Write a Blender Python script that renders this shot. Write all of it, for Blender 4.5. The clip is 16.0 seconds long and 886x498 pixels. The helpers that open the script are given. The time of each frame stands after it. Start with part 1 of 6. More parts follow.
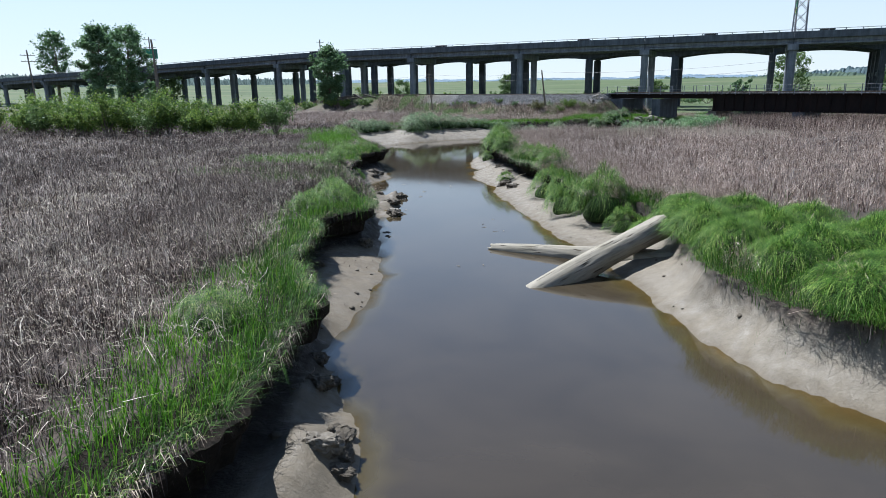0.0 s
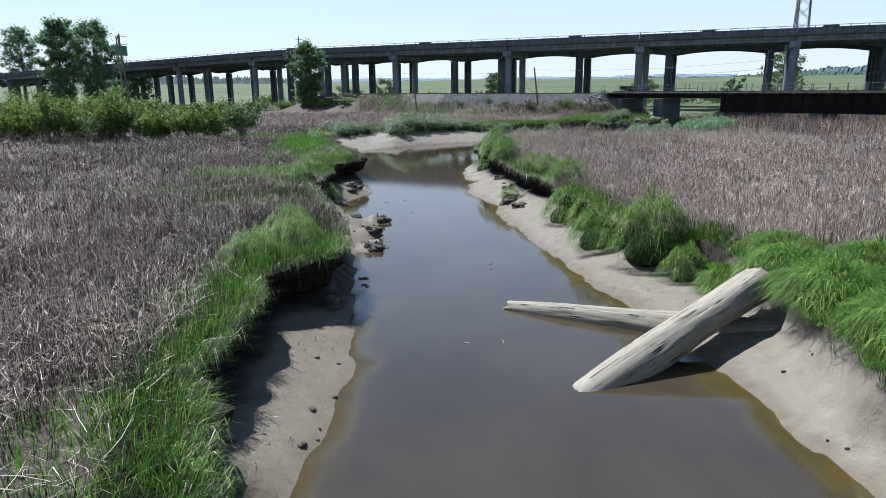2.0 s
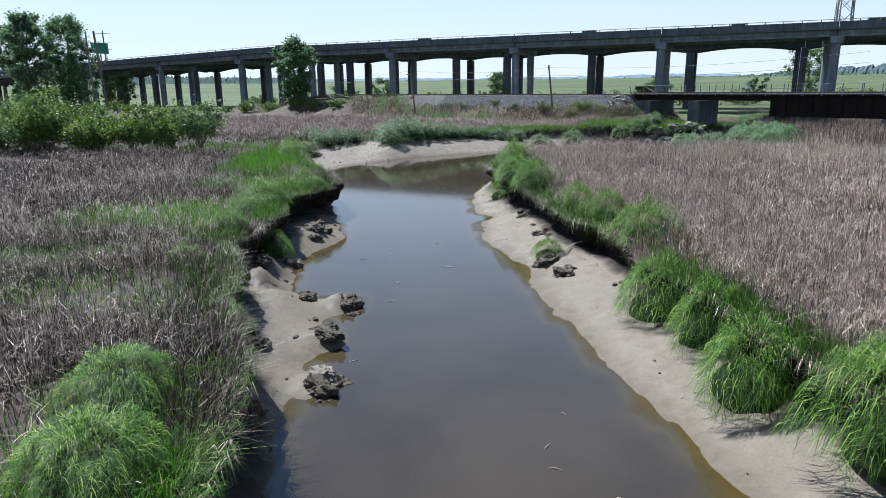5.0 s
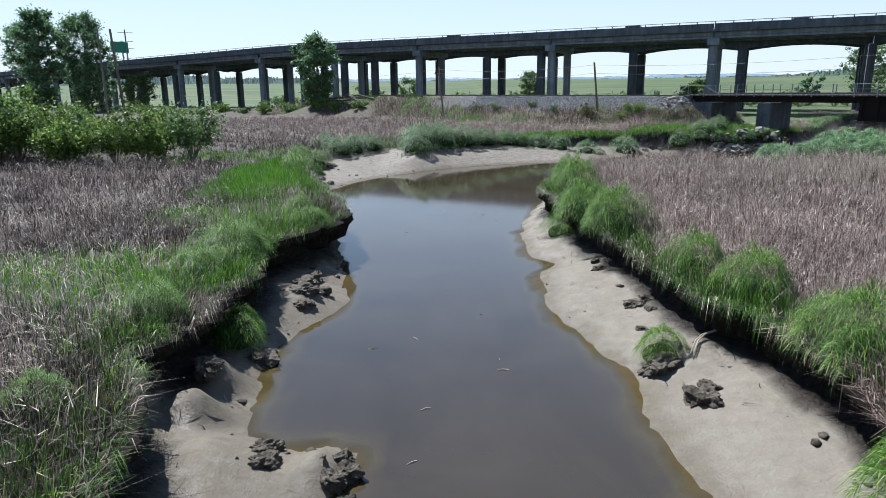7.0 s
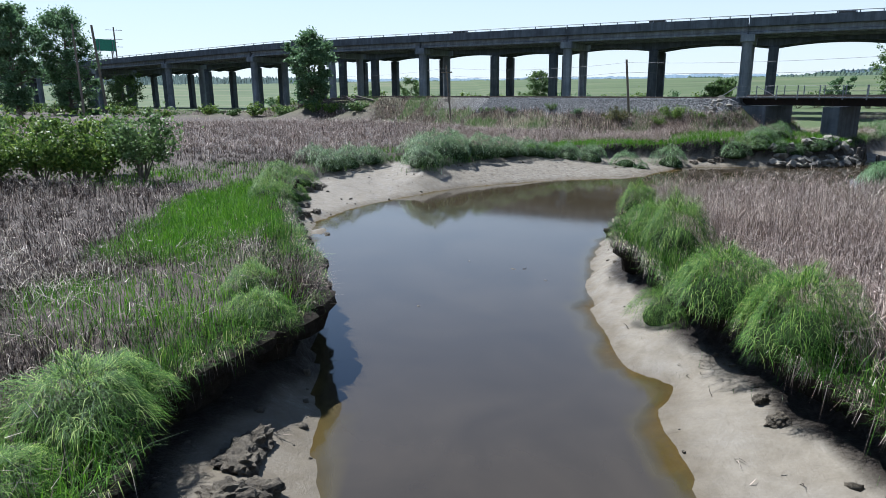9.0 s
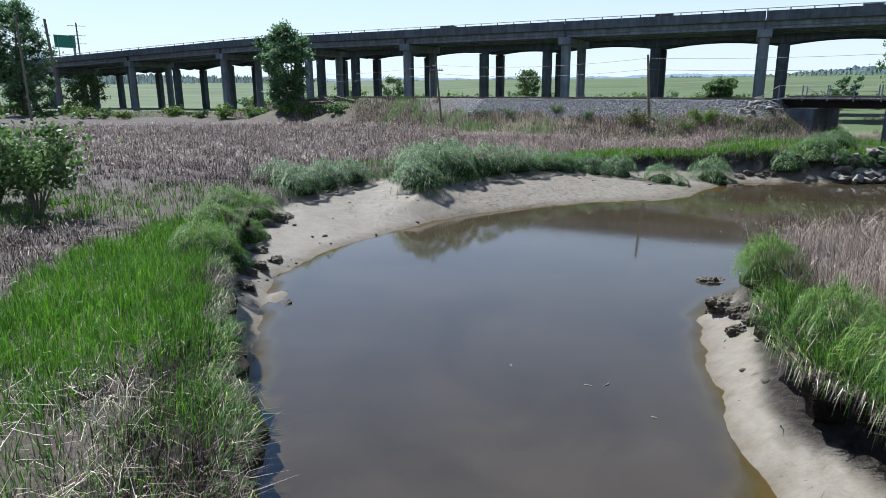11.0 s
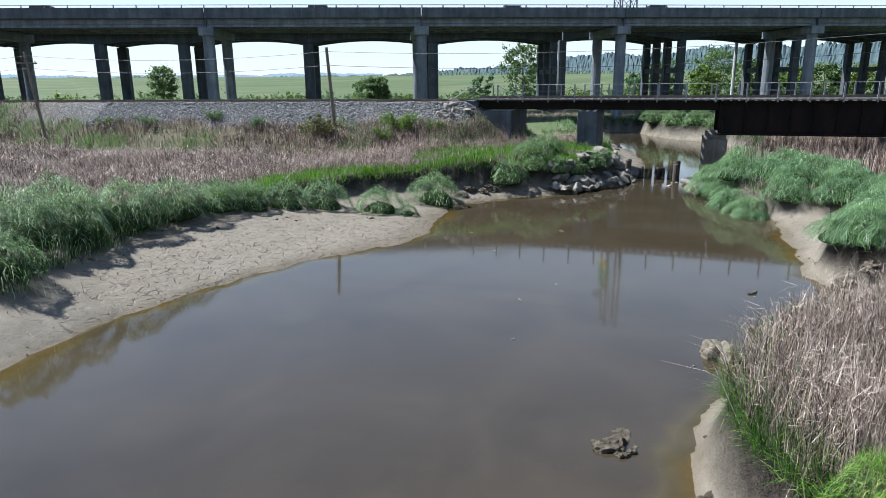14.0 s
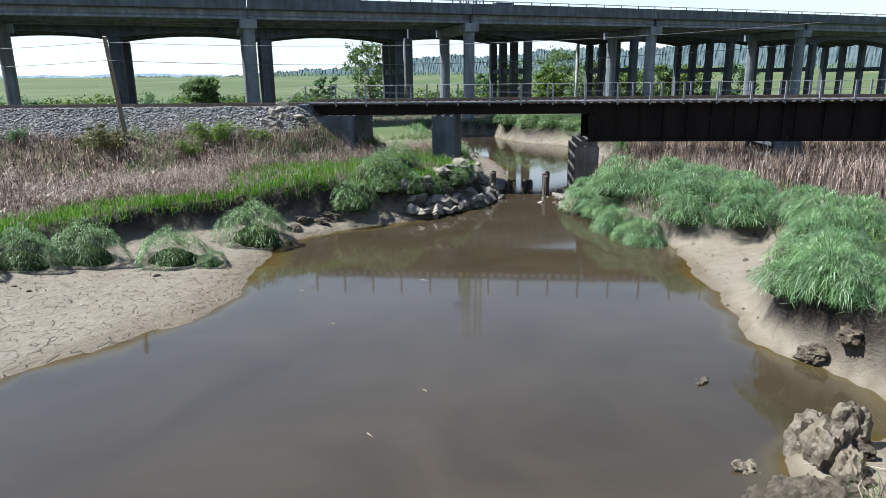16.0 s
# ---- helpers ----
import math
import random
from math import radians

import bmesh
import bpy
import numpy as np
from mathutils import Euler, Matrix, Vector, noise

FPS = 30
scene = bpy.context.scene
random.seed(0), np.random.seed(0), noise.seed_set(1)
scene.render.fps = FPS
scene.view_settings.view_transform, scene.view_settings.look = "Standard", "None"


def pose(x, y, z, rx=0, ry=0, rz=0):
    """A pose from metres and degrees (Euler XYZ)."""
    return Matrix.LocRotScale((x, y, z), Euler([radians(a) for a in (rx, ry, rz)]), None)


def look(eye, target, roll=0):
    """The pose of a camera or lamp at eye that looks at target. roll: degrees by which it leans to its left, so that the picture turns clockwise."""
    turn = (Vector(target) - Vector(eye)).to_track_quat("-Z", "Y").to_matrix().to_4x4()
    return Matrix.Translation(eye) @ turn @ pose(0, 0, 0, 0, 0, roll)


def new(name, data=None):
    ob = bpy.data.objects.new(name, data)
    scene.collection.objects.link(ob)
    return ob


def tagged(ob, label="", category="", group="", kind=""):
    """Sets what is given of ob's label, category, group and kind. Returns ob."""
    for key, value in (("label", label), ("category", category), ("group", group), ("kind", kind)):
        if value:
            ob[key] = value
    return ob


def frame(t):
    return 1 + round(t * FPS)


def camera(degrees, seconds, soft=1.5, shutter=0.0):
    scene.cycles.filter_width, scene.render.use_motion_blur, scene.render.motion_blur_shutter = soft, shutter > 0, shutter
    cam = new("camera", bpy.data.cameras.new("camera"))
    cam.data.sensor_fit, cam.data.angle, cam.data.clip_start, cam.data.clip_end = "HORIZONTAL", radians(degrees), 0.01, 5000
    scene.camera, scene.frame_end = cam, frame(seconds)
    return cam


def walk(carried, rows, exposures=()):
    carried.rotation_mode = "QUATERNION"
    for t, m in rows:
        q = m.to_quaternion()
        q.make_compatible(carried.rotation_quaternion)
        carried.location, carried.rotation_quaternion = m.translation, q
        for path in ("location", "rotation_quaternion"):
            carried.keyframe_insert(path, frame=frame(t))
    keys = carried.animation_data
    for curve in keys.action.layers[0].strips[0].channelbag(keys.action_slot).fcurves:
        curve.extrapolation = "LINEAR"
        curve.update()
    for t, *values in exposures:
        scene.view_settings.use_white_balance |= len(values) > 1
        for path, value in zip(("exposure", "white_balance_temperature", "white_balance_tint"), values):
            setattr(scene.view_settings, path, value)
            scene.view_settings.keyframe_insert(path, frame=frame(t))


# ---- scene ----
cam = camera(68.7, 16.0, soft=0.5)
METRES, EYE, TILT, LEAN, TURN = 75.0, 6.7, 0.0, 0.0, 0.0
ROWS = [
    (0.0, 0.0, 0.0, 0.0, -0.16, -13.83, 0.66),
    (0.5, -0.003, 0.0262, -0.0005, -0.5, -13.84, 0.62),
    (1.0, -0.005, 0.0528, -0.0006, -0.8, -13.84, 0.63),
    (1.5, -0.0054, 0.0794, -0.0003, -1.2, -13.89, 0.6),
    (2.0, -0.0058, 0.1078, -0.0004, -1.66, -13.92, 0.6),
    (2.5, -0.0055, 0.1377, -0.0005, -2.15, -13.94, 0.6),
    (3.0, -0.0052, 0.1681, -0.0004, -2.36, -13.92, 0.59),
    (3.5, -0.0034, 0.1969, -0.0001, -2.37, -13.92, 0.6),
    (4.0, -0.0024, 0.2257, 0.0007, -2.46, -13.93, 0.61),
    (6.5, -0.0059, 0.3747, 0.0004, 0.42, -13.9, 0.58),
    (7.0, -0.0084, 0.4088, 0.0006, 0.65, -13.89, 0.59),
    (7.5, -0.0112, 0.4438, 0.0011, 0.75, -13.89, 0.59),
    (8.0, -0.0145, 0.4794, 0.001, 0.79, -13.87, 0.58),
    (8.5, -0.0183, 0.5151, 0.0015, 0.75, -13.88, 0.6),
    (9.0, -0.023, 0.5509, 0.0019, 0.7, -13.88, 0.55),
    (11.5, -0.0422, 0.7231, 0.0021, -2.53, -13.95, 0.51),
    (12.0, -0.0437, 0.7579, 0.0021, -7.27, -14.0, 0.49),
    (12.5, -0.0423, 0.7907, 0.0025, -12.75, -14.07, 0.52),
    (13.0, -0.0397, 0.8216, 0.0031, -19.23, -14.19, 0.53),
    (13.5, -0.0335, 0.8509, 0.0035, -25.55, -14.26, 0.54),
    (14.0, -0.0237, 0.8784, 0.0039, -31.23, -14.33, 0.57),
    (14.5, -0.0093, 0.9037, 0.0036, -36.48, -14.36, 0.56),
    (15.0, 0.008, 0.9264, 0.0026, -41.4, -14.43, 0.58),
    (15.5, 0.0281, 0.946, 0.0024, -43.52, -14.42, 0.6),
    (16.0, 0.051, 0.9668, 0.0029, -44.23, -14.36, 0.63),
]
walk(cam, [(t, pose(0, 0, EYE, TILT, LEAN, TURN) @ pose(METRES * x, METRES * y, METRES * z, 90 + pitch, roll, yaw)) for t, x, y, z, yaw, pitch, roll in ROWS],
     exposures=((0.0, 1.06, 5850, 9.5), (9.0, 1.10, 5800, 9.5), (13.0, 1.16, 5850, 9.0), (16.0, 1.36, 6150, 8.5)))

# ---- world, sun, exposure ----
SUN_DIR = Vector((-0.46, 0.56, 1.0)).normalized()
world = bpy.data.worlds.new("sky")
scene.world = world
world.use_nodes = True
wn = world.node_tree.nodes
sky = wn.new("ShaderNodeTexSky")
sky.sky_type = "NISHITA"
sky.sun_disc = False
sky.sun_elevation = math.asin(SUN_DIR.z)
sky.sun_rotation = math.atan2(SUN_DIR.x, SUN_DIR.y)
sky.air_density, sky.dust_density, sky.ozone_density = 1.0, 0.0, 3.0
wn["Background"].inputs["Strength"].default_value = 0.066
haze = wn.new("ShaderNodeMix")
haze.data_type = "RGBA"
aim = wn.new("ShaderNodeTexCoord")
split = wn.new("ShaderNodeSeparateXYZ")
thin = wn.new("ShaderNodeMapRange")
thin.interpolation_type = "SMOOTHSTEP"
thin.inputs["From Min"].default_value, thin.inputs["From Max"].default_value = -0.03, 0.52
thin.inputs["To Min"].default_value, thin.inputs["To Max"].default_value = 0.82, 0.06
world.node_tree.links.new(aim.outputs["Generated"], split.inputs[0])
world.node_tree.links.new(split.outputs["Z"], thin.inputs["Value"])
world.node_tree.links.new(thin.outputs[0], haze.inputs[0])
haze.inputs[7].default_value = (6.0, 6.5, 6.85, 1)
world.node_tree.links.new(sky.outputs[0], haze.inputs[6])
world.node_tree.links.new(haze.outputs[2], wn["Background"].inputs["Color"])
sun = new("sun", bpy.data.lights.new("sun", "SUN"))
sun.data.energy, sun.data.angle, sun.data.color = 5.0, radians(0.53), (1.0, 0.97, 0.93)
sun.matrix_world = look(SUN_DIR * 100, (0, 0, 0))

# ---- materials ----
class Mat:
    """A small node-tree builder."""
    def __init__(self, name, rough=0.8, metal=0.0, spec=0.3):
        self.m = bpy.data.materials.new(name)
        self.m.use_nodes = True
        self.t = self.m.node_tree
        self.p = self.t.nodes["Principled BSDF"]
        self.p.inputs["Roughness"].default_value = rough
        self.p.inputs["Metallic"].default_value = metal
        self.p.inputs["Specular IOR Level"].default_value = spec
        self.co = self.t.nodes.new("ShaderNodeNewGeometry")

    def put(self, value, socket):
        if hasattr(value, "is_output"):
            self.t.links.new(value, socket)
        else:
            if socket.type == "RGBA" and not hasattr(value, "__len__"):
                value = (value, value, value, 1)
            elif socket.type == "RGBA" and len(value) == 3:
                value = (*value, 1)
            socket.default_value = value

    def noise(self, scale, detail=4, rough=0.55, dist=0.0, stretch=None, vec=None):
        n = self.t.nodes.new("ShaderNodeTexNoise")
        n.inputs["Scale"].default_value, n.inputs["Detail"].default_value = scale, detail
        n.inputs["Roughness"].default_value, n.inputs["Distortion"].default_value = rough, dist
        v = vec if vec is not None else self.co.outputs["Position"]
        if stretch:
            mp = self.t.nodes.new("ShaderNodeMapping")
            mp.inputs["Scale"].default_value = stretch
            self.t.links.new(v, mp.inputs["Vector"])
            v = mp.outputs[0]
        self.t.links.new(v, n.inputs["Vector"])
        return n.outputs["Fac"]

    def cells(self, scale, feature="F1"):
        n = self.t.nodes.new("ShaderNodeTexVoronoi")
        n.feature = feature
        n.inputs["Scale"].default_value = scale
        self.t.links.new(self.co.outputs["Position"], n.inputs["Vector"])
        return n

    def ramp(self, fac, *stops):
        n = self.t.nodes.new("ShaderNodeValToRGB")
        e = n.color_ramp.elements
        while len(e) < len(stops):
            e.new(0.5)
        for el, (pos, col) in zip(e, stops):
            el.position = pos
            el.color = (*col, 1) if hasattr(col, "__len__") else (col, col, col, 1)
        self.put(fac, n.inputs[0])
        return n.outputs[0]

    def mix(self, fac, a, b, mode="MIX"):
        n = self.t.nodes.new("ShaderNodeMix")
        n.data_type, n.blend_type = "RGBA", mode
        self.put(fac, n.inputs[0])
        self.put(a, n.inputs[6])
        self.put(b, n.inputs[7])
        return n.outputs[2]

    def math(self, op, a, b=0.0):
        n = self.t.nodes.new("ShaderNodeMath")
        n.operation = op
        self.put(a, n.inputs[0])
        self.put(b, n.inputs[1])
        return n.outputs[0]

    def attr(self, name):
        n = self.t.nodes.new("ShaderNodeAttribute")
        n.attribute_name = name
        return n.outputs["Fac"]

    def island(self):
        return self.co.outputs["Random Per Island"]

    def objrand(self):
        return self.t.nodes.new("ShaderNodeObjectInfo").outputs["Random"]

    def bump(self, h, strength=0.5, dist=0.05):
        n = self.t.nodes.new("ShaderNodeBump")
        n.inputs["Strength"].default_value, n.inputs["Distance"].default_value = strength, dist
        self.put(h, n.inputs["Height"])
        self.t.links.new(n.outputs[0], self.p.inputs["Normal"])
        return self

    def col(self, c):
        self.put(c, self.p.inputs["Base Color"])
        return self

    def rough(self, c):
        self.put(c, self.p.inputs["Roughness"])
        return self


def leafy(name, *stops, patch=0.25, patch_a=(0.5, 0.5, 0.5), patch_b=(0.5, 0.5, 0.5), glow=0.35, gloss=0.25, rough=0.55):
    """Thin plant matter: colour by blade, slow patches across the ground, light let through."""
    m = Mat(name, rough, 0, gloss)
    c = m.ramp(m.island(), *stops)
    p = m.ramp(m.noise(patch, 3), (0.3, patch_a), (0.7, patch_b))
    c = m.mix(1.0, c, m.mix(1.0, p, (2, 2, 2), "MULTIPLY"), "MULTIPLY")
    m.col(c)
    tr = m.t.nodes.new("ShaderNodeBsdfTranslucent")
    m.put(c, tr.inputs["Color"])
    mx = m.t.nodes.new("ShaderNodeMixShader")
    mx.inputs[0].default_value = glow
    out = m.t.nodes["Material Output"]
    m.t.links.new(m.p.outputs[0], mx.inputs[1])
    m.t.links.new(tr.outputs[0], mx.inputs[2])
    m.t.links.new(mx.outputs[0], out.inputs["Surface"])
    return m.m


REED = leafy("dry_reed", (0.0, (0.028, 0.020, 0.018)), (0.4, (0.135, 0.098, 0.081)), (0.75, (0.34, 0.265, 0.215)), (1.0, (0.70, 0.60, 0.51)),
             patch=0.11, patch_a=(0.36, 0.35, 0.35), patch_b=(0.58, 0.56, 0.55), glow=0.06, gloss=0.15)
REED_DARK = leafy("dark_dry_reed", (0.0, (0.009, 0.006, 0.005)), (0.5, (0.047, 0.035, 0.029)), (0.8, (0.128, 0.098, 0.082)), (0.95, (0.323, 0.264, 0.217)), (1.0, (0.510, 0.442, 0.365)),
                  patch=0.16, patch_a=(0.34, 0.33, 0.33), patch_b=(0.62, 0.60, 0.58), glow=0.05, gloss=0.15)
STRAW = leafy("bleached_straw", (0.0, (0.27, 0.22, 0.16)), (0.5, (0.43, 0.375, 0.29)), (1.0, (0.62, 0.57, 0.47)), patch=0.3,
              patch_a=(0.4, 0.4, 0.4), patch_b=(0.55, 0.55, 0.53), glow=0.2, gloss=0.3)
GRASS = leafy("bank_grass", (0.0, (0.010, 0.034, 0.007)), (0.5, (0.040, 0.108, 0.012)), (0.85, (0.092, 0.20, 0.026)), (1.0, (0.33, 0.36, 0.15)),
              patch=0.35, patch_a=(0.38, 0.42, 0.36), patch_b=(0.62, 0.60, 0.5), glow=0.3, gloss=0.15)
LUSH = leafy("lush_grass", (0.0, (0.026, 0.09, 0.007)), (0.6, (0.088, 0.228, 0.015)), (1.0, (0.18, 0.36, 0.036)),
             patch=0.3, patch_a=(0.40, 0.42, 0.36), patch_b=(0.6, 0.58, 0.45), glow=0.32, gloss=0.25)
MOP = leafy("tussock_blades", (0.0, (0.008, 0.028, 0.005)), (0.45, (0.044, 0.112, 0.013)), (0.8, (0.115, 0.225, 0.030)), (1.0, (0.34, 0.42, 0.14)),
            patch=0.6, patch_a=(0.4, 0.43, 0.38), patch_b=(0.6, 0.58, 0.48), glow=0.28, gloss=0.14, rough=0.55)
SEDGE = leafy("sedge_blades", (0.0, (0.011, 0.035, 0.015)), (0.45, (0.064, 0.139, 0.050)), (0.8, (0.155, 0.275, 0.115)), (1.0, (0.508, 0.624, 0.507)),
              patch=0.5, patch_a=(0.38, 0.41, 0.38), patch_b=(0.6, 0.58, 0.5), glow=0.25, gloss=0.18, rough=0.5)
SEDGE_DARK = leafy("dark_sedge_blades", (0.0, (0.011, 0.029, 0.011)), (0.5, (0.062, 0.124, 0.042)), (0.82, (0.167, 0.269, 0.109)), (1.0, (0.543, 0.645, 0.474)),
                   patch=0.5, patch_a=(0.38, 0.41, 0.38), patch_b=(0.6, 0.58, 0.5), glow=0.25, gloss=0.18, rough=0.5)
REED_MID = leafy("broken_brown_reed", (0.0, (0.018, 0.013, 0.011)), (0.5, (0.075, 0.057, 0.047)), (0.8, (0.20, 0.158, 0.13)), (0.93, (0.50, 0.43, 0.355)), (1.0, (0.72, 0.64, 0.54)),
                 patch=0.16, patch_a=(0.34, 0.33, 0.33), patch_b=(0.62, 0.60, 0.58), glow=0.05, gloss=0.2)
REED_PALE = leafy("broken_pale_reed", (0.0, (0.078, 0.058, 0.049)), (0.35, (0.224, 0.174, 0.146)), (0.75, (0.414, 0.342, 0.286)), (1.0, (0.762, 0.672, 0.571)),
                  patch=0.13, patch_a=(0.36, 0.35, 0.35), patch_b=(0.58, 0.56, 0.55), glow=0.06, gloss=0.2)
LEAF = leafy("tree_leaves", (0.0, (0.058, 0.113, 0.047)), (0.6, (0.108, 0.189, 0.081)), (1.0, (0.202, 0.311, 0.170)), glow=0.48, gloss=0.35)
SHRUB = leafy("shrub_leaves", (0.0, (0.044, 0.091, 0.019)), (0.5, (0.097, 0.170, 0.033)), (1.0, (0.223, 0.298, 0.075)), patch=0.4,
              patch_a=(0.42, 0.43, 0.4), patch_b=(0.6, 0.58, 0.5), glow=0.4, gloss=0.35)
WILLOW = leafy("willow_leaves", (0.0, (0.056, 0.100, 0.032)), (0.6, (0.105, 0.172, 0.056)), (1.0, (0.189, 0.272, 0.098)), glow=0.4, gloss=0.3)

BROOM = leafy("brown_broom_leaves", (0.0, (0.035, 0.04, 0.018)), (0.5, (0.09, 0.10, 0.038)), (1.0, (0.24, 0.21, 0.08)), patch=0.6, glow=0.3, gloss=0.3)


def ground_material():
    m = Mat("ground", 0.9, 0, 0.2)
    big, mid, fine = m.noise(0.5, 4), m.noise(3.0, 5), m.noise(15, 5, 0.7)
    litter = m.ramp(mid, (0.3, (0.03, 0.024, 0.019)), (0.6, (0.078, 0.061, 0.050)), (0.8, (0.15, 0.12, 0.10)))
    mud = m.ramp(mid, (0.25, (0.130, 0.112, 0.084)), (0.5, (0.160, 0.139, 0.106)), (0.75, (0.195, 0.171, 0.132)))
    mud = m.mix(m.ramp(big, (0.4, 0.0), (0.7, 0.5)), mud, (0.165, 0.147, 0.118))
    mud = m.mix(0.25, mud, m.ramp(fine, (0.3, (0.10, 0.085, 0.065)), (0.7, (0.22, 0.194, 0.155))))
    tide = m.ramp(m.noise(0.8, 4, 0.6, 0.8), (0.45, 0.0), (0.7, 0.35))
    mud = m.mix(tide, mud, m.mix(1.0, mud, (0.74, 0.70, 0.63), "MULTIPLY"))
    dent = m.cells(2.6, "DISTANCE_TO_EDGE")
    crease = m.math("MULTIPLY", m.ramp(dent.outputs["Distance"], (0.0, 1.0), (0.045, 0.9), (0.085, 0.0)), m.ramp(m.noise(2.9, 3, 0.6, 0.5), (0.52, 0.0), (0.58, 1.0)))
    crease = m.math("MULTIPLY", crease, m.math("ADD", m.math("MULTIPLY", m.attr("dents"), 0.62), 0.08))
    # Dents are also darkened in the colour, for the shade inside them.
    mud = m.mix(m.math("MULTIPLY", crease, 0.8), mud, (0.055, 0.044, 0.031))
    speck = m.ramp(m.noise(6.0, 6, 0.75, 0.8, stretch=(1, 2.2, 1)), (0.68, 0.0), (0.74, 0.5))
    mud = m.mix(m.math("MULTIPLY", speck, m.ramp(m.noise(0.7, 3), (0.45, 0.0), (0.62, 0.8))), mud, (0.06, 0.049, 0.036))
    # Near-black soil: the shade under the lip is darkened into the colour.
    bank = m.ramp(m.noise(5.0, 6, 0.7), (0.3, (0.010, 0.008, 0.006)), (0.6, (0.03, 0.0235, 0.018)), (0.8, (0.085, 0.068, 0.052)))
    st = m.cells(6.5)
    grv = m.ramp(m.mix(0.5, st.outputs["Color"], m.noise(11, 3)), (0.2, (0.07, 0.07, 0.072)), (0.5, (0.16, 0.16, 0.16)), (0.85, (0.31, 0.31, 0.305)))
    # Stones darken towards their edges: the gaps' shade is in the colour.
    grv = m.mix(1.0, grv, m.ramp(st.outputs["Distance"], (0.25, 1.15), (0.62, 0.35)), "MULTIPLY")
    field = m.ramp(m.noise(0.03, 5, 0.6, stretch=(0.4, 1.6, 1)), (0.3, (0.045, 0.065, 0.028)), (0.5, (0.066, 0.092, 0.036)), (0.72, (0.12, 0.118, 0.068)))
    dirt = m.ramp(m.noise(0.9, 5), (0.3, (0.045, 0.055, 0.022)), (0.5, (0.075, 0.07, 0.038)), (0.8, (0.125, 0.105, 0.066)))
    c = m.mix(m.attr("field"), litter, field)
    c = m.mix(m.attr("dirt"), c, dirt)
    c = m.mix(m.attr("gravel"), c, grv)
    c = m.mix(m.attr("mud"), c, mud)
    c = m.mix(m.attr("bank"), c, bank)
    # Darkens wet mud and, with the same mask, paints the left bank's shade.
    wet_shade = m.attr("wet_shade")
    c = m.mix(m.math("MULTIPLY", wet_shade, 0.8), c, m.mix(1.0, c, (0.60, 0.56, 0.49), "MULTIPLY"))
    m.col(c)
    slick = m.ramp(m.noise(2.3, 4, 0.6), (0.35, 0.42), (0.65, 0.85))
    m.rough(m.mix(m.attr("mud"), m.ramp(wet_shade, (0.0, 0.9), (1.0, 0.55)), slick))
    rip = m.noise(2.6, 3, 0.5, 0.9, stretch=(1.0, 1.7, 1.0))
    h = m.math("ADD", m.math("MULTIPLY", fine, 0.22), m.math("MULTIPLY", m.math("MULTIPLY", rip, 0.55), m.math("MULTIPLY", m.attr("mud"), m.math("ADD", m.attr("dents"), 0.25))))
    h = m.math("ADD", h, m.math("MULTIPLY", m.math("MULTIPLY", st.outputs["Distance"], -2.2), m.attr("gravel")))
    h = m.math("ADD", h, m.math("MULTIPLY", m.noise(7, 5, 0.7), m.math("MULTIPLY", m.attr("bank"), 1.8)))
    h = m.math("SUBTRACT", h, m.math("MULTIPLY", m.math("MULTIPLY", crease, 0.5), m.attr("mud")))
    m.bump(h, 0.7, 0.13)
    return m.m


def water_material():
    m = Mat("silty_water", 0.06, 0, 0.5)
    m.p.inputs["IOR"].default_value = 1.5
    murk = m.noise(0.25, 4, 0.6, 0.6)
    deep = m.ramp(murk, (0.3, (0.031, 0.024, 0.0145)), (0.75, (0.048, 0.0375, 0.0235)))
    shallow = m.ramp(m.noise(1.2, 3), (0.3, (0.055, 0.043, 0.016)), (0.7, (0.08, 0.063, 0.024)))
    m.col(m.mix(m.ramp(m.attr("shallow"), (0.0, 0.0), (0.8, 1.0)), deep, shallow))
    h = m.math("ADD", m.math("MULTIPLY", m.noise(1.6, 2, 0.5, 0.3), 0.5), m.math("MULTIPLY", m.noise(7, 3), 0.12))
    m.bump(h, 0.035, 0.05)
    clear = m.t.nodes.new("ShaderNodeBsdfTransparent")
    clear.inputs["Color"].default_value = (0.78, 0.66, 0.42, 1)
    mx = m.t.nodes.new("ShaderNodeMixShader")
    m.put(m.ramp(m.attr("shallow"), (0.35, 0.0), (1.0, 0.7)), mx.inputs[0])
    m.t.links.new(m.p.outputs[0], mx.inputs[1])
    m.t.links.new(clear.outputs[0], mx.inputs[2])
    m.t.links.new(mx.outputs[0], m.t.nodes["Material Output"].inputs["Surface"])
    return m.m


def concrete(name, lo, hi, scale=0.6, streak=True):
    m = Mat(name, 0.85, 0, 0.25)
    c = m.ramp(m.noise(scale, 6, 0.65), (0.3, lo), (0.7, hi))
    if streak:
        s = m.ramp(m.noise(0.9, 5, 0.65, stretch=(1.6, 1.6, 0.12)), (0.42, 0.55), (0.62, 1.0))
        c = m.mix(0.75, c, m.mix(1.0, c, s, "MULTIPLY"))
    m.col(c)
    m.bump(m.noise(9, 5, 0.7), 0.3, 0.03)
    return m.m


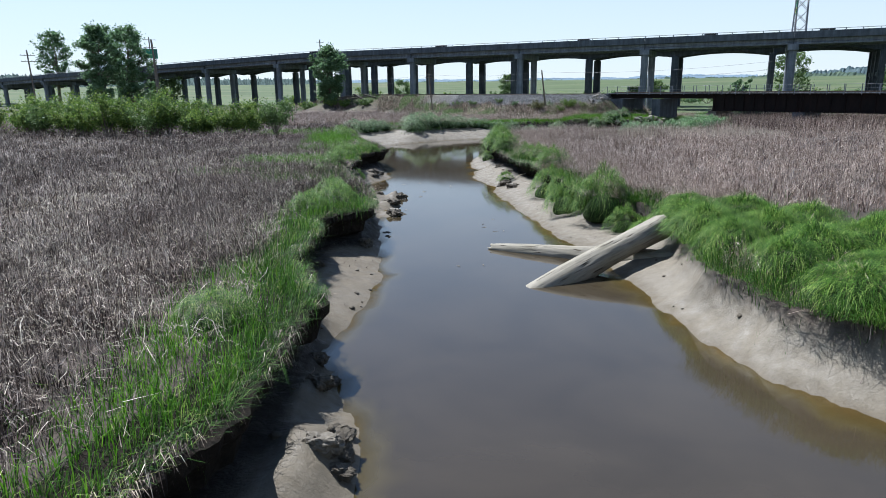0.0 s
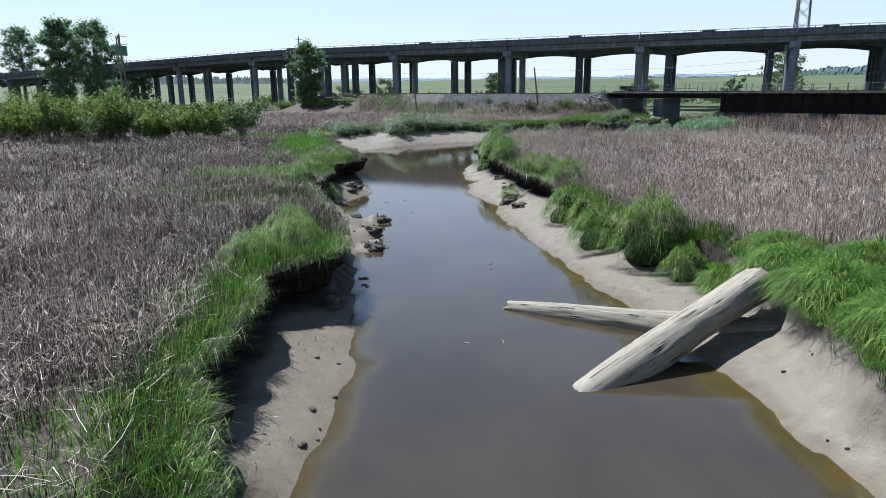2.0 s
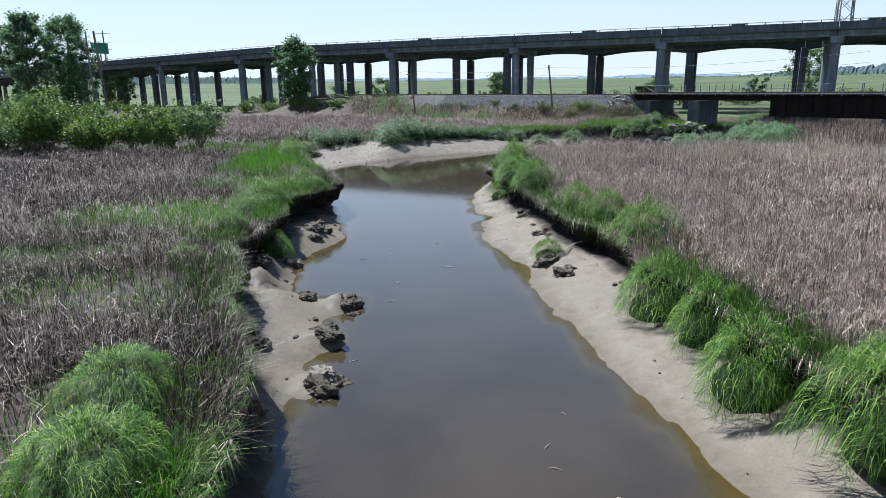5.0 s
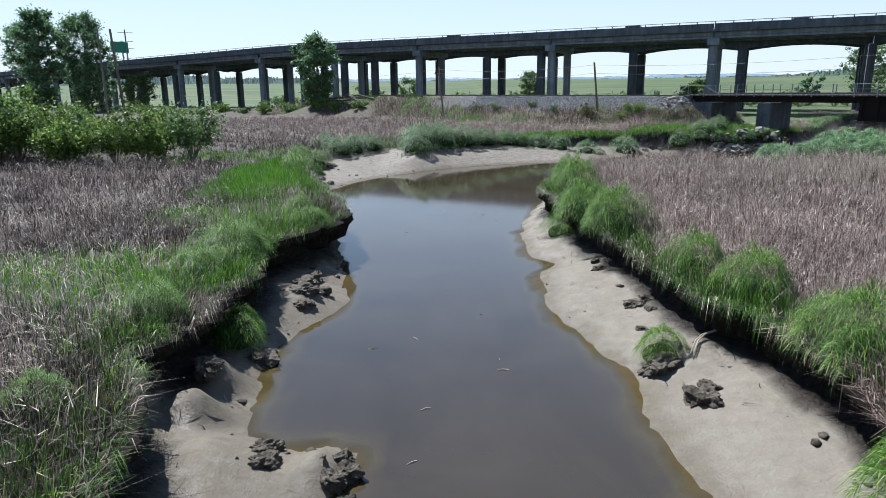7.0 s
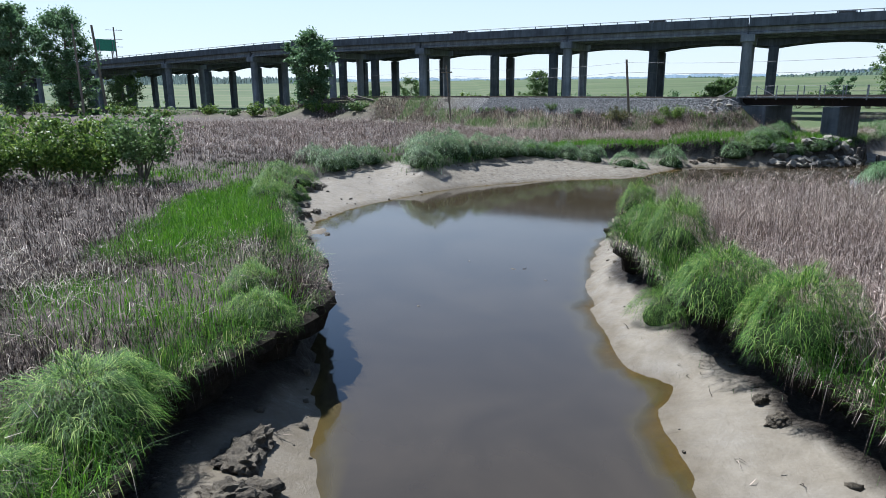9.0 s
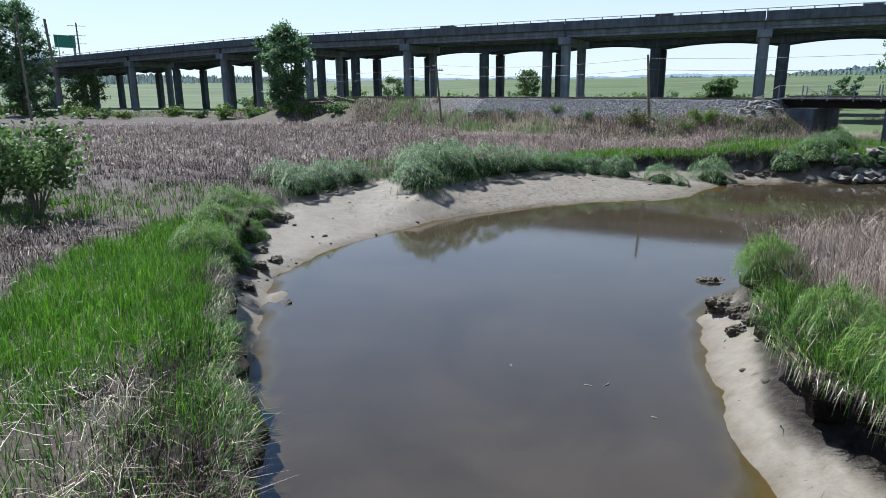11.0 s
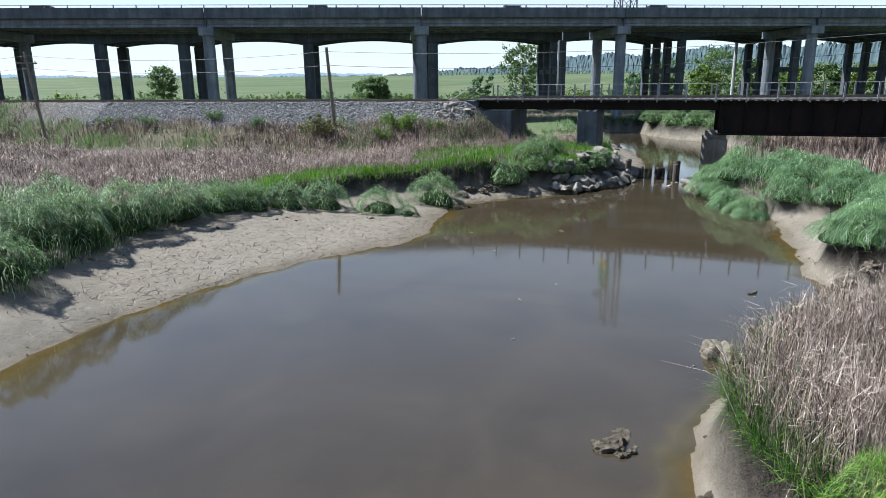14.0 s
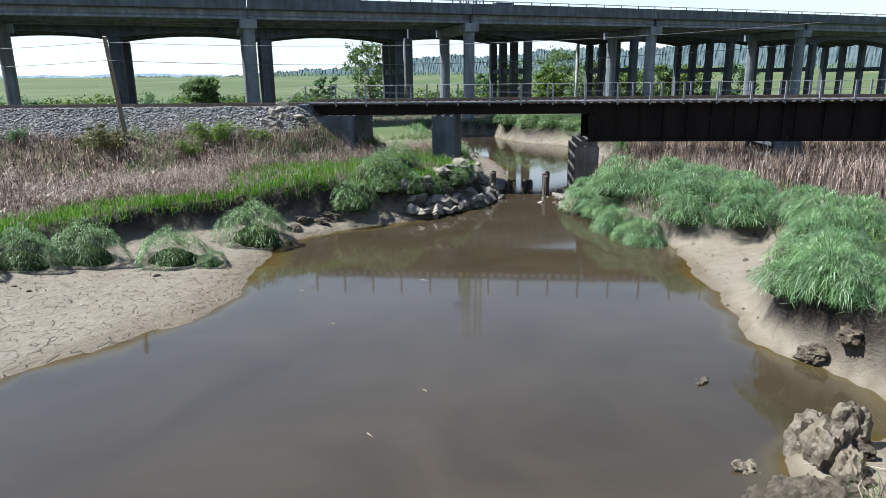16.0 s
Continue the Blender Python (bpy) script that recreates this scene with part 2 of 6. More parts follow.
def wood(name, lo, hi, along=(0.6, 9, 9), scale=1.0):
    m = Mat(name, 0.8, 0, 0.2)
    tc = m.t.nodes.new("ShaderNodeTexCoord").outputs["Object"]
    g = m.noise(2.2 * scale, 6, 0.7, 0.25, stretch=along, vec=tc)
    b = m.noise(0.9, 4, 0.6, vec=tc)
    c = m.ramp(g, (0.25, lo), (0.5, hi))
    c = m.mix(m.ramp(b, (0.45, 0.0), (0.75, 0.5)), c, m.mix(1.0, c, (0.66, 0.66, 0.55), "MULTIPLY"))
    crack = m.ramp(m.noise(1.1 * scale, 3, 0.5, 0.5, stretch=along, vec=tc), (0.335, 0.0), (0.365, 1.0))
    c = m.mix(1.0, c, m.mix(crack, (0.16, 0.13, 0.1), (1, 1, 1)), "MULTIPLY")
    m.col(c)
    m.bump(m.math("ADD", m.math("MULTIPLY", g, 0.4), crack), 0.5, 0.035)
    return m.m


GROUND, WATER = ground_material(), water_material()
CONC_A = concrete("weathered_concrete", (0.13, 0.15, 0.172), (0.225, 0.25, 0.28))
CONC_B = concrete("stained_barrier_concrete", (0.072, 0.084, 0.099), (0.132, 0.152, 0.175))
CONC_C = concrete("old_dark_concrete", (0.06, 0.07, 0.082), (0.115, 0.13, 0.148))
CONC_D = concrete("pale_footing_concrete", (0.09, 0.082, 0.07), (0.18, 0.165, 0.145))
DRIFT = wood("silvered_driftwood", (0.075, 0.066, 0.05), (0.26, 0.235, 0.187))
TIMBER = wood("creosoted_timber", (0.03, 0.025, 0.02), (0.085, 0.072, 0.06), (9, 9, 0.6))
POLE = wood("grey_pole_wood", (0.09, 0.075, 0.06), (0.18, 0.155, 0.125), (9, 9, 0.5))
BARK = wood("bark", (0.06, 0.05, 0.04), (0.15, 0.125, 0.10), (5, 5, 1))


def steel(name, base, rust, rough=0.6, metal=0.3, gloss=0.4):
    m = Mat(name, rough, metal, gloss)
    n = m.noise(1.3, 6, 0.7, stretch=(1, 1, 0.35))
    m.col(m.ramp(n, (0.35, base), (0.75, rust)))
    m.bump(m.noise(14, 4), 0.2, 0.02)
    return m.m


GIRDER = steel("dark_girder_steel", (0.007, 0.006, 0.006), (0.02, 0.012, 0.010), 0.8, 0.0, 0.15)
GALV = steel("galvanised_rail", (0.17, 0.175, 0.18), (0.27, 0.275, 0.28), 0.6, 0.2)
RAILS = steel("running_rail", (0.10, 0.075, 0.06), (0.2, 0.16, 0.13), 0.45, 0.6)
WIRE = steel("grey_wire", (0.10, 0.10, 0.11), (0.16, 0.16, 0.17), 0.7, 0.2)


def plain(name, c, rough=0.5, metal=0.0, var=0.25):
    m = Mat(name, rough, metal, 0.4)
    lo = tuple(v * (1 - var) for v in c)
    m.col(m.ramp(m.noise(2.5, 5), (0.3, lo), (0.7, c)))
    return m.m


ROCK = Mat("riprap_rock", 0.85, 0, 0.25)
ROCK.col(ROCK.mix(ROCK.ramp(ROCK.objrand(), (0.0, 0.25), (1.0, 0.9)),
                  ROCK.ramp(ROCK.noise(3, 6, 0.7), (0.3, (0.06, 0.058, 0.055)), (0.7, (0.16, 0.155, 0.145))),
                  ROCK.ramp(ROCK.noise(2, 6, 0.7), (0.3, (0.13, 0.118, 0.096)), (0.7, (0.29, 0.262, 0.21)))))
ROCK.bump(ROCK.noise(6, 6, 0.7), 0.6, 0.06)
ROCK = ROCK.m
CLOD = Mat("mud_clod", 0.75, 0, 0.3)
CLOD.col(CLOD.ramp(CLOD.noise(5, 6, 0.7), (0.3, (0.03, 0.024, 0.017)), (0.52, (0.085, 0.070, 0.049)), (0.75, (0.19, 0.162, 0.12))))
CLOD.bump(CLOD.noise(14, 8, 0.8), 0.9, 0.07)
CLOD = CLOD.m
SLUMP = Mat("slumped_mud", 0.6, 0, 0.35)
SLUMP.col(SLUMP.mix(SLUMP.ramp(SLUMP.noise(2.4, 5, 0.65), (0.5, 0.0), (0.62, 0.85)), SLUMP.ramp(SLUMP.noise(5, 6, 0.7), (0.3, (0.092, 0.077, 0.055)), (0.7, (0.15, 0.127, 0.092))), (0.05, 0.04, 0.029)))
SLUMP.bump(SLUMP.noise(9, 6, 0.7), 0.5, 0.05)
SLUMP = SLUMP.m
SIGN = plain("sign_green", (0.02, 0.22, 0.12), 0.4)
SIGN_Y = plain("sign_yellow", (0.6, 0.45, 0.03), 0.4)
GLASS_D = plain("dark_window_glass", (0.02, 0.022, 0.025), 0.08)
PALE_PIPE = plain("pale_pipe", (0.5, 0.52, 0.52), 0.6)
RUBBER = plain("rubber", (0.02, 0.02, 0.02), 0.8)


# ---- mesh tools ----
def link_mesh(name, bm, mat, parent=None, smooth=False):
    me = bpy.data.meshes.new(name)
    bm.normal_update()
    bm.to_mesh(me)
    bm.free()
    if mat:
        me.materials.append(mat)
    if smooth:
        me.polygons.foreach_set("use_smooth", [True] * len(me.polygons))
    ob = new(name, me)
    if parent is not None:
        ob.parent = parent
    return ob


def part(name, bm, mat, parent, label="", smooth=False):
    return tagged(link_mesh(name, bm, mat, parent, smooth), label)


def empty(name, m=None):
    ob = new(name)
    ob.empty_display_size = 0.3
    if m is not None:
        ob.matrix_world = m
    return ob


def box(bm, x0, x1, y0, y1, z0, z1, bevel=0.0, m=None):
    r = bmesh.ops.create_cube(bm, size=1.0)
    vs = r["verts"]
    for v in vs:
        v.co = Vector(((x0 + x1) / 2 + v.co.x * (x1 - x0), (y0 + y1) / 2 + v.co.y * (y1 - y0), (z0 + z1) / 2 + v.co.z * (z1 - z0)))
    if m is not None:
        bmesh.ops.transform(bm, matrix=m, verts=vs)
    if bevel:
        es = list({e for v in vs for e in v.link_edges})
        bmesh.ops.bevel(bm, geom=es, offset=bevel, segments=2, affect="EDGES", profile=0.6)
    return bm


def tube(bm, pts, radii, sides=8, wob=0.0, seed=0, cap=True):
    """A round bar through points, with a radius at each."""
    pts = [Vector(p) for p in pts]
    rings = []
    for i, (p, r) in enumerate(zip(pts, radii)):
        d = (pts[min(i + 1, len(pts) - 1)] - pts[max(i - 1, 0)]).normalized()
        u = d.orthogonal().normalized() if abs(d.z) > 0.95 else d.cross(Vector((0, 0, 1))).normalized()
        w = d.cross(u)
        ring = []
        for k in range(sides):
            a = 2 * math.pi * k / sides
            f = 1 + wob * noise.noise(Vector((p.x * 1.3 + seed, p.y * 1.3 + math.cos(a) * 2, p.z * 1.3 + math.sin(a) * 2)))
            ring.append(bm.verts.new(p + (u * math.cos(a) + w * math.sin(a)) * r * f))
        rings.append(ring)
    for a, b in zip(rings, rings[1:]):
        for k in range(sides):
            bm.faces.new((a[k], a[(k + 1) % sides], b[(k + 1) % sides], b[k]))
    if cap:
        bm.faces.new(rings[0][::-1])
        bm.faces.new(rings[-1])
    return bm


def numpy_mesh(name, co, loops, starts, mat, smooth=False):
    me = bpy.data.meshes.new(name)
    me.vertices.add(len(co))
    me.vertices.foreach_set("co", np.asarray(co, np.float32).ravel())
    me.loops.add(len(loops))
    me.loops.foreach_set("vertex_index", np.asarray(loops, np.int32))
    me.polygons.add(len(starts))
    me.polygons.foreach_set("loop_start", np.asarray(starts, np.int32))
    if smooth:
        me.polygons.foreach_set("use_smooth", np.ones(len(starts), bool))
    me.materials.append(mat)
    me.update(calc_edges=True)
    return me


rng = np.random.default_rng(7)


def blade_mesh(name, x, y, z, height, width, lean, mat, curl=0.5, heading=None, kink=0.3):
    """Many grass blades in one mesh: a bent strip with a pointed tip each."""
    n = len(x)
    a = rng.uniform(0, 2 * math.pi, n) if heading is None else heading
    face = a + math.pi / 2 + rng.normal(0, 0.5, n)
    dx, dy = np.cos(a), np.sin(a)
    a2 = a + rng.normal(0, kink, n)
    ex, ey = np.cos(a2), np.sin(a2)
    wx, wy = np.cos(face) * width / 2, np.sin(face) * width / 2
    mid = height * 0.55
    l1, l2 = lean * height * 0.35, lean * height * 0.75
    tip = height * np.clip(1 - curl * lean ** 2, 0.12, 1.0)
    co = np.empty((n, 5, 3), np.float32)
    co[:, 0] = np.stack([x - wx, y - wy, z - 0.05], 1)
    co[:, 1] = np.stack([x + wx, y + wy, z - 0.05], 1)
    co[:, 2] = np.stack([x + dx * l1 + wx * 0.8, y + dy * l1 + wy * 0.8, z + np.minimum(mid, tip * 0.85)], 1)
    co[:, 3] = np.stack([x + dx * l1 - wx * 0.8, y + dy * l1 - wy * 0.8, z + np.minimum(mid, tip * 0.85)], 1)
    co[:, 4] = np.stack([x + dx * l1 + ex * l2, y + dy * l1 + ey * l2, z + tip], 1)
    base = np.arange(n, dtype=np.int32)[:, None] * 5
    loops = (base + np.array([[0, 1, 2, 3, 3, 2, 4]], np.int32)).ravel()
    starts = (np.arange(n, dtype=np.int32)[:, None] * 7 + np.array([[0, 4]], np.int32)).ravel()
    return numpy_mesh(name, co.reshape(-1, 3), loops, starts, mat)



def stem_mesh(name, x, y, z, length, width, tilt, mat):
    """Many straight dry stems in one mesh, each a thin pointed sliver."""
    n = len(x)
    a = rng.uniform(0, 2 * math.pi, n)
    f = a + math.pi / 2 + rng.normal(0, 0.6, n)
    wx, wy = np.cos(f) * width / 2, np.sin(f) * width / 2
    s, c = np.sin(tilt), np.cos(tilt)
    co = np.stack([np.stack([x - wx, y - wy, z], 1), np.stack([x + wx, y + wy, z], 1),
                   np.stack([x + np.cos(a) * length * s, y + np.sin(a) * length * s, z + length * c], 1)], 1)
    return numpy_mesh(name, co.reshape(-1, 3), np.arange(n * 3), np.arange(n) * 3, mat)


# ---- the lie of the land ----
SHORE = np.array([(-1, -25), (-1.6, 0), (-1.6, 10), (-1.6, 11.9), (-2.3, 13), (-2.6, 14.3), (-3.5, 15.7), (-3.0, 17), (-2.8, 18.6), (-2.5, 20.6), (-2.3, 22.5), (-2.4, 24.4), (-2.8, 26.4), (-2.8, 28), (-3.2, 31),
                  (-3.6, 35), (-3.3, 37.3), (-2.8, 38.6), (-3.3, 39.6), (-2.6, 40.6), (-2.4, 41.8), (-3.4, 41.9), (-4.3, 41.4), (-4.9, 43), (-5.4, 44.8), (-5.3, 47.2), (-4.3, 49.5), (-4.2, 51), (-5.0, 55), (-5.8, 58.5), (-7.5, 66), (-8.4, 70),
                  (-9.0, 75), (-7.5, 79.5), (-5.0, 83), (-1.5, 87), (2, 89), (7, 90.7), (11.4, 91.2), (13.6, 92.6), (15.8, 95.2), (18.6, 98.2)], float)
SHORE_FAR = np.array([(22, 98.0), (27, 97.2), (31, 97.3), (34.2, 99.2), (38, 101.5), (44, 106.5), (50, 114), (54, 122), (60, 132), (66, 138),
                      (70, 132), (64.8, 122), (64.3, 115), (58.5, 108.5), (50, 103), (44, 99.5), (38.5, 97.2), (36.0, 95.6), (33.1, 91.6), (31.9, 88.8),
                      (29.6, 84.8), (26.6, 82.8), (24.8, 80.9), (23.0, 79.7), (21.6, 78.7), (21.0, 77.6), (20.9, 76.5), (20.4, 75.5), (19.6, 74.8)], float)
SHORE_NEAR = np.array([(18.0, 74.7), (17.2, 75.5), (16.2, 75.8), (15.2, 75.4), (13.5, 75.0), (11.5, 74.3), (9.4, 73.7), (7.6, 72.7), (6.0, 71.2), (5.2, 69.9), (4.5, 68.5), (3.7, 65.6), (3.0, 62.8), (2.6, 59.3), (2.5, 57),
                       (3.4, 55.5), (2.5, 53.5), (2.4, 50.2), (3.3, 46.5), (3.8, 45.3), (3.4, 42), (4.0, 38.5), (4.6, 34), (5.0, 31),
                       (5.2, 29), (6.2, 26), (6.6, 22.5), (6.7, 20), (7.0, 16.5), (7.6, 14.3), (9, 12), (10.5, 8), (12, 0), (13, -25)], float)
RIM_LEFT = np.array([(-5.5, -25), (-5, 0), (-4.3, 8), (-3.7, 10.5), (-3.7, 13.0), (-3.65, 14.7), (-3.9, 15.8), (-4.25, 17.4), (-5.0, 18.9), (-4.9, 20.2), (-5.15, 22.0), (-4.85, 23.0), (-5.1, 24.9), (-4.6, 26.2),
                     (-3.5, 27.3), (-3.4, 29.0), (-4.0, 32.4), (-5.0, 35.5), (-5.7, 38.5), (-6.3, 40.6), (-7.4, 42.2), (-6.7, 43.6), (-6.9, 46), (-6.7, 49.5), (-7.4, 51.8), (-6.2, 54.5),
                     (-5.5, 57), (-6.3, 60.5), (-7.6, 64.5), (-9.2, 69), (-10.5, 74), (-11.6, 80), (-12.2, 84)], float)
RIM_FAR = np.array([(-11, 85), (-7.6, 92), (-6.2, 94), (-3.9, 87.6), (-1.2, 91.4), (3, 96.0), (6, 98.6), (8.5, 100.2), (11, 101.2), (14, 101.8), (17, 101.4), (19.5, 100.4),
                    (22.5, 99.8), (25, 98.9), (28, 98.6), (31, 98.5), (33.6, 100.0), (36, 103.5), (42, 109), (48, 117), (51, 123), (58.6, 133), (66, 139.6), (71.2, 132.2),
                    (65.9, 122), (65.3, 114.6), (59.6, 107.8), (56, 104), (47, 98), (40, 95.4), (36.4, 94.0), (33.6, 91.2), (31.8, 88.4), (30.3, 85.6), (30.6, 83.6), (31.4, 81.9), (29.6, 80.4), (26.4, 79.4), (23.8, 78.9), (22.4, 78.3), (21.7, 77.4), (21.5, 76.4), (21.0, 75.3)], float)
RIM_NEAR = np.array([(20.3, 74.4), (19.0, 73.8), (17.5, 73.2), (14.5, 73.2), (12.5, 73.6), (10.8, 73.3), (9, 72.7), (7.4, 71.6), (6.6, 70.3), (6.0, 68.3), (5.1, 66), (4.0, 62.5),
                     (4.4, 60), (4.4, 57), (5.0, 54.5), (5.4, 52), (5.4, 49.5), (5.6, 47), (6.5, 44.8), (6.8, 42), (6.7, 39.5), (6.8, 36),
                     (7.0, 33), (7.6, 31), (8.6, 30.0), (9.4, 28.6), (9.2, 26), (9.0, 23.5), (8.0, 19.5), (8.2, 16.5), (8.8, 14.3),
                     (10.4, 13), (12.7, 9), (14.2, 0), (15.2, -25)], float)
SHORELINE = np.concatenate([SHORE, SHORE_FAR, SHORE_NEAR])
RIMLINE = np.concatenate([RIM_LEFT, RIM_FAR, RIM_NEAR])
RAIL_P, RAIL_D = np.array((29.47, 111.11)), np.array((-0.6406, 0.7678))


def rail_bend(s):
    """How far the track has curved off its straight line s metres from the bridge."""
    u = np.clip(s - 40, 0, 64)
    return -0.0035 * u * u - 0.448 * np.maximum(s - 104, 0)


def wander(x, y, s, k):
    """Smooth pseudo-random waves between about -1 and 1."""
    v = 0
    for i in range(4):
        f = s * 1.9 ** i
        v = v + (np.sin(x * f * 1.13 + k * 1.7 + i * 2.1 + 1.6 * np.sin(y * f * 0.71 + k)) * np.cos(y * f + k * 2.3 - i * 1.3 + 1.4 * np.sin(x * f * 0.57 + 2 * k))) * 0.6 ** i
    return v / 1.6


def rim_warp(x, y):
    """How far the bank's edge strays from its plan."""
    return (0.2 * wander(x, y, 1.1, 3.0) + 0.22 * wander(x, y, 0.6, 61.0), 0.2 * wander(x, y, 1.1, 5.0) + 0.22 * wander(x, y, 0.6, 67.0))


def inside_distance(px, py, poly):
    """Signed distance to a closed line: negative within."""
    d = np.full(px.shape, 1e9)
    odd = np.zeros(px.shape, bool)
    for (ax, ay), (bx, by) in zip(poly, np.roll(poly, -1, 0)):
        ex, ey = bx - ax, by - ay
        t = np.clip(((px - ax) * ex + (py - ay) * ey) / (ex * ex + ey * ey), 0, 1)
        d = np.minimum(d, np.hypot(px - ax - t * ex, py - ay - t * ey))
        odd ^= ((ay > py) != (by > py)) & (px < ex * (py - ay) / (ey if abs(ey) > 1e-9 else 1e-9) + ax)
    return np.where(odd, -d, d)


def step(a, b, v):
    t = np.clip((v - a) / (b - a), 0, 1)
    return t * t * (3 - 2 * t)


def path_x(y):
    """Middle of the creek at y, to tell near ground from far."""
    return np.interp(y, [0, 30, 55, 72, 90, 110], [2.0, 0.5, -1.5, 2.0, 12.0, 30.0])


MOUNDS = ((-7.0, 42.5, 0.5, 0.9, 0.42), (-2.5, 9.7, 0.6, 1.0, 0.34), (-2.45, 10.9, 0.55, 0.6, 0.30), (-3.0, 13.0, 0.28, 0.9, 0.28), (-2.8, 35.4, 0.55, 0.8, 0.34), (-3.0, 37.9, 0.55, 0.5, 0.34), (-3.0, 41.0, 0.34, 0.62, 0.34), (-4.7, 41.2, 0.9, 0.9, 0.30), (-5.6, 50.4, 0.8, 1.0, 0.24),
          (-8.2, 72.8, 0.36, 0.6, 0.26), (16.5, 75.2, 0.8, 0.5, 0.30), (5.6, 69.8, 0.6, 0.5, 0.28), (4.9, 45.6, 0.9, 0.9, 0.16), (-6.0, 44.3, 0.5, 0.5, 0.45), (-5.9, 42.7, 0.45, 0.5, 0.55))


def land(x, y):
    """Height of the ground and what covers it."""
    x, y = np.asarray(x, float), np.asarray(y, float)
    wx = x + 0.22 * wander(x, y, 1.1, 3.0)
    wy = y + 0.22 * wander(x, y, 1.1, 5.0)
    ux, uy = rim_warp(x, y)
    dw, dr = inside_distance(wx, wy, SHORELINE), inside_distance(x + ux, y + uy, RIMLINE)
    dr = np.minimum(dr, dw - 0.15)
    marsh = 1.72 + 0.65 * step(17, 22, x) * step(34, 30, x) * step(98.8, 101, y) + 0.10 * wander(x, y, 0.35, 1.0) + 0.04 * wander(x, y, 2.2, 2.0)
    s = np.clip(dw / np.maximum(dw - dr, 0.05), 0, 1)
    far_bar = step(78, 86, y) * step(13, 5, x)
    mud_top = 0.62 + 0.5 * far_bar
    mud = mud_top * s ** 0.9 + 0.05 * wander(x, y, 1.7, 7.0) * s + 0.02 * wander(x, y, 6, 4.0) * s
    bed = np.maximum(-0.9, -0.16 * np.abs(dw) - 0.02)
    soft = 0.7 * step(22, 27, x) * step(79, 82, y) * step(97, 94, y) + 0.7 * step(7.5, 9, x) * step(31, 27, y) + 1.3 * step(84, 88, y) * step(8, 3, x)
    mid = path_x(y)
    under = np.where(x < mid, step(1, 4, y) * step(81, 78, y), step(30, 33, y) * step(70, 67, y) * step(10.5, 9.5, x))
    cliff = step(-0.45 + 0.75 * under, 0.2 + soft + 0.7 * under, dr)
    z = np.where(dw < 0, bed, mud + (marsh - mud) * cliff)
    for cx, cy, rx, ry, h in MOUNDS:
        q = ((x - cx) / rx) ** 2 + ((y - cy) / ry) ** 2
        z = z + np.where(dr < 0.6, h * np.exp(-q ** 1.5) * (1 + 0.3 * wander(x, y, 3.0, cx)), 0)
    turf = np.where((dr > -0.05) & (under > 0.3), marsh, z)
    # railway bank
    qx, qy = x - RAIL_P[0], y - RAIL_P[1]
    along = qx * RAIL_D[0] + qy * RAIL_D[1]
    off = qx * RAIL_D[1] - qy * RAIL_D[0] - rail_bend(along)
    end = np.maximum(0, -along - 0.2)
    top = 5.5 - 2.6 * step(66, 100, along) - np.maximum(0, np.abs(off) - 3.3) * 0.62 - end * 0.85 - 0.4 * step(0.6, -0.4, along) * step(-2.4, -3.1, off) + 0.05 * wander(x, y, 1.5, 9.0)
    bank_up = (along > -8)
    onbank = bank_up & (top > z)
    z, turf = np.where(onbank, top, z), np.where(onbank, top, turf)
    gravel = np.where(onbank, step(3.6, 4.1, z + 0.5 * wander(x, y, 0.5, 33.0)) * step(-1.5, 0.8, along + 1.5 * (z - 4.6)) * step(55, 30, along), 0)
    dirt = np.where(onbank, 1 - gravel, 0)
    # Left bank's mask: puts its shade into the mud and soil colour.
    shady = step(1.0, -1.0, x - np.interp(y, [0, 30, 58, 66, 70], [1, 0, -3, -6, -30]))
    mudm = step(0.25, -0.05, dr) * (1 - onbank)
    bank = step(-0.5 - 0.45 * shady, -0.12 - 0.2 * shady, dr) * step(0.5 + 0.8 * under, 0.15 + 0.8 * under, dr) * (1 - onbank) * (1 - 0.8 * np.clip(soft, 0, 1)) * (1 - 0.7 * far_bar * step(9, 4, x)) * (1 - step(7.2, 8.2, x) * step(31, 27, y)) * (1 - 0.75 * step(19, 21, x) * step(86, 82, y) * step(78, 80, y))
    # Low ground is wet; the shady term darkens mud for shade as well.
    wet_shade = np.maximum(step(0.20, 0.03, z), 0.8 * shady) * mudm
    dents = step(83, 88, y) * step(-3.5, 0.5, x) * mudm
    field = step(6, 12, off) * (1 - onbank)
    z = z + 13.5 * step(300, 720, np.hypot(x, y - 60)) * step(8, 60, off)
    return dict(z=z, turf=turf, dw=dw, dr=dr, gravel=gravel, dirt=dirt, mud=mudm, bank=bank, wet_shade=wet_shade, dents=dents, field=field, off=off, along=along, onbank=onbank)


def spread(lo, hi, step_, far):
    """Even steps between lo and hi, then ever longer ones out to far."""
    mid = np.arange(lo, hi + 1e-6, step_)
    out, v, d = [], 0.0, step_
    while v < far:
        d *= 1.22
        v += d
        out.append(v)
    out = np.array(out)
    return np.concatenate([(lo - out)[::-1], mid, hi + out])


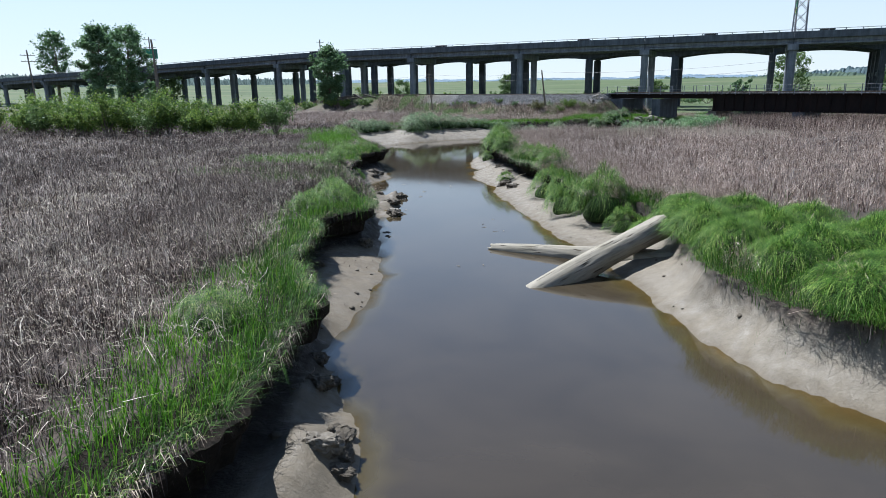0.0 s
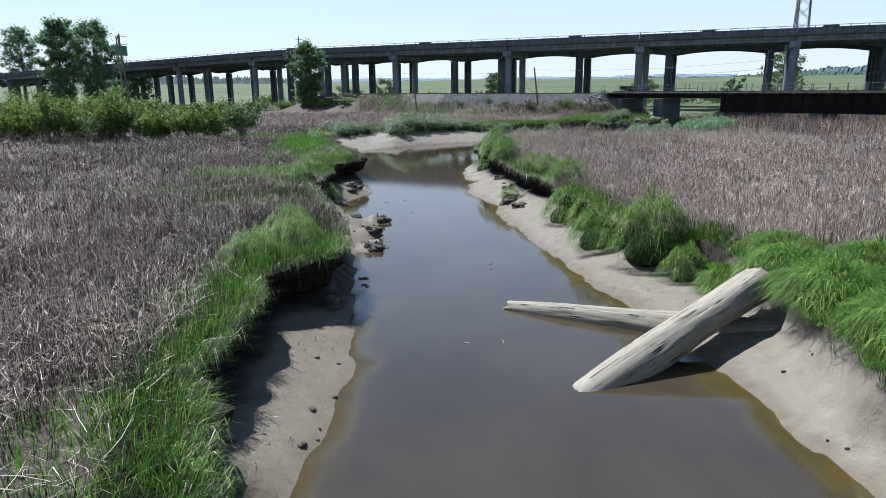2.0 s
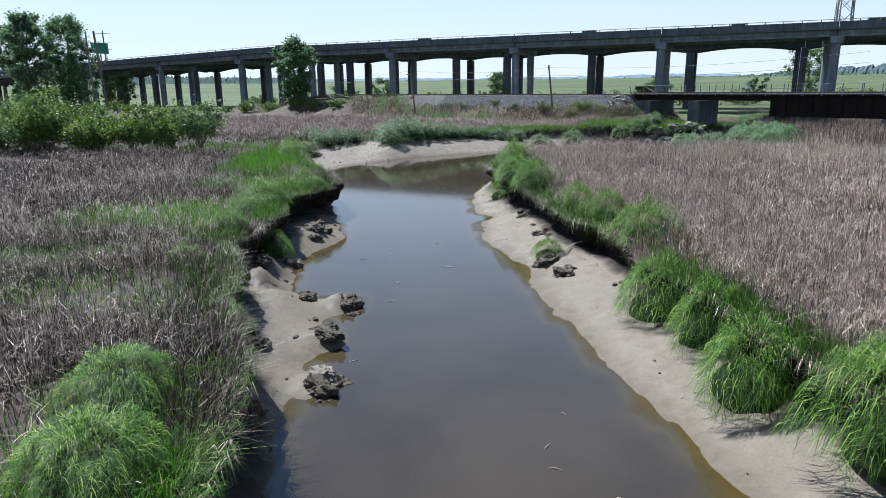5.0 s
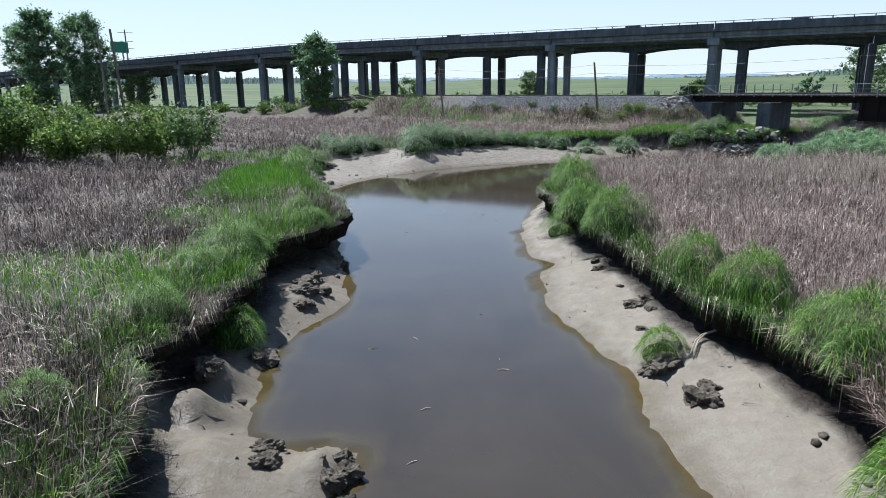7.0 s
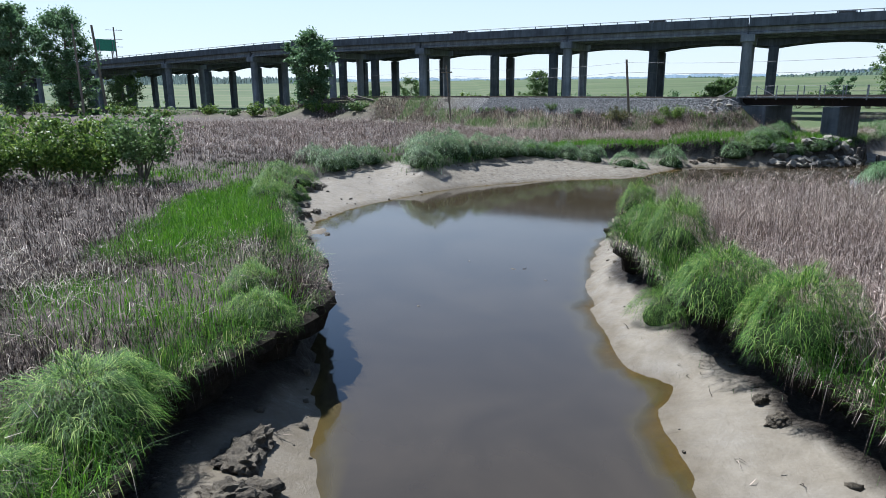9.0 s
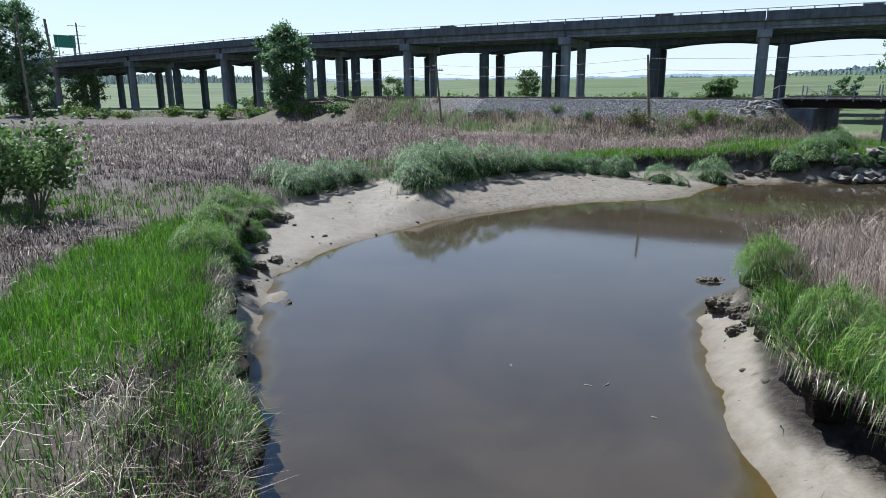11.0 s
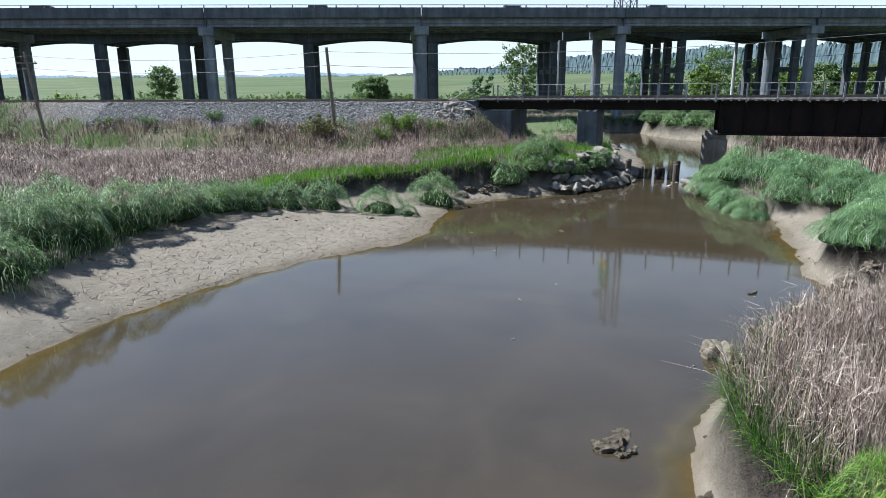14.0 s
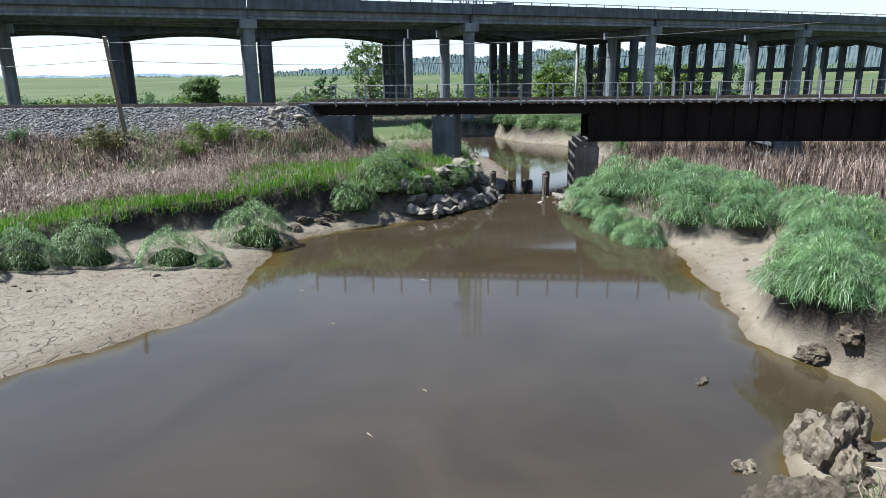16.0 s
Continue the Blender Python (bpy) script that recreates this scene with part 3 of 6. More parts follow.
def build_ground():
    xs, ys = spread(-14, 38, 0.29, 2600), spread(7, 110, 0.29, 2600)
    xs = np.concatenate([xs[xs <= 38], np.arange(38.5, 76, 0.85), xs[xs > 76.5]])
    ys = np.concatenate([ys[ys <= 110], np.arange(110.5, 144, 0.85), ys[ys > 144.5]])
    gx, gy = np.meshgrid(xs, ys, indexing="ij")
    L = land(gx.ravel(), gy.ravel())
    nx, ny = gx.shape
    i = (np.arange(nx - 1)[:, None] * ny + np.arange(ny - 1)[None, :]).ravel()
    loops = np.stack([i, i + ny, i + ny + 1, i + 1], 1).ravel()
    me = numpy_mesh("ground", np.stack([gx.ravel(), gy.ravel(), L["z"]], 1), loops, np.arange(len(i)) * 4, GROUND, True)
    for k in ("gravel", "dirt", "mud", "bank", "wet_shade", "dents", "field"):
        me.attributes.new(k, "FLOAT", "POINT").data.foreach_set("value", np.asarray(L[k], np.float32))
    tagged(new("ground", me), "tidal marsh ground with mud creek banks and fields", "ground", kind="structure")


def build_water():
    xs, ys = np.arange(-14, 92, 0.45), np.arange(-24, 140, 0.45)
    gx, gy = np.meshgrid(xs, ys, indexing="ij")
    L = land(gx.ravel(), gy.ravel())
    nx, ny = gx.shape
    keep = (L["dw"] < 1.2).reshape(nx, ny)
    ok = (keep[:-1, :-1] & keep[1:, :-1] & keep[1:, 1:] & keep[:-1, 1:]).ravel()
    i = (np.arange(nx - 1)[:, None] * ny + np.arange(ny - 1)[None, :]).ravel()[ok]
    loops = np.stack([i, i + ny, i + ny + 1, i + 1], 1)
    used, inv = np.unique(loops, return_inverse=True)
    co = np.stack([gx.ravel(), gy.ravel(), np.zeros(nx * ny)], 1)[used]
    me = numpy_mesh("water", co, inv.ravel(), np.arange(len(i)) * 4, WATER, True)
    edge = L["dw"][used] + 0.35 * wander(co[:, 0], co[:, 1], 0.9, 6.0)
    me.attributes.new("shallow", "FLOAT", "POINT").data.foreach_set("value", step(-0.75, 0.1, edge).astype(np.float32))
    tagged(new("water", me), "still brown silty creek water reflecting the sky", "water", kind="structure")


def bank_sod():
    """Turf that overhangs the eaten-out banks: a lip of roots and soil along the rim."""
    # Soil made near-black, so the shade of the undercut is in its colour.
    soil = Mat("shade_dark_root_soil", 0.95, 0, 0.1)
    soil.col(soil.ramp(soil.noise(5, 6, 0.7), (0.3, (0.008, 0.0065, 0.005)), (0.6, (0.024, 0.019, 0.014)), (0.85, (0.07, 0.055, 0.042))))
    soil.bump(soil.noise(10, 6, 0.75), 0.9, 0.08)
    for poly, y0, y1 in ((RIM_LEFT, 2, 80), (RIM_NEAR[::-1], 31, 69)):
        seg = np.hypot(*np.diff(poly, axis=0).T)
        s = np.concatenate([[0], np.cumsum(seg)])
        u = np.arange(0, s[-1], 0.22)
        p = np.stack([np.interp(u, s, poly[:, 0]), np.interp(u, s, poly[:, 1])], 1)
        p = p - np.stack(rim_warp(p[:, 0], p[:, 1]), 1)
        d = np.gradient(p, axis=0)
        d /= np.hypot(*d.T)[:, None]
        n = np.stack([d[:, 1], -d[:, 0]], 1) * (1 if poly is RIM_LEFT else -1)
        back = p - n * 0.55
        zt = land(back[:, 0], back[:, 1])["turf"]
        cave = np.clip(0.25 + 0.55 * wander(p[:, 0], p[:, 1], 0.8, 57.0), 0.0, 0.8)
        ov = (0.48 if poly is RIM_LEFT else 0.28) + 0.24 * wander(p[:, 0], p[:, 1], 1.4, 51.0) + 0.06 * rng.uniform(-1, 1, len(p))
        keep = (p[:, 1] > y0) & (p[:, 1] < y1)
        bm = bmesh.new()
        last = None
        for k in np.nonzero(keep)[0]:
            wob = 0.05 * rng.uniform(-1, 1, 6)
            ring = []
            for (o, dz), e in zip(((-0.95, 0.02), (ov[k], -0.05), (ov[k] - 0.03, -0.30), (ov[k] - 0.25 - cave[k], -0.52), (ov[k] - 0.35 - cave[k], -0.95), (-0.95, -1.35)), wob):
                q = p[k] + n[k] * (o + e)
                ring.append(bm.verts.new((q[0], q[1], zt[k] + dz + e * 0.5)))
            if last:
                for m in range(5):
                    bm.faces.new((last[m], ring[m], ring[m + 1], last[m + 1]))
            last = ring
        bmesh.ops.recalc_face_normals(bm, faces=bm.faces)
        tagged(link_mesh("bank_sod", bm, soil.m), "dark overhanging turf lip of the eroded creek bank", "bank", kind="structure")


build_ground()
build_water()
bank_sod()


# ---- highway viaducts ----
def road_y(x):
    return 150 - 0.4915 * (x - 40) + 0.0003 * (x - 40) ** 2


def grade(x):
    """How far the road has come down towards its western end."""
    return -0.03 * max(0.0, -40 - x) if x > -200 else -4.8 - 0.015 * (-200 - x)


def road_frame(x, off=0.0):
    """Place on the line of the highway, off metres behind its near edge, with the way along and across it."""
    s = -0.4915 + 0.0006 * (x - 40)
    d = Vector((1, s, 0)).normalized()
    n = Vector((-d.y, d.x, 0))
    return Vector((x, road_y(x), 0)) + n * off, d, n


def strip(bm, x0, x1, sect, steps=6, sag=None):
    """Sweep a closed section of (off, z) along the highway from x0 to x1."""
    rings = []
    for k in range(steps + 1):
        u = k / steps
        x = x0 + (x1 - x0) * u
        lift = sag(u) if sag else 0.0
        ring = []
        for off, z, f in sect:
            p, d, n = road_frame(x, off)
            ring.append(bm.verts.new((p.x, p.y, z + grade(x) + f * lift)))
        rings.append(ring)
    m = len(sect)
    for a, b in zip(rings, rings[1:]):
        for k in range(m):
            bm.faces.new((a[k], b[k], b[(k + 1) % m], a[(k + 1) % m]))
    bm.faces.new(rings[0])
    bm.faces.new(rings[-1][::-1])
    bmesh.ops.recalc_face_normals(bm, faces=bm.faces)
    return bm


def column(x, off, z0, z1, w, t, mat, parent, round_=False):
    p, d, n = road_frame(x, off)
    z1 += grade(x)
    bm = bmesh.new()
    if round_:
        tube(bm, [(p.x, p.y, z0), (p.x, p.y, z1)], [w / 2, w / 2], 14)
    else:
        m = Matrix(((d.x, n.x, 0, p.x), (d.y, n.y, 0, p.y), (0, 0, 1, 0), (0, 0, 0, 1)))
        box(bm, -w / 2, w / 2, -t / 2, t / 2, z0, z1, 0.12, m)
    return part("column", bm, mat, parent)


DECK = 16.15


def near_viaduct():
    v = tagged(empty("highway_viaduct"), "grey concrete girder highway viaduct on pairs of columns", "bridge")
    piers = [-283, -256, -230, -204, -178, -152, -126, -100, -74, -47.9, -27.9, -7.9, 18.5, 44.5, 70.5, 97.2, 124.3, 151]
    for a, b in zip(piers, piers[1:]):
        gap = 0.04
        for o in (0.45, 3.9, 7.4, 10.9):
            bm = bmesh.new()
            strip(bm, a + gap, b - gap, [(o + 0.2, 15.84, 1), (o + 0.6, 15.84, 1), (o + 0.6, 14.66, 1), (o, 14.66, 1), (o, 14.95, 1), (o + 0.2, 15.1, 1)], 4)
            part("girder", bm, CONC_A, v)
        bm = bmesh.new()
        strip(bm, a + gap, b - gap, [(0.1, DECK, 1), (12.3, DECK, 1), (12.3, 15.845, 1), (0.1, 15.845, 1)], 4)
        part("deck_slab", bm, CONC_C, v)
        for o, w in ((-0.2, 1), (12.6, -1)):
            bm = bmesh.new()
            strip(bm, a + gap, b - gap, [(o, 17.08, 1), (o + 0.22 * w, 17.08, 1), (o + 0.4 * w, DECK + 0.005, 1), (o + 0.3 * w, 15.7, 1), (o, 15.78, 1)], 4)
            part("barrier", bm, CONC_B, v)
    for x in piers[1:-1]:
        p, d, n = road_frame(x)
        m = Matrix(((d.x, n.x, 0, p.x), (d.y, n.y, 0, p.y), (0, 0, 1, grade(x)), (0, 0, 0, 1)))
        bm = bmesh.new()
        box(bm, -1.0, 1.0, -0.05, 12.5, 13.55, 14.655, 0.06, m)
        part("pier_cap", bm, CONC_A, v)
        for o in (1.2, 11.4):
            column(x, o, 0.8, 13.55, 1.55, 1.55, CONC_A, v, True)
        bm = bmesh.new()
        box(bm, -0.10, 0.10, 0.16, 0.60, 14.66, 15.84, 0, m)
        part("expansion_joint", bm, CONC_C, v)
    # steel rail on posts along the parapet
    xs = [x for x in np.arange(-283, 150, 2.6)]
    bm = bmesh.new()
    pts = [road_frame(x, -0.1)[0] + Vector((0, 0, 17.42 + grade(x))) for x in np.arange(-283, 150, 6.0)]
    tube(bm, pts, [0.055] * len(pts), 5)
    part("guard_rail", bm, GALV, v)
    pm = None
    for x in xs:
        p, d, n = road_frame(x, -0.1)
        if pm is None:
            bm = bmesh.new()
            box(bm, -0.07, 0.07, -0.05, 0.05, 0, 0.36)
            ob = part("rail_post", bm, GALV, v)
            pm = ob.data
        else:
            ob = new("rail_post", pm)
            ob.parent = v
        ob.location = (p.x, p.y, 17.07 + grade(x))


def far_viaduct():
    v = tagged(empty("highway_viaduct"), "older dark concrete viaduct with haunched girders on square columns", "bridge")
    bents = [-242, -224, -206, -188, -171, -154, -137, -120, -103.5, -86.5, -68.5, -55, -42, -33, -20, -3.6, 8.9, 27.95, 47.7, 67.6, 87.2, 107, 127.5, 147.5, 168, 188]
    for a, b in zip(bents, bents[1:]):
        wide = a > 60
        for o in ((20.3, 25.8, 30.5, 35.1) if wide else (25.8, 30.5, 35.1)):
            bm = bmesh.new()
            rise = 0.95 * min(1.0, (b - a) / 19)
            strip(bm, a + 0.02, b - 0.02, [(o - 0.35, 15.6, 0), (o + 0.35, 15.6, 0), (o + 0.35, 13.9, 1), (o - 0.35, 13.9, 1)], 12, lambda u: rise * (1 - (2 * u - 1) ** 2))
            part("girder", bm, CONC_C, v)
        o0 = 18.4 if wide else 23.4
        bm = bmesh.new()
        strip(bm, a + 0.02, b - 0.02, [(o0, 15.9, 0), (37.5, 15.9, 0), (37.5, 15.595, 0), (o0, 15.595, 0)], 4)
        part("deck_slab", bm, CONC_C, v)
        for o in (o0, 37.2):
            bm = bmesh.new()
            strip(bm, a + 0.02, b - 0.02, [(o, 16.8, 0), (o + 0.3, 16.8, 0), (o + 0.3, 15.905, 0), (o, 15.905, 0)], 4)
            part("barrier", bm, CONC_B, v)
    for x in bents[1:-1]:
        if x < 60:
            for o in (25.8, 35.1):
                column(x, o, 0.8, 13.95, 1.7, 1.4, CONC_C, v)
        else:
            for o in (20.3, 25.8, 30.5, 35.1):
                column(x, o, 0.8, 13.95, 1.25, 1.1, CONC_C, v)
            p, d, n = road_frame(x)
            m = Matrix(((d.x, n.x, 0, p.x), (d.y, n.y, 0, p.y), (0, 0, 1, 0), (0, 0, 0, 1)))
            for a, b in ((20.95, 25.15), (26.45, 29.85), (31.15, 34.45)):
                bm = bmesh.new()
                box(bm, -0.4, 0.4, a, b, 8.45, 9.3, 0.04, m)
                part("cross_beam", bm, CONC_C, v)
    p = road_frame(105.3, 36.6)[0]
    bm = bmesh.new()
    tube(bm, [(p.x, p.y, 0.8), (p.x, p.y, 13.4), (p.x, p.y, 15.6)], [0.34, 0.34, 0.3], 10)
    part("drain_pipe", bm, PALE_PIPE, v, "pale drain pipe down from the deck")


near_viaduct()
far_viaduct()


# ---- railway ----
def rail_at(s, off, z):
    """A place s metres left of the bridge's end along the track, off metres towards the highway."""
    off = off + float(rail_bend(s))
    return Vector((RAIL_P[0] + RAIL_D[0] * s + RAIL_D[1] * off, RAIL_P[1] + RAIL_D[1] * s - RAIL_D[0] * off, z))


RAIL_M = Matrix(((-RAIL_D[0], RAIL_D[1], 0, RAIL_P[0]), (-RAIL_D[1], -RAIL_D[0], 0, RAIL_P[1]), (0, 0, 1, 0.15), (0, 0, 0, 1)))
# along these axes x runs to the right along the bridge, y towards the highway


def rail_bridge():
    b = tagged(empty("railway_bridge"), "black steel girder railway bridge with pale handrails over the creek", "bridge")
    def seg(name, x0, x1, y0, y1, z0, z1, mat, bevel=0.0, label=""):
        bm = bmesh.new()
        box(bm, x0, x1, y0, y1, z0, z1, bevel, RAIL_M)
        return part(name, bm, mat, b, label)
    joints = [0.4, 8.85, 17.95]
    for a, c in zip(joints, joints[1:]):
        for y in (-2.2, -0.9, 0.9, 2.2):
            seg("girder", a, c - 0.02, y - 0.18, y + 0.18, 4.82, 5.45, GIRDER)
    deep = [18.0, 30.0, 44.0, 58.0]
    for a, c in zip(deep, deep[1:]):
        for y in (-2.3, 2.3):
            bm = bmesh.new()
            box(bm, a, c - 0.05, y - 0.04, y + 0.04, 3.2, 5.35, 0, RAIL_M)
            box(bm, a, c - 0.05, y - 0.25, y + 0.25, 5.351, 5.45, 0, RAIL_M)
            box(bm, a, c - 0.05, y - 0.25, y + 0.25, 3.1, 3.199, 0, RAIL_M)
            for k in range(9):
                u = a + 0.3 + k * (c - a - 0.7) / 8
                box(bm, u - 0.03, u + 0.03, y - 0.2, y + 0.2, 3.201, 5.349, 0, RAIL_M)
            part("plate_girder", bm, GIRDER, b)
    seg("walkway", 0.0, 58, -3.1, -2.5, 5.55, 5.63, GALV, 0, "grey walkway plank with a pale edge")
    seg("walkway", 0.0, 58, 2.5, 3.1, 5.55, 5.63, GALV)
    tie = None
    for k in range(106):
        if tie is None:
            bm = bmesh.new()
            box(bm, -0.12, 0.12, -2.75, 2.75, 5.451, 5.66 - 0.02)
            o = part("cross_tie", bm, TIMBER, b)
            tie = o.data
        else:
            o = new("cross_tie", tie)
            o.parent = b
        o.matrix_local = RAIL_M @ pose(0.3 + k * 0.545, 0, 0)
    for y in (-0.75, 0.75):
        seg("rail", 0, 58, y - 0.05, y + 0.05, 5.645, 5.80, RAILS)
    # handrails: posts of angle steel with two cables
    post = None
    for y in (-3.05, 3.05):
        for k in range(30):
            if post is None:
                bm = bmesh.new()
                box(bm, -0.05, 0.05, -0.012, 0.012, -0.25, 1.06)
                box(bm, -0.05, -0.026, 0.0125, 0.10, -0.25, 1.06)
                o = part("rail_post", bm, GALV, b)
                post = o.data
            else:
                o = new("rail_post", post)
                o.parent = b
            o.matrix_local = RAIL_M @ pose(0.1 + k * 1.95, y, 5.63)
        for z in (6.15, 6.66):
            bm = bmesh.new()
            tube(bm, [RAIL_M @ Vector((x, y, z)) for x in np.arange(0.1, 58.1, 4)], [0.010] * len(np.arange(0.1, 58.1, 4)), 5)
            part("hand_rail", bm, GALV, b)
    for x0, x1, z0, z1 in ((-1.5, 0.1, 5.7, 6.66), (2.0, 3.9, 6.66, 5.7)):
        bm = bmesh.new()
        tube(bm, [RAIL_M @ Vector((x0, -3.05, z0)), RAIL_M @ Vector((x1, -3.05, z1))], [0.03, 0.03], 6)
        part("brace", bm, GALV, b)
    # piers and end walls
    bm = bmesh.new()
    box(bm, 8.1, 9.6, -2.5, 2.5, 0.5, 4.75, 0.08, RAIL_M)
    part("pier", bm, CONC_C, b, "dark stained concrete wall pier")
    bm = bmesh.new()
    box(bm, 17.2, 18.7, -2.6, 2.6, -0.3, 2.8, 0.1, RAIL_M)
    box(bm, 17.4, 18.6, -2.4, 2.4, 2.8, 3.1, 0.03, RAIL_M)
    part("pier", bm, CONC_D, b, "pale concrete pier with a stepped top")
    for u in (30.0, 44.0):
        bm = bmesh.new()
        box(bm, u - 0.8, u + 0.8, -2.6, 2.6, 0.5, 3.1, 0.1, RAIL_M)
        part("pier", bm, CONC_C, b)
    bm = bmesh.new()
    box(bm, -0.6, 3.1, -2.95, 2.95, 1.4, 4.745, 0.05, RAIL_M)
    box(bm, -0.6, 0.38, -2.9, 2.9, 4.745, 5.5, 0.03, RAIL_M)
    part("abutment", bm, CONC_C, b, "dark timber-stained end wall")
    bm = bmesh.new()
    box(bm, -3.6, -0.65, -3.3, -2.9, 4.2, 5.45, 0.04, RAIL_M)
    part("wing_wall", bm, CONC_D, b, "pale concrete wing wall")


def track():
    t = tagged(empty("railway_track"), "rusty railway track on a grey ballast bank", "track")
    for y in (-0.75, 0.75):
        bm = bmesh.new()
        last = None
        for d in np.concatenate([[0.05], np.arange(4, 73, 4.0)]):
            ring = [bm.verts.new(rail_at(d, y + w, z)) for w, z in ((-0.05, 5.54), (0.05, 5.54), (0.05, 5.71), (-0.05, 5.71))]
            if last:
                for k in range(4):
                    bm.faces.new((last[k], last[(k + 1) % 4], ring[(k + 1) % 4], ring[k]))
            last = ring
        bmesh.ops.recalc_face_normals(bm, faces=bm.faces)
        part("rail", bm, RAILS, t)
    tie = None
    for k in range(115):
        if tie is None:
            bm = bmesh.new()
            box(bm, -0.12, 0.12, -1.3, 1.3, 5.2, 5.39)
            o = part("cross_tie", bm, TIMBER, t)
            tie = o.data
        else:
            o = new("cross_tie", tie)
            o.parent = t
        d = 0.9 + k * 0.6
        p, q = rail_at(d, 0, 0.15), rail_at(d + 0.5, 0, 0.15)
        o.matrix_local = Matrix.Translation(p) @ pose(0, 0, 0, 0, 0, math.degrees(math.atan2(q.y - p.y, q.x - p.x)))


rail_bridge()
track()


# ---- logs ----
ROPE = [(5.02, 45.07, 0.58), (5.30, 45.55, 0.72), (5.55, 45.8, 0.78), (5.8, 45.88, 0.82), (6.16, 45.94, 0.95)]


def log_mesh(bm, length, r0, r1, seed, sides=56, rings=90):
    """A weathered trunk along x: lengthwise grooves, knots, a ragged far end."""
    rows = []
    for i in range(rings + 1):
        u = i / rings
        r = (r0 + (r1 - r0) * u) * (1 + 0.03 * math.sin(u * 9 + seed))
        bend = 0.06 * math.sin(u * 3.1)
        row = []
        for k in range(sides):
            a = 2 * math.pi * k / sides
            c, q = math.cos(a), math.sin(a)
            broad = noise.noise(Vector((c * 1.1 + seed, q * 1.1, u * length * 0.35)))
            groove = abs(noise.noise(Vector((c * 4.2 + seed, q * 4.2, u * length * 0.22))))
            split = abs(noise.noise(Vector((c * 9.0, q * 9.0 + seed, u * length * 0.3))))
            worn = 1.0 if u > 0.82 else 0.45
            f = 1 + 0.09 * broad - 0.16 * worn * max(0.0, 0.16 - groove) / 0.16 * 0.5 - 0.10 * worn * max(0.0, 0.09 - split) / 0.09
            ends = (0.16 * noise.noise(Vector((c * 5, q * 5, seed))) if i in (0, rings) else 0.0)
            row.append(bm.verts.new((u * length + ends, c * r * f, q * r * f + bend)))
        rows.append(row)
    for a, b in zip(rows, rows[1:]):
        for k in range(sides):
            bm.faces.new((a[k], b[k], b[(k + 1) % sides], a[(k + 1) % sides]))
    for row, flip, sgn in ((rows[0], 1, 1), (rows[-1], -1, -1)):
        mid = sum((v.co for v in row), Vector()) / sides
        inner = [bm.verts.new(mid + (v.co - mid) * 0.6 + Vector((sgn * 0.10 * noise.noise(v.co * 6), 0, 0))) for v in row]
        for k in range(sides):
            q = (row[k], row[(k + 1) % sides], inner[(k + 1) % sides], inner[k])
            bm.faces.new(q[::flip])
        bm.faces.new(inner[::flip])
    bmesh.ops.recalc_face_normals(bm, faces=bm.faces)
    return bm


def logs():
    for a, b, r0, r1, seed, lab in (((2.12, 27.3, -0.10), (9.4, 23.5, 0.12), 0.30, 0.55, 1.0, "pale weathered driftwood log lying half in the water"),
                                    ((2.97, 21.53, -0.42), (8.59, 24.75, 1.42), 0.46, 0.49, 5.0, "pale cracked driftwood log propped across another log")):
        A, B = Vector(a), Vector(b)
        d = (B - A).normalized()
        u = Vector((0, 0, 1)).cross(d).normalized()
        m = Matrix(((d.x, u.x, d.cross(u).x, A.x), (d.y, u.y, d.cross(u).y, A.y), (d.z, u.z, d.cross(u).z, A.z), (0, 0, 0, 1)))
        bm = bmesh.new()
        log_mesh(bm, (B - A).length, r0, r1, seed)
        ob = link_mesh("driftwood_log", bm, DRIFT, None, True)
        ob.matrix_world = m
        tagged(ob, lab, "log", "driftwood logs")

    # frayed rope ends hanging from the bank
    bm = bmesh.new()
    for dx in (0.0, 0.07):
        tube(bm, [(ROPE[0][0] + dx, ROPE[0][1], ROPE[0][2])] + [(x + dx, y, z) for x, y, z in ROPE[1:]], [0.018] * len(ROPE), 6)
    tagged(link_mesh("rope", bm, STRAW, None, True), "pale frayed rope lying on the mud below the bank", "rope")


logs()


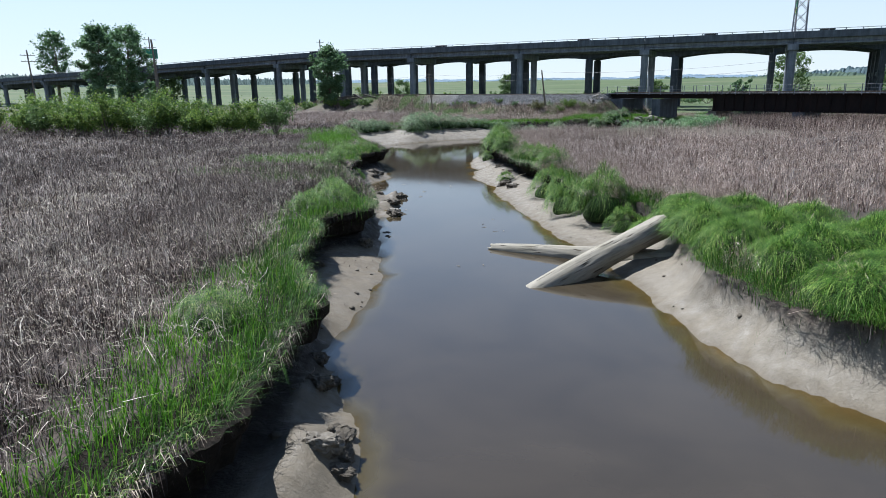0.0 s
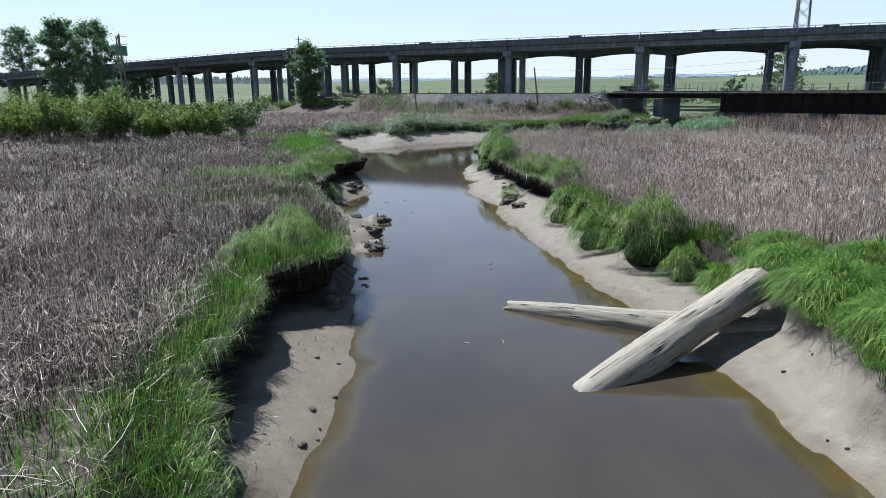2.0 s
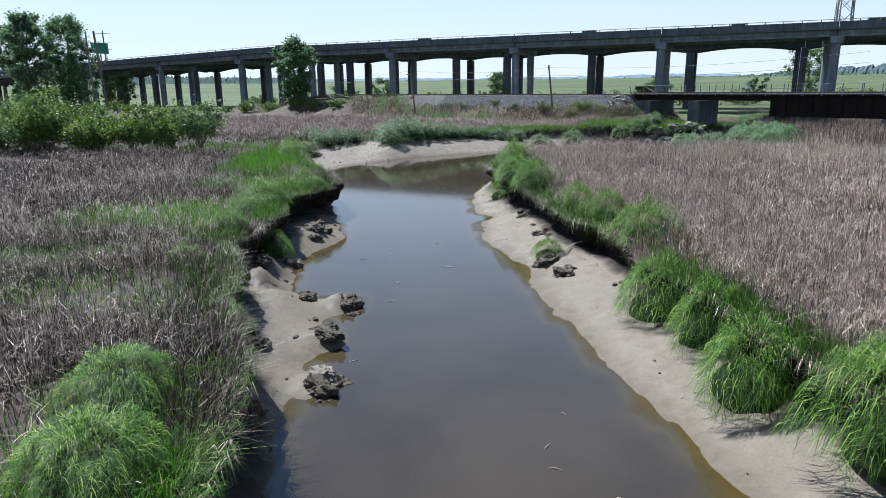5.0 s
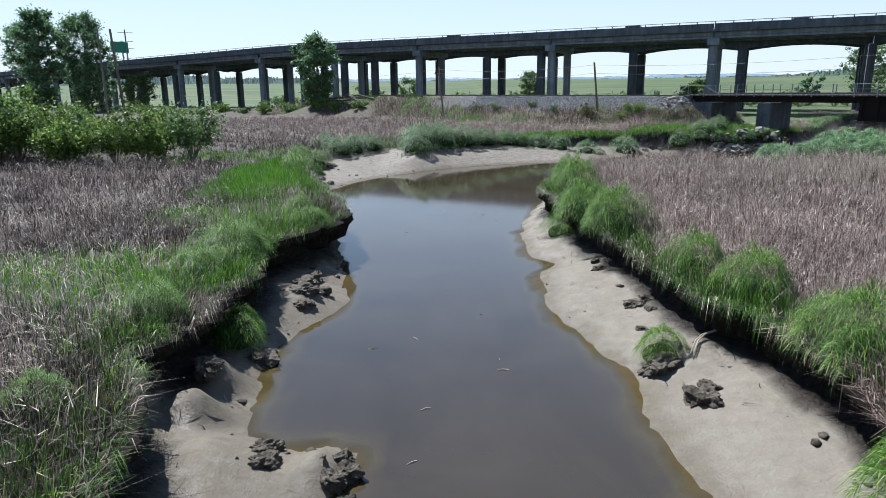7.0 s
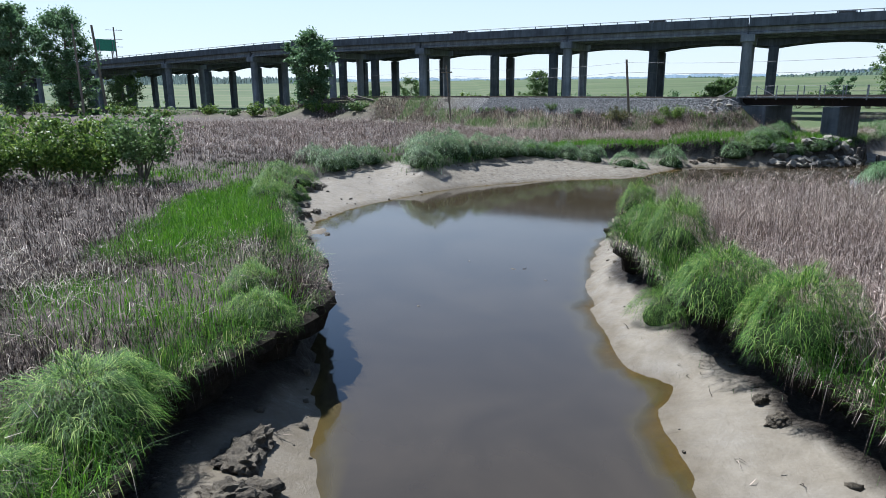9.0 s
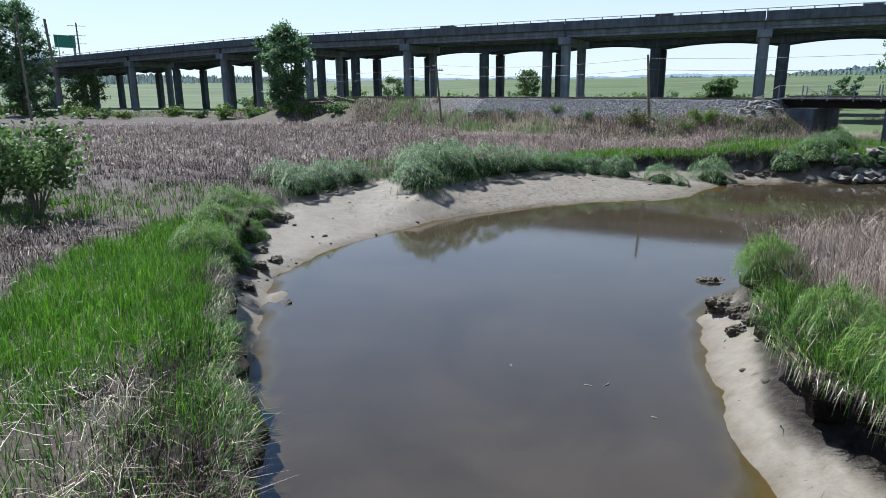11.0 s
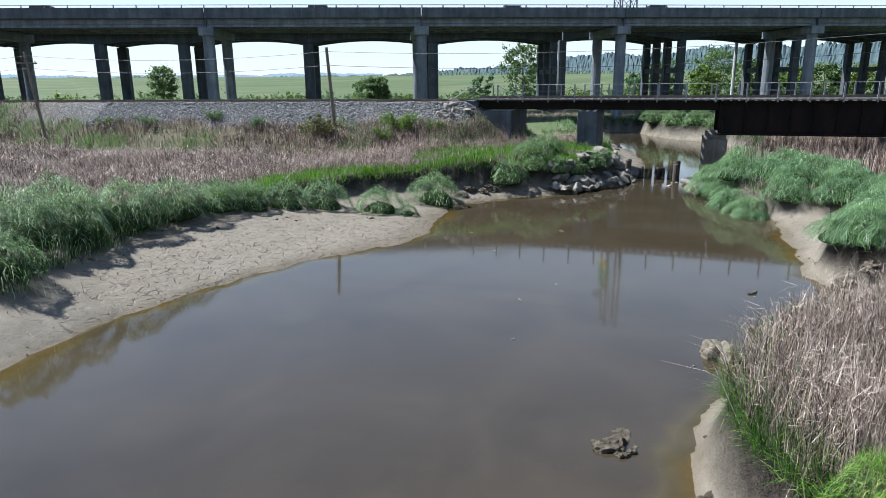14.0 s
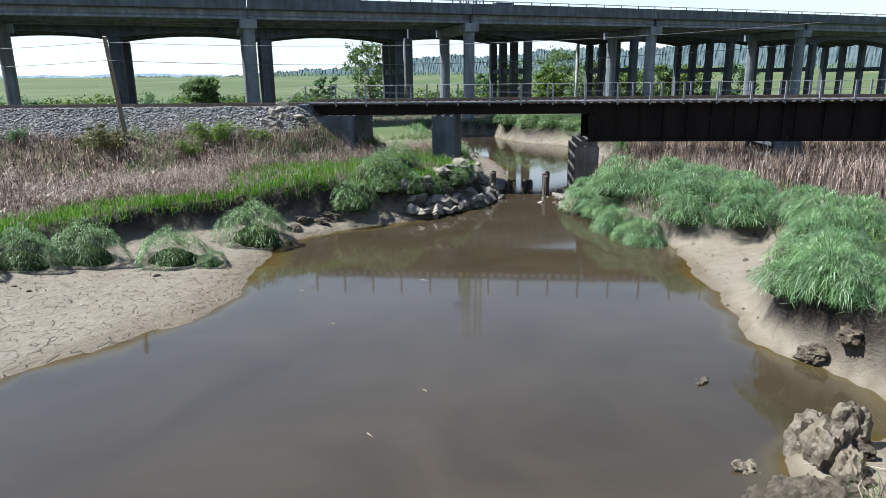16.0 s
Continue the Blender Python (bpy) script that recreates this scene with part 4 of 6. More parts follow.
def pebble_mesh(name, x, y, z, size, mat, flat=(0.5, 0.9)):
    """Many small angular lumps in one mesh."""
    n = len(x)
    g = (1 + 5 ** 0.5) / 2
    v = np.array([(-1, g, 0), (1, g, 0), (-1, -g, 0), (1, -g, 0), (0, -1, g), (0, 1, g), (0, -1, -g), (0, 1, -g), (g, 0, -1), (g, 0, 1), (-g, 0, -1), (-g, 0, 1)]) / 1.9
    f = np.array([(0, 11, 5), (0, 5, 1), (0, 1, 7), (0, 7, 10), (0, 10, 11), (1, 5, 9), (5, 11, 4), (11, 10, 2), (10, 7, 6), (7, 1, 8),
                  (3, 9, 4), (3, 4, 2), (3, 2, 6), (3, 6, 8), (3, 8, 9), (4, 9, 5), (2, 4, 11), (6, 2, 10), (8, 6, 7), (9, 8, 1)])
    a = rng.uniform(0, 6.28, n)
    p = v[None] * rng.uniform(0.55, 1.25, (n, 12, 1)) * np.stack([size * rng.uniform(0.8, 1.5, n), size, size * rng.uniform(*flat, n)], 1)[:, None, :]
    q = np.stack([p[..., 0] * np.cos(a)[:, None] - p[..., 1] * np.sin(a)[:, None] + x[:, None], p[..., 0] * np.sin(a)[:, None] + p[..., 1] * np.cos(a)[:, None] + y[:, None], p[..., 2] + z[:, None] + 0.02], 2)
    loops = (np.arange(n)[:, None, None] * 12 + f[None]).ravel()
    return numpy_mesh(name, q.reshape(-1, 3), loops, np.arange(n * 20) * 3, mat)


def ballast_stones():
    """Loose angular stones over the ballast slope near the bridge."""
    n = 9400
    s, o = rng.uniform(-1, 36, n), -3.0 - 4.0 * rng.uniform(0, 1, n) ** 1.2
    x, y = RAIL_P[0] + RAIL_D[0] * s + RAIL_D[1] * o, RAIL_P[1] + RAIL_D[1] * s - RAIL_D[0] * o
    L = land(x, y)
    ok = L["gravel"] > rng.uniform(0.2, 0.8, n)
    x, y, z = x[ok], y[ok], L["z"][ok]
    m = Mat("ballast_stone", 0.9, 0, 0.2)
    m.col(m.mix(0.35, m.ramp(m.island(), (0.0, (0.08, 0.08, 0.082)), (0.6, (0.165, 0.165, 0.163)), (1.0, (0.29, 0.287, 0.275))), m.ramp(m.noise(14, 4), (0.3, 0.08), (0.7, 0.26))))
    tagged(new("ballast_stones", pebble_mesh("ballast_stones", x, y, z, rng.uniform(0.05, 0.11, len(x)), m.m)), "loose grey ballast stones on the railway bank", "ballast", kind="stuff")
    # crumbs of fallen mud
    n = 26000
    x, y = rng.uniform(-11, 34, n), rng.uniform(8, 101, n)
    L = land(x, y)
    lure = 0.22 * step(-1.3, -0.2, L["dr"]) + 0.3 * (x < 0) * step(1.0, 0.1, L["dw"]) + 0.12 * step(0.1, 0.5, wander(x, y, 0.9, 93.0))
    ok = (L["dw"] > 0.02) & (L["dr"] < -0.1) & (rng.uniform(0, 1, n) < lure)
    x, y, z = x[ok], y[ok], L["z"][ok]
    tagged(new("mud_crumbs", pebble_mesh("mud_crumbs", x, y, z - 0.02, 0.02 + 0.12 * rng.uniform(0, 1, len(x)) ** 3, CLOD)), "small crumbs of dark mud fallen from the banks", "mud", kind="stuff")


ballast_stones()


# ---- grass and reeds ----
def scatter(x0, x1, y0, y1, density):
    """Blades in loose clumps."""
    n = int((x1 - x0) * (y1 - y0) * density / 9)
    cx, cy = rng.uniform(x0, x1, n), rng.uniform(y0, y1, n)
    k = rng.integers(0, n, n * 9)
    return cx[k] + rng.normal(0, 0.17, n * 9), cy[k] + rng.normal(0, 0.17, n * 9)


def greenness(x, y, L):
    """0 dry reeds, 1 green grass."""
    w = 0.9 + 1.1 * wander(x, y, 0.33, 11.0) - 1.2 * step(2.5, 0.5, np.hypot((x + 6.5) / 1.6, (y - 40.5) / 3.2))
    g = step(w + 0.6, w - 0.4, L["dr"])
    def blob(cx, cy, rx, ry, soft=0.35):
        q = np.hypot((x - cx) / rx, (y - cy) / ry) + 0.25 * wander(x, y, 0.5, 13.0)
        return step(1 + soft, 1 - soft, q)
    g = g * (1 - blob(14.5, 70.5, 8, 4.2))
    for cx, cy, rx, ry in ((12.5, 20, 4.5, 7.5), (14, 10, 5, 6), (-10.8, 69.5, 3.2, 9), (-17, 79, 8, 3), (-10.5, 47.5, 4.6, 3.6), (-4.6, 27, 2.2, 6), (-9, 56.5, 3.5, 2.8), (-5.0, 13.5, 1.7, 6.5), (-8.5, 60.5, 2.6, 1.6),
                           (33, 84, 5.5, 6), (27, 77, 6, 3), (-2, 97, 8, 2.5), (-22, 84, 10, 4), (-8, 37, 3, 2), (-13, 41, 4, 1.6), (33.5, 106, 5, 6), (75, 122, 12, 14), (66, 104, 12, 6), (46, 122, 5, 10)):
        g = np.maximum(g, blob(cx, cy, rx, ry))
    ledge = step(2.5, 5, x) * step(35, 32, x) * step(94, 97, y) * step(109, 107, y)
    w = 2.0 + 3.4 * step(17.5, 20.5, x) + 0.5 * wander(x, y, 0.5, 19.0) - 1.2 * step(15, 17, x) * step(19.5, 18, x)
    return np.where(ledge > 0.5, step(w + 0.3, w - 0.3, L['dr']), g)


def grow():
    layers = ((-16, 44, -4, 114, 128, 0.9), (-34, 54, -4, 122, 38, 1.5), (-80, 100, -8, 150, 14, 2.0))
    for li, (x0, x1, y0, y1, dens, wide) in enumerate(layers):
        x, y = scatter(x0, x1, y0, y1, dens)
        near = np.abs(x - path_x(y))
        keep = (near < 14) if li == 0 else ((near >= 14) & (near < 30)) if li == 1 else (near >= 30)
        keep &= (y < (114, 122, 150)[li])
        x, y = x[keep], y[keep]
        L = land(x, y)
        ok = (L["dr"] > -0.05) & ~((L["onbank"]) & (L["z"] > 4.0 + 0.6 * wander(x, y, 0.6, 41.0))) & ((L["off"] < 5) | ((x > 26) & (y < 150) & (L["off"] < 60)))
        ok &= rng.uniform(0, 1, len(x)) < 0.72 + 0.35 * wander(x, y, 0.8, 17.0)
        x, y = x[ok], y[ok]
        L = {k: v[ok] for k, v in L.items()}
        g = greenness(x, y, L)
        thin = (x > 8.3) & (y < 28.5) & (g > 0.5) & (rng.uniform(0, 1, len(x)) < 0.72)
        x, y, g = x[~thin], y[~thin], g[~thin]
        L = {k: v[~thin] for k, v in L.items()}
        r = rng.uniform(0, 1, len(x))
        green = r < g * 0.93
        def patch_of(cx, cy, rx, ry):
            return step(1.3, 0.7, np.hypot((x - cx) / rx, (y - cy) / ry) + 0.2 * wander(x, y, 0.5, 43.0))
        rich = np.maximum.reduce([patch_of(*q) for q in ((9, 101.5, 9, 3.0), (25.5, 103, 9, 4.5), (-10.8, 69.5, 3.6, 9.5), (-18, 80, 8, 3), (34, 107, 6, 7), (-8.5, 56.5, 4, 2.2), (-5, 27, 2, 6), (-4.8, 10.5, 2, 4), (-10, 48, 4, 3), (8, 66, 3, 3))])
        lush = green & (rng.uniform(0, 1, len(x)) < np.maximum(rich, step(-0.1, 0.6, wander(x, y, 0.22, 21.0)) * 0.5))
        straw = (~green) & (rng.uniform(0, 1, len(x)) < 0.05 + 0.14 * step(0.0, 0.7, wander(x, y, 0.3, 23.0)))
        dry = ~green & ~straw
        n = len(x)
        patch = 1 + 0.22 * wander(x, y, 0.5, 29.0)
        tag = ("thick stand of dry brown reeds on the marsh", "bleached bent straw among the reeds", "green bank grass along the creek", "bright lush green grass on the marsh")
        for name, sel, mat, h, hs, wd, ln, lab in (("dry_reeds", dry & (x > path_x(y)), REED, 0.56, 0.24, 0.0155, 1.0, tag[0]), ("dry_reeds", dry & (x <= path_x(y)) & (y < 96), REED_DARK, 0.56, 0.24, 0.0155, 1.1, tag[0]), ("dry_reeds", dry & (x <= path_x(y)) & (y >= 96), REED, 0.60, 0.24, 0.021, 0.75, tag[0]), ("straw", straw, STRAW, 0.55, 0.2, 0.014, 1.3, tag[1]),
                                                   ("bank_grass", green & ~lush, GRASS, 0.42, 0.14, 0.014, 0.65, tag[2]), ("lush_grass", lush, LUSH, 0.44, 0.12, 0.018, 0.50, tag[3])):
            k = int(sel.sum())
            if k < 5:
                continue
            tall = 1 + 0.55 * step(11, 8, np.hypot((x[sel] - 14) / 1.2, y[sel] - 71)) if name == "dry_reeds" else 1.0
            hh = np.clip(rng.normal(h, hs, k), 0.15, 1.4) * patch[sel] * tall
            lean = np.clip(np.abs(rng.normal(ln, ln * 0.55, k)), 0, 1.3)
            dead = name in ("dry_reeds", "straw")
            if name == "dry_reeds":
                m = (3, 2, 2)[li]
                for pale in (False, True):
                    q = k * m if not pale else int(k * (2.4, 2.1, 2.1)[li])
                    pick = np.repeat(np.arange(k), m) if not pale else rng.integers(0, k, q)
                    jx, jy = x[sel][pick] + rng.normal(0, 0.14, q), y[sel][pick] + rng.normal(0, 0.14, q)
                    zz, hp = L["turf"][sel][pick], hh[pick]
                    if pale:
                        tilt = np.clip(rng.normal(1.15, 0.42, q), 0.3, 2.0)
                        long = rng.gamma(5.0, 0.058, q)
                        zz = zz + hp * rng.uniform(0.3, 0.95, q)
                        w = wd * wide * rng.uniform(0.6, 1.25, q)
                    else:
                        tilt = np.abs(rng.normal(0.32, 0.26, q))
                        long = hp * rng.uniform(0.45, 1.05, q)
                        w = wd * wide * rng.uniform(0.7, 1.5, q)
                    me = stem_mesh(name, jx, jy, zz, long, w, tilt, (REED_MID if mat is REED_DARK else REED_PALE) if pale else mat)
                    tagged(new(name, me), "pale broken reed tops tangled over the marsh" if pale else lab, "reeds", kind="stuff")
                continue
            me = blade_mesh(name, x[sel], y[sel], L["turf"][sel], hh, wd * wide * rng.uniform(0.6, 1.4, k), lean, mat, 0.5, None, 1.1 if dead else 0.4)
            tagged(new(name, me), lab, "reeds" if li is not None and name in ("dry_reeds", "straw") else "grass", kind="stuff")


def rim_fringe():
    """Dense drooping grass along the lip of the banks."""
    for poly, k in ((RIM_LEFT, 0), (RIM_NEAR, 1), (RIM_FAR, 2)):
        p, q = poly[:-1], poly[1:]
        ln = np.hypot(*(q - p).T)
        n = int(ln.sum() * (430 if k < 2 else 150))
        i = rng.choice(len(p), n, p=ln / ln.sum())
        t = rng.uniform(0, 1, n)
        b = p[i] + (q[i] - p[i]) * t[:, None]
        d = (q[i] - p[i]) / ln[i][:, None]
        out = np.stack([-d[:, 1], d[:, 0]], 1)
        off = rng.gamma(1.5, 0.5, n) - (0.32 if k < 2 else 0.1)
        x, y = b[:, 0] + out[:, 0] * off, b[:, 1] + out[:, 1] * off
        bx, by = b[:, 0] + out[:, 0] * 0.7, b[:, 1] + out[:, 1] * 0.7
        wx, wy = rim_warp(x, y)
        x, y, bx, by = x - wx, y - wy, bx - wx, by - wy
        ok = y > 2
        x, y, bx, by, out, off = x[ok], y[ok], bx[ok], by[ok], out[ok], off[ok]
        L, T = land(x, y), land(bx, by)
        z = np.where(off < 0.35, np.maximum(L["turf"], T["turf"] - 0.06), L["turf"]) if k < 2 else L["turf"]
        ok = (off > -0.3) & ~(L["onbank"] & (L["z"] > 2.9)) & (rng.uniform(0, 1, len(x)) < 0.8 + 0.5 * wander(x, y, 0.9, 31.0))
        x, y, out, off, z = x[ok], y[ok], out[ok], off[ok], z[ok]
        m = len(x)
        head = np.arctan2(-out[:, 1], -out[:, 0]) + rng.normal(0, 1.0, m)
        lean = np.clip(rng.normal(0.55, 0.25, m) + 0.4 * (off < 0.1), 0.05, 1.5)
        brown = ((wander(x, y, 0.28, 71.0) < -0.28) & (y > 30)) | ((x > 8.2) & (x < 22) & (y > 66) & (rng.uniform(0, 1, m) < 0.6)) | ((k == 0) & (y > 33.5) & (y < 43) & (rng.uniform(0, 1, m) < 0.5))
        if k == 2:
            q = (x > 4.5) & (x < 34) & (y > 96)
            me = blade_mesh("lush_grass", x[q], y[q], z[q], np.clip(rng.normal(0.5, 0.13, q.sum()), 0.2, 0.85), rng.uniform(0.02, 0.036, q.sum()), lean[q], LUSH, 0.6, head[q])
            tagged(new("lush_grass", me), "bright lush green grass on the bank's edge", "grass", kind="stuff")
            x, y, z, head, lean = x[~q], y[~q], z[~q], head[~q], lean[~q]
            m = len(x)
        if k < 2:
            q = brown
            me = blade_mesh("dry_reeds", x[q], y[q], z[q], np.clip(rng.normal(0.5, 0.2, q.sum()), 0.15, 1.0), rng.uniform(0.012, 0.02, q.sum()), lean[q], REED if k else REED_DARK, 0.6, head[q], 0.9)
            tagged(new("dry_reeds", me), "dead brown reeds hanging over the creek bank", "reeds", kind="stuff")
            x, y, z, head, lean = x[~q], y[~q], z[~q], head[~q], lean[~q]
            m = len(x)
        me = blade_mesh("bank_grass", x, y, z, np.clip(rng.normal(0.42, 0.14, m), 0.15, 0.8), rng.uniform(0.009, 0.016, m) * (1 if k < 2 else 1.8), lean, GRASS if k != 2 else SEDGE_DARK, 0.6, head)
        tagged(new("bank_grass", me), "green grass drooping over the creek bank", "grass", kind="stuff")


def drape_mesh(name, x, y, z, ox, oy, reach, drop, width, mat):
    """Blades that arch out over an edge and hang down it."""
    n = len(x)
    sx, sy = -oy * width / 2, ox * width / 2
    co = np.empty((n, 5, 3), np.float32)
    co[:, 0] = np.stack([x - sx, y - sy, z], 1)
    co[:, 1] = np.stack([x + sx, y + sy, z], 1)
    up = rng.uniform(0.04, 0.2, n)
    co[:, 2] = np.stack([x + ox * reach * 0.6 + sx, y + oy * reach * 0.6 + sy, z + up], 1)
    co[:, 3] = np.stack([x + ox * reach * 0.6 - sx, y + oy * reach * 0.6 - sy, z + up], 1)
    co[:, 4] = np.stack([x + ox * reach, y + oy * reach, z - drop], 1)
    base = np.arange(n, dtype=np.int32)[:, None] * 5
    loops = (base + np.array([[0, 1, 2, 3, 3, 2, 4]], np.int32)).ravel()
    starts = (np.arange(n, dtype=np.int32)[:, None] * 7 + np.array([[0, 4]], np.int32)).ravel()
    return numpy_mesh(name, co.reshape(-1, 3), loops, starts, mat)


def drape():
    """Long grass and dead reeds hanging over the undercut banks."""
    for poly, side, y0, y1 in ((RIM_LEFT, 1, 3, 80), (RIM_NEAR[::-1], -1, 31, 69)):
        seg = np.hypot(*np.diff(poly, axis=0).T)
        cum = np.concatenate([[0], np.cumsum(seg)])
        n = int(cum[-1] * (200 if side > 0 else 150))
        u = rng.uniform(0, cum[-1], n)
        p = np.stack([np.interp(u, cum, poly[:, 0]), np.interp(u, cum, poly[:, 1])], 1)
        i = np.clip(np.searchsorted(cum, u) - 1, 0, len(seg) - 1)
        d = (poly[1:] - poly[:-1])[i] / seg[i][:, None]
        p = p - np.stack(rim_warp(p[:, 0], p[:, 1]), 1)
        out = np.stack([d[:, 1], -d[:, 0]], 1) * side
        b = p - out * 0.55
        z = land(b[:, 0], b[:, 1])["turf"]
        thick = 0.5 + 0.75 * wander(p[:, 0], p[:, 1], 0.9, 97.0)
        ok = (p[:, 1] > y0) & (p[:, 1] < y1) & (rng.uniform(0, 1, n) < thick)
        p, out, z = p[ok], out[ok], z[ok]
        n = len(p)
        off = rng.uniform(-0.1, 0.45, n)
        a = np.arctan2(out[:, 1], out[:, 0]) + rng.normal(0, 0.55, n)
        dead = rng.uniform(0, 1, n) < 0.25 + 0.55 * step(0.0, 0.4, wander(p[:, 0], p[:, 1], 0.33, 71.0))
        x, y = p[:, 0] + out[:, 0] * off, p[:, 1] + out[:, 1] * off
        reach, drop = rng.uniform(0.10, 0.36, n), rng.gamma(2.2, 0.11, n)
        for name, q, mat, lab, cat in (("bank_grass", ~dead, GRASS, "green grass hanging over the undercut bank", "grass"), ("dry_reeds", dead, REED_MID, "dead reeds hanging over the undercut bank", "reeds")):
            me = drape_mesh(name, x[q], y[q], z[q], np.cos(a[q]), np.sin(a[q]), reach[q], drop[q], rng.uniform(0.009, 0.017, q.sum()), mat)
            tagged(new(name, me), lab, cat, kind="stuff")
    # thin sprigs standing in the mud
    n = 9000
    x, y = rng.uniform(3, 16, n), rng.uniform(10, 60, n)
    L = land(x, y)
    ok = (L["dw"] > 0.6) & (L["dr"] < 0.1) & (L["dr"] > -1.6) & (rng.uniform(0, 1, n) < 0.5 * step(0.15, 0.6, wander(x, y, 0.7, 103.0)))
    x, y, z = x[ok], y[ok], L["z"][ok]
    k = len(x)
    tagged(new("mud_sprigs", stem_mesh("mud_sprigs", x, y, z, rng.uniform(0.08, 0.28, k), rng.uniform(0.008, 0.014, k), np.abs(rng.normal(0.2, 0.2, k)), SEDGE_DARK)), "thin dark sprigs of sedge standing in the mud", "sedge", kind="stuff")


def loose_straw():
    """Long bleached stems fallen across the reed bed, and plant litter left on the mud by the tide."""
    n = 30000
    x, y = rng.uniform(-20, -3.5, n), rng.uniform(3, 62, n)
    L = land(x, y)
    ok = (L["dr"] > 0.8) & (rng.uniform(0, 1, n) < 0.25 + 0.9 * wander(x, y, 0.4, 83.0))
    x, y, z = x[ok], y[ok], L["turf"][ok]
    k = len(x)
    me = blade_mesh("straw", x, y, z + rng.uniform(0.1, 0.42, k), np.clip(rng.normal(0.55, 0.16, k), 0.2, 1.0), rng.uniform(0.008, 0.015, k), np.abs(rng.normal(1.25, 0.4, k)), STRAW, 0.75, None, 0.6)
    tagged(new("straw", me), "long bleached stems fallen across the dark reeds", "reeds", kind="stuff")
    n = 26000
    x, y = rng.uniform(6.5, 34, n), rng.uniform(64, 78, n)
    L = land(x, y)
    ok = (L["dr"] > 0.0) & (greenness(x, y, L) < 0.5)
    x, y, z = x[ok], y[ok], L["turf"][ok]
    k = len(x)
    me = stem_mesh("dry_reeds", x, y, z, np.clip(rng.normal(0.8, 0.2, k), 0.3, 1.3), rng.uniform(0.006, 0.013, k), np.abs(rng.normal(0.3, 0.3, k)), STRAW)
    tagged(new("dry_reeds", me), "thin bleached reed stems beside the creek", "reeds", kind="stuff")
    x, y = scatter(29, 64, 72, 100, 24)
    L = land(x, y)
    ok = (L["dr"] > 0.5) & (greenness(x, y, L) < 0.5)
    x, y, z = x[ok], y[ok], L["turf"][ok]
    k = len(x)
    me = blade_mesh("dry_reeds", x, y, z, np.clip(rng.normal(1.25, 0.25, k), 0.5, 1.8), rng.uniform(0.02, 0.04, k), np.abs(rng.normal(0.25, 0.2, k)), REED, 0.5)
    tagged(new("dry_reeds", me), "tall standing tan reeds beside the railway bridge", "reeds", kind="stuff")
    x, y = scatter(-16, -7.5, 59, 80, 150)
    L = land(x, y)
    ok = (L["dr"] > 0.1) & (np.hypot((x + 10.8) / 3.4, (y - 69.5) / 10) + 0.25 * wander(x, y, 0.5, 13.0) < 1.0)
    x, y, z = x[ok], y[ok], L["turf"][ok]
    k = len(x)
    me = blade_mesh("lush_grass", x, y, z, np.clip(rng.normal(0.5, 0.12, k), 0.2, 0.9), rng.uniform(0.012, 0.022, k), np.abs(rng.normal(0.4, 0.25, k)), LUSH, 0.5)
    tagged(new("lush_grass", me), "bright lush green grass on the marsh", "grass", kind="stuff")
    n = 70000
    s, o = rng.uniform(-2, 150, n), rng.uniform(-11, -3.4, n)
    o = o + rail_bend(s)
    x, y = RAIL_P[0] + RAIL_D[0] * s + RAIL_D[1] * o, RAIL_P[1] + RAIL_D[1] * s - RAIL_D[0] * o
    L = land(x, y)
    ok = L["onbank"] & (L["gravel"] < 0.4) & (rng.uniform(0, 1, n) < 0.75 + 0.5 * wander(x, y, 0.4, 89.0))
    x, y, z = x[ok], y[ok], L["turf"][ok]
    k = len(x)
    for mat, sel in ((REED, wander(x, y, 0.25, 91.0) < 0.25), (WILLOW, wander(x, y, 0.25, 91.0) >= 0.25)):
        q = int(sel.sum())
        me = stem_mesh("weeds", x[sel], y[sel], z[sel], np.clip(rng.normal(0.6, 0.2, q), 0.2, 1.1), rng.uniform(0.03, 0.07, q), np.abs(rng.normal(0.35, 0.3, q)), mat)
        tagged(new("weeds", me), "dry weeds on the slope of the railway bank", "weeds", kind="stuff")
    n = 15000
    x, y = rng.uniform(-11, 33, n), rng.uniform(10, 102, n)
    L = land(x, y)
    ok = (L["dw"] > 0.3) & (L["dr"] < -0.3) & (rng.uniform(0, 1, n) < 0.25 + 0.6 * wander(x, y, 0.7, 87.0) + 0.3 * (y > 84))
    x, y, z = x[ok], y[ok], L["turf"][ok]
    k = len(x)
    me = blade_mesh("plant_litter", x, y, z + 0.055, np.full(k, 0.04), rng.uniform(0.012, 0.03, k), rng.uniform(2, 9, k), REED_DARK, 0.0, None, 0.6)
    tagged(new("plant_litter", me), "dark and pale plant litter strewn on the mud", "litter", kind="stuff")


grow()
rim_fringe()
drape()
loose_straw()


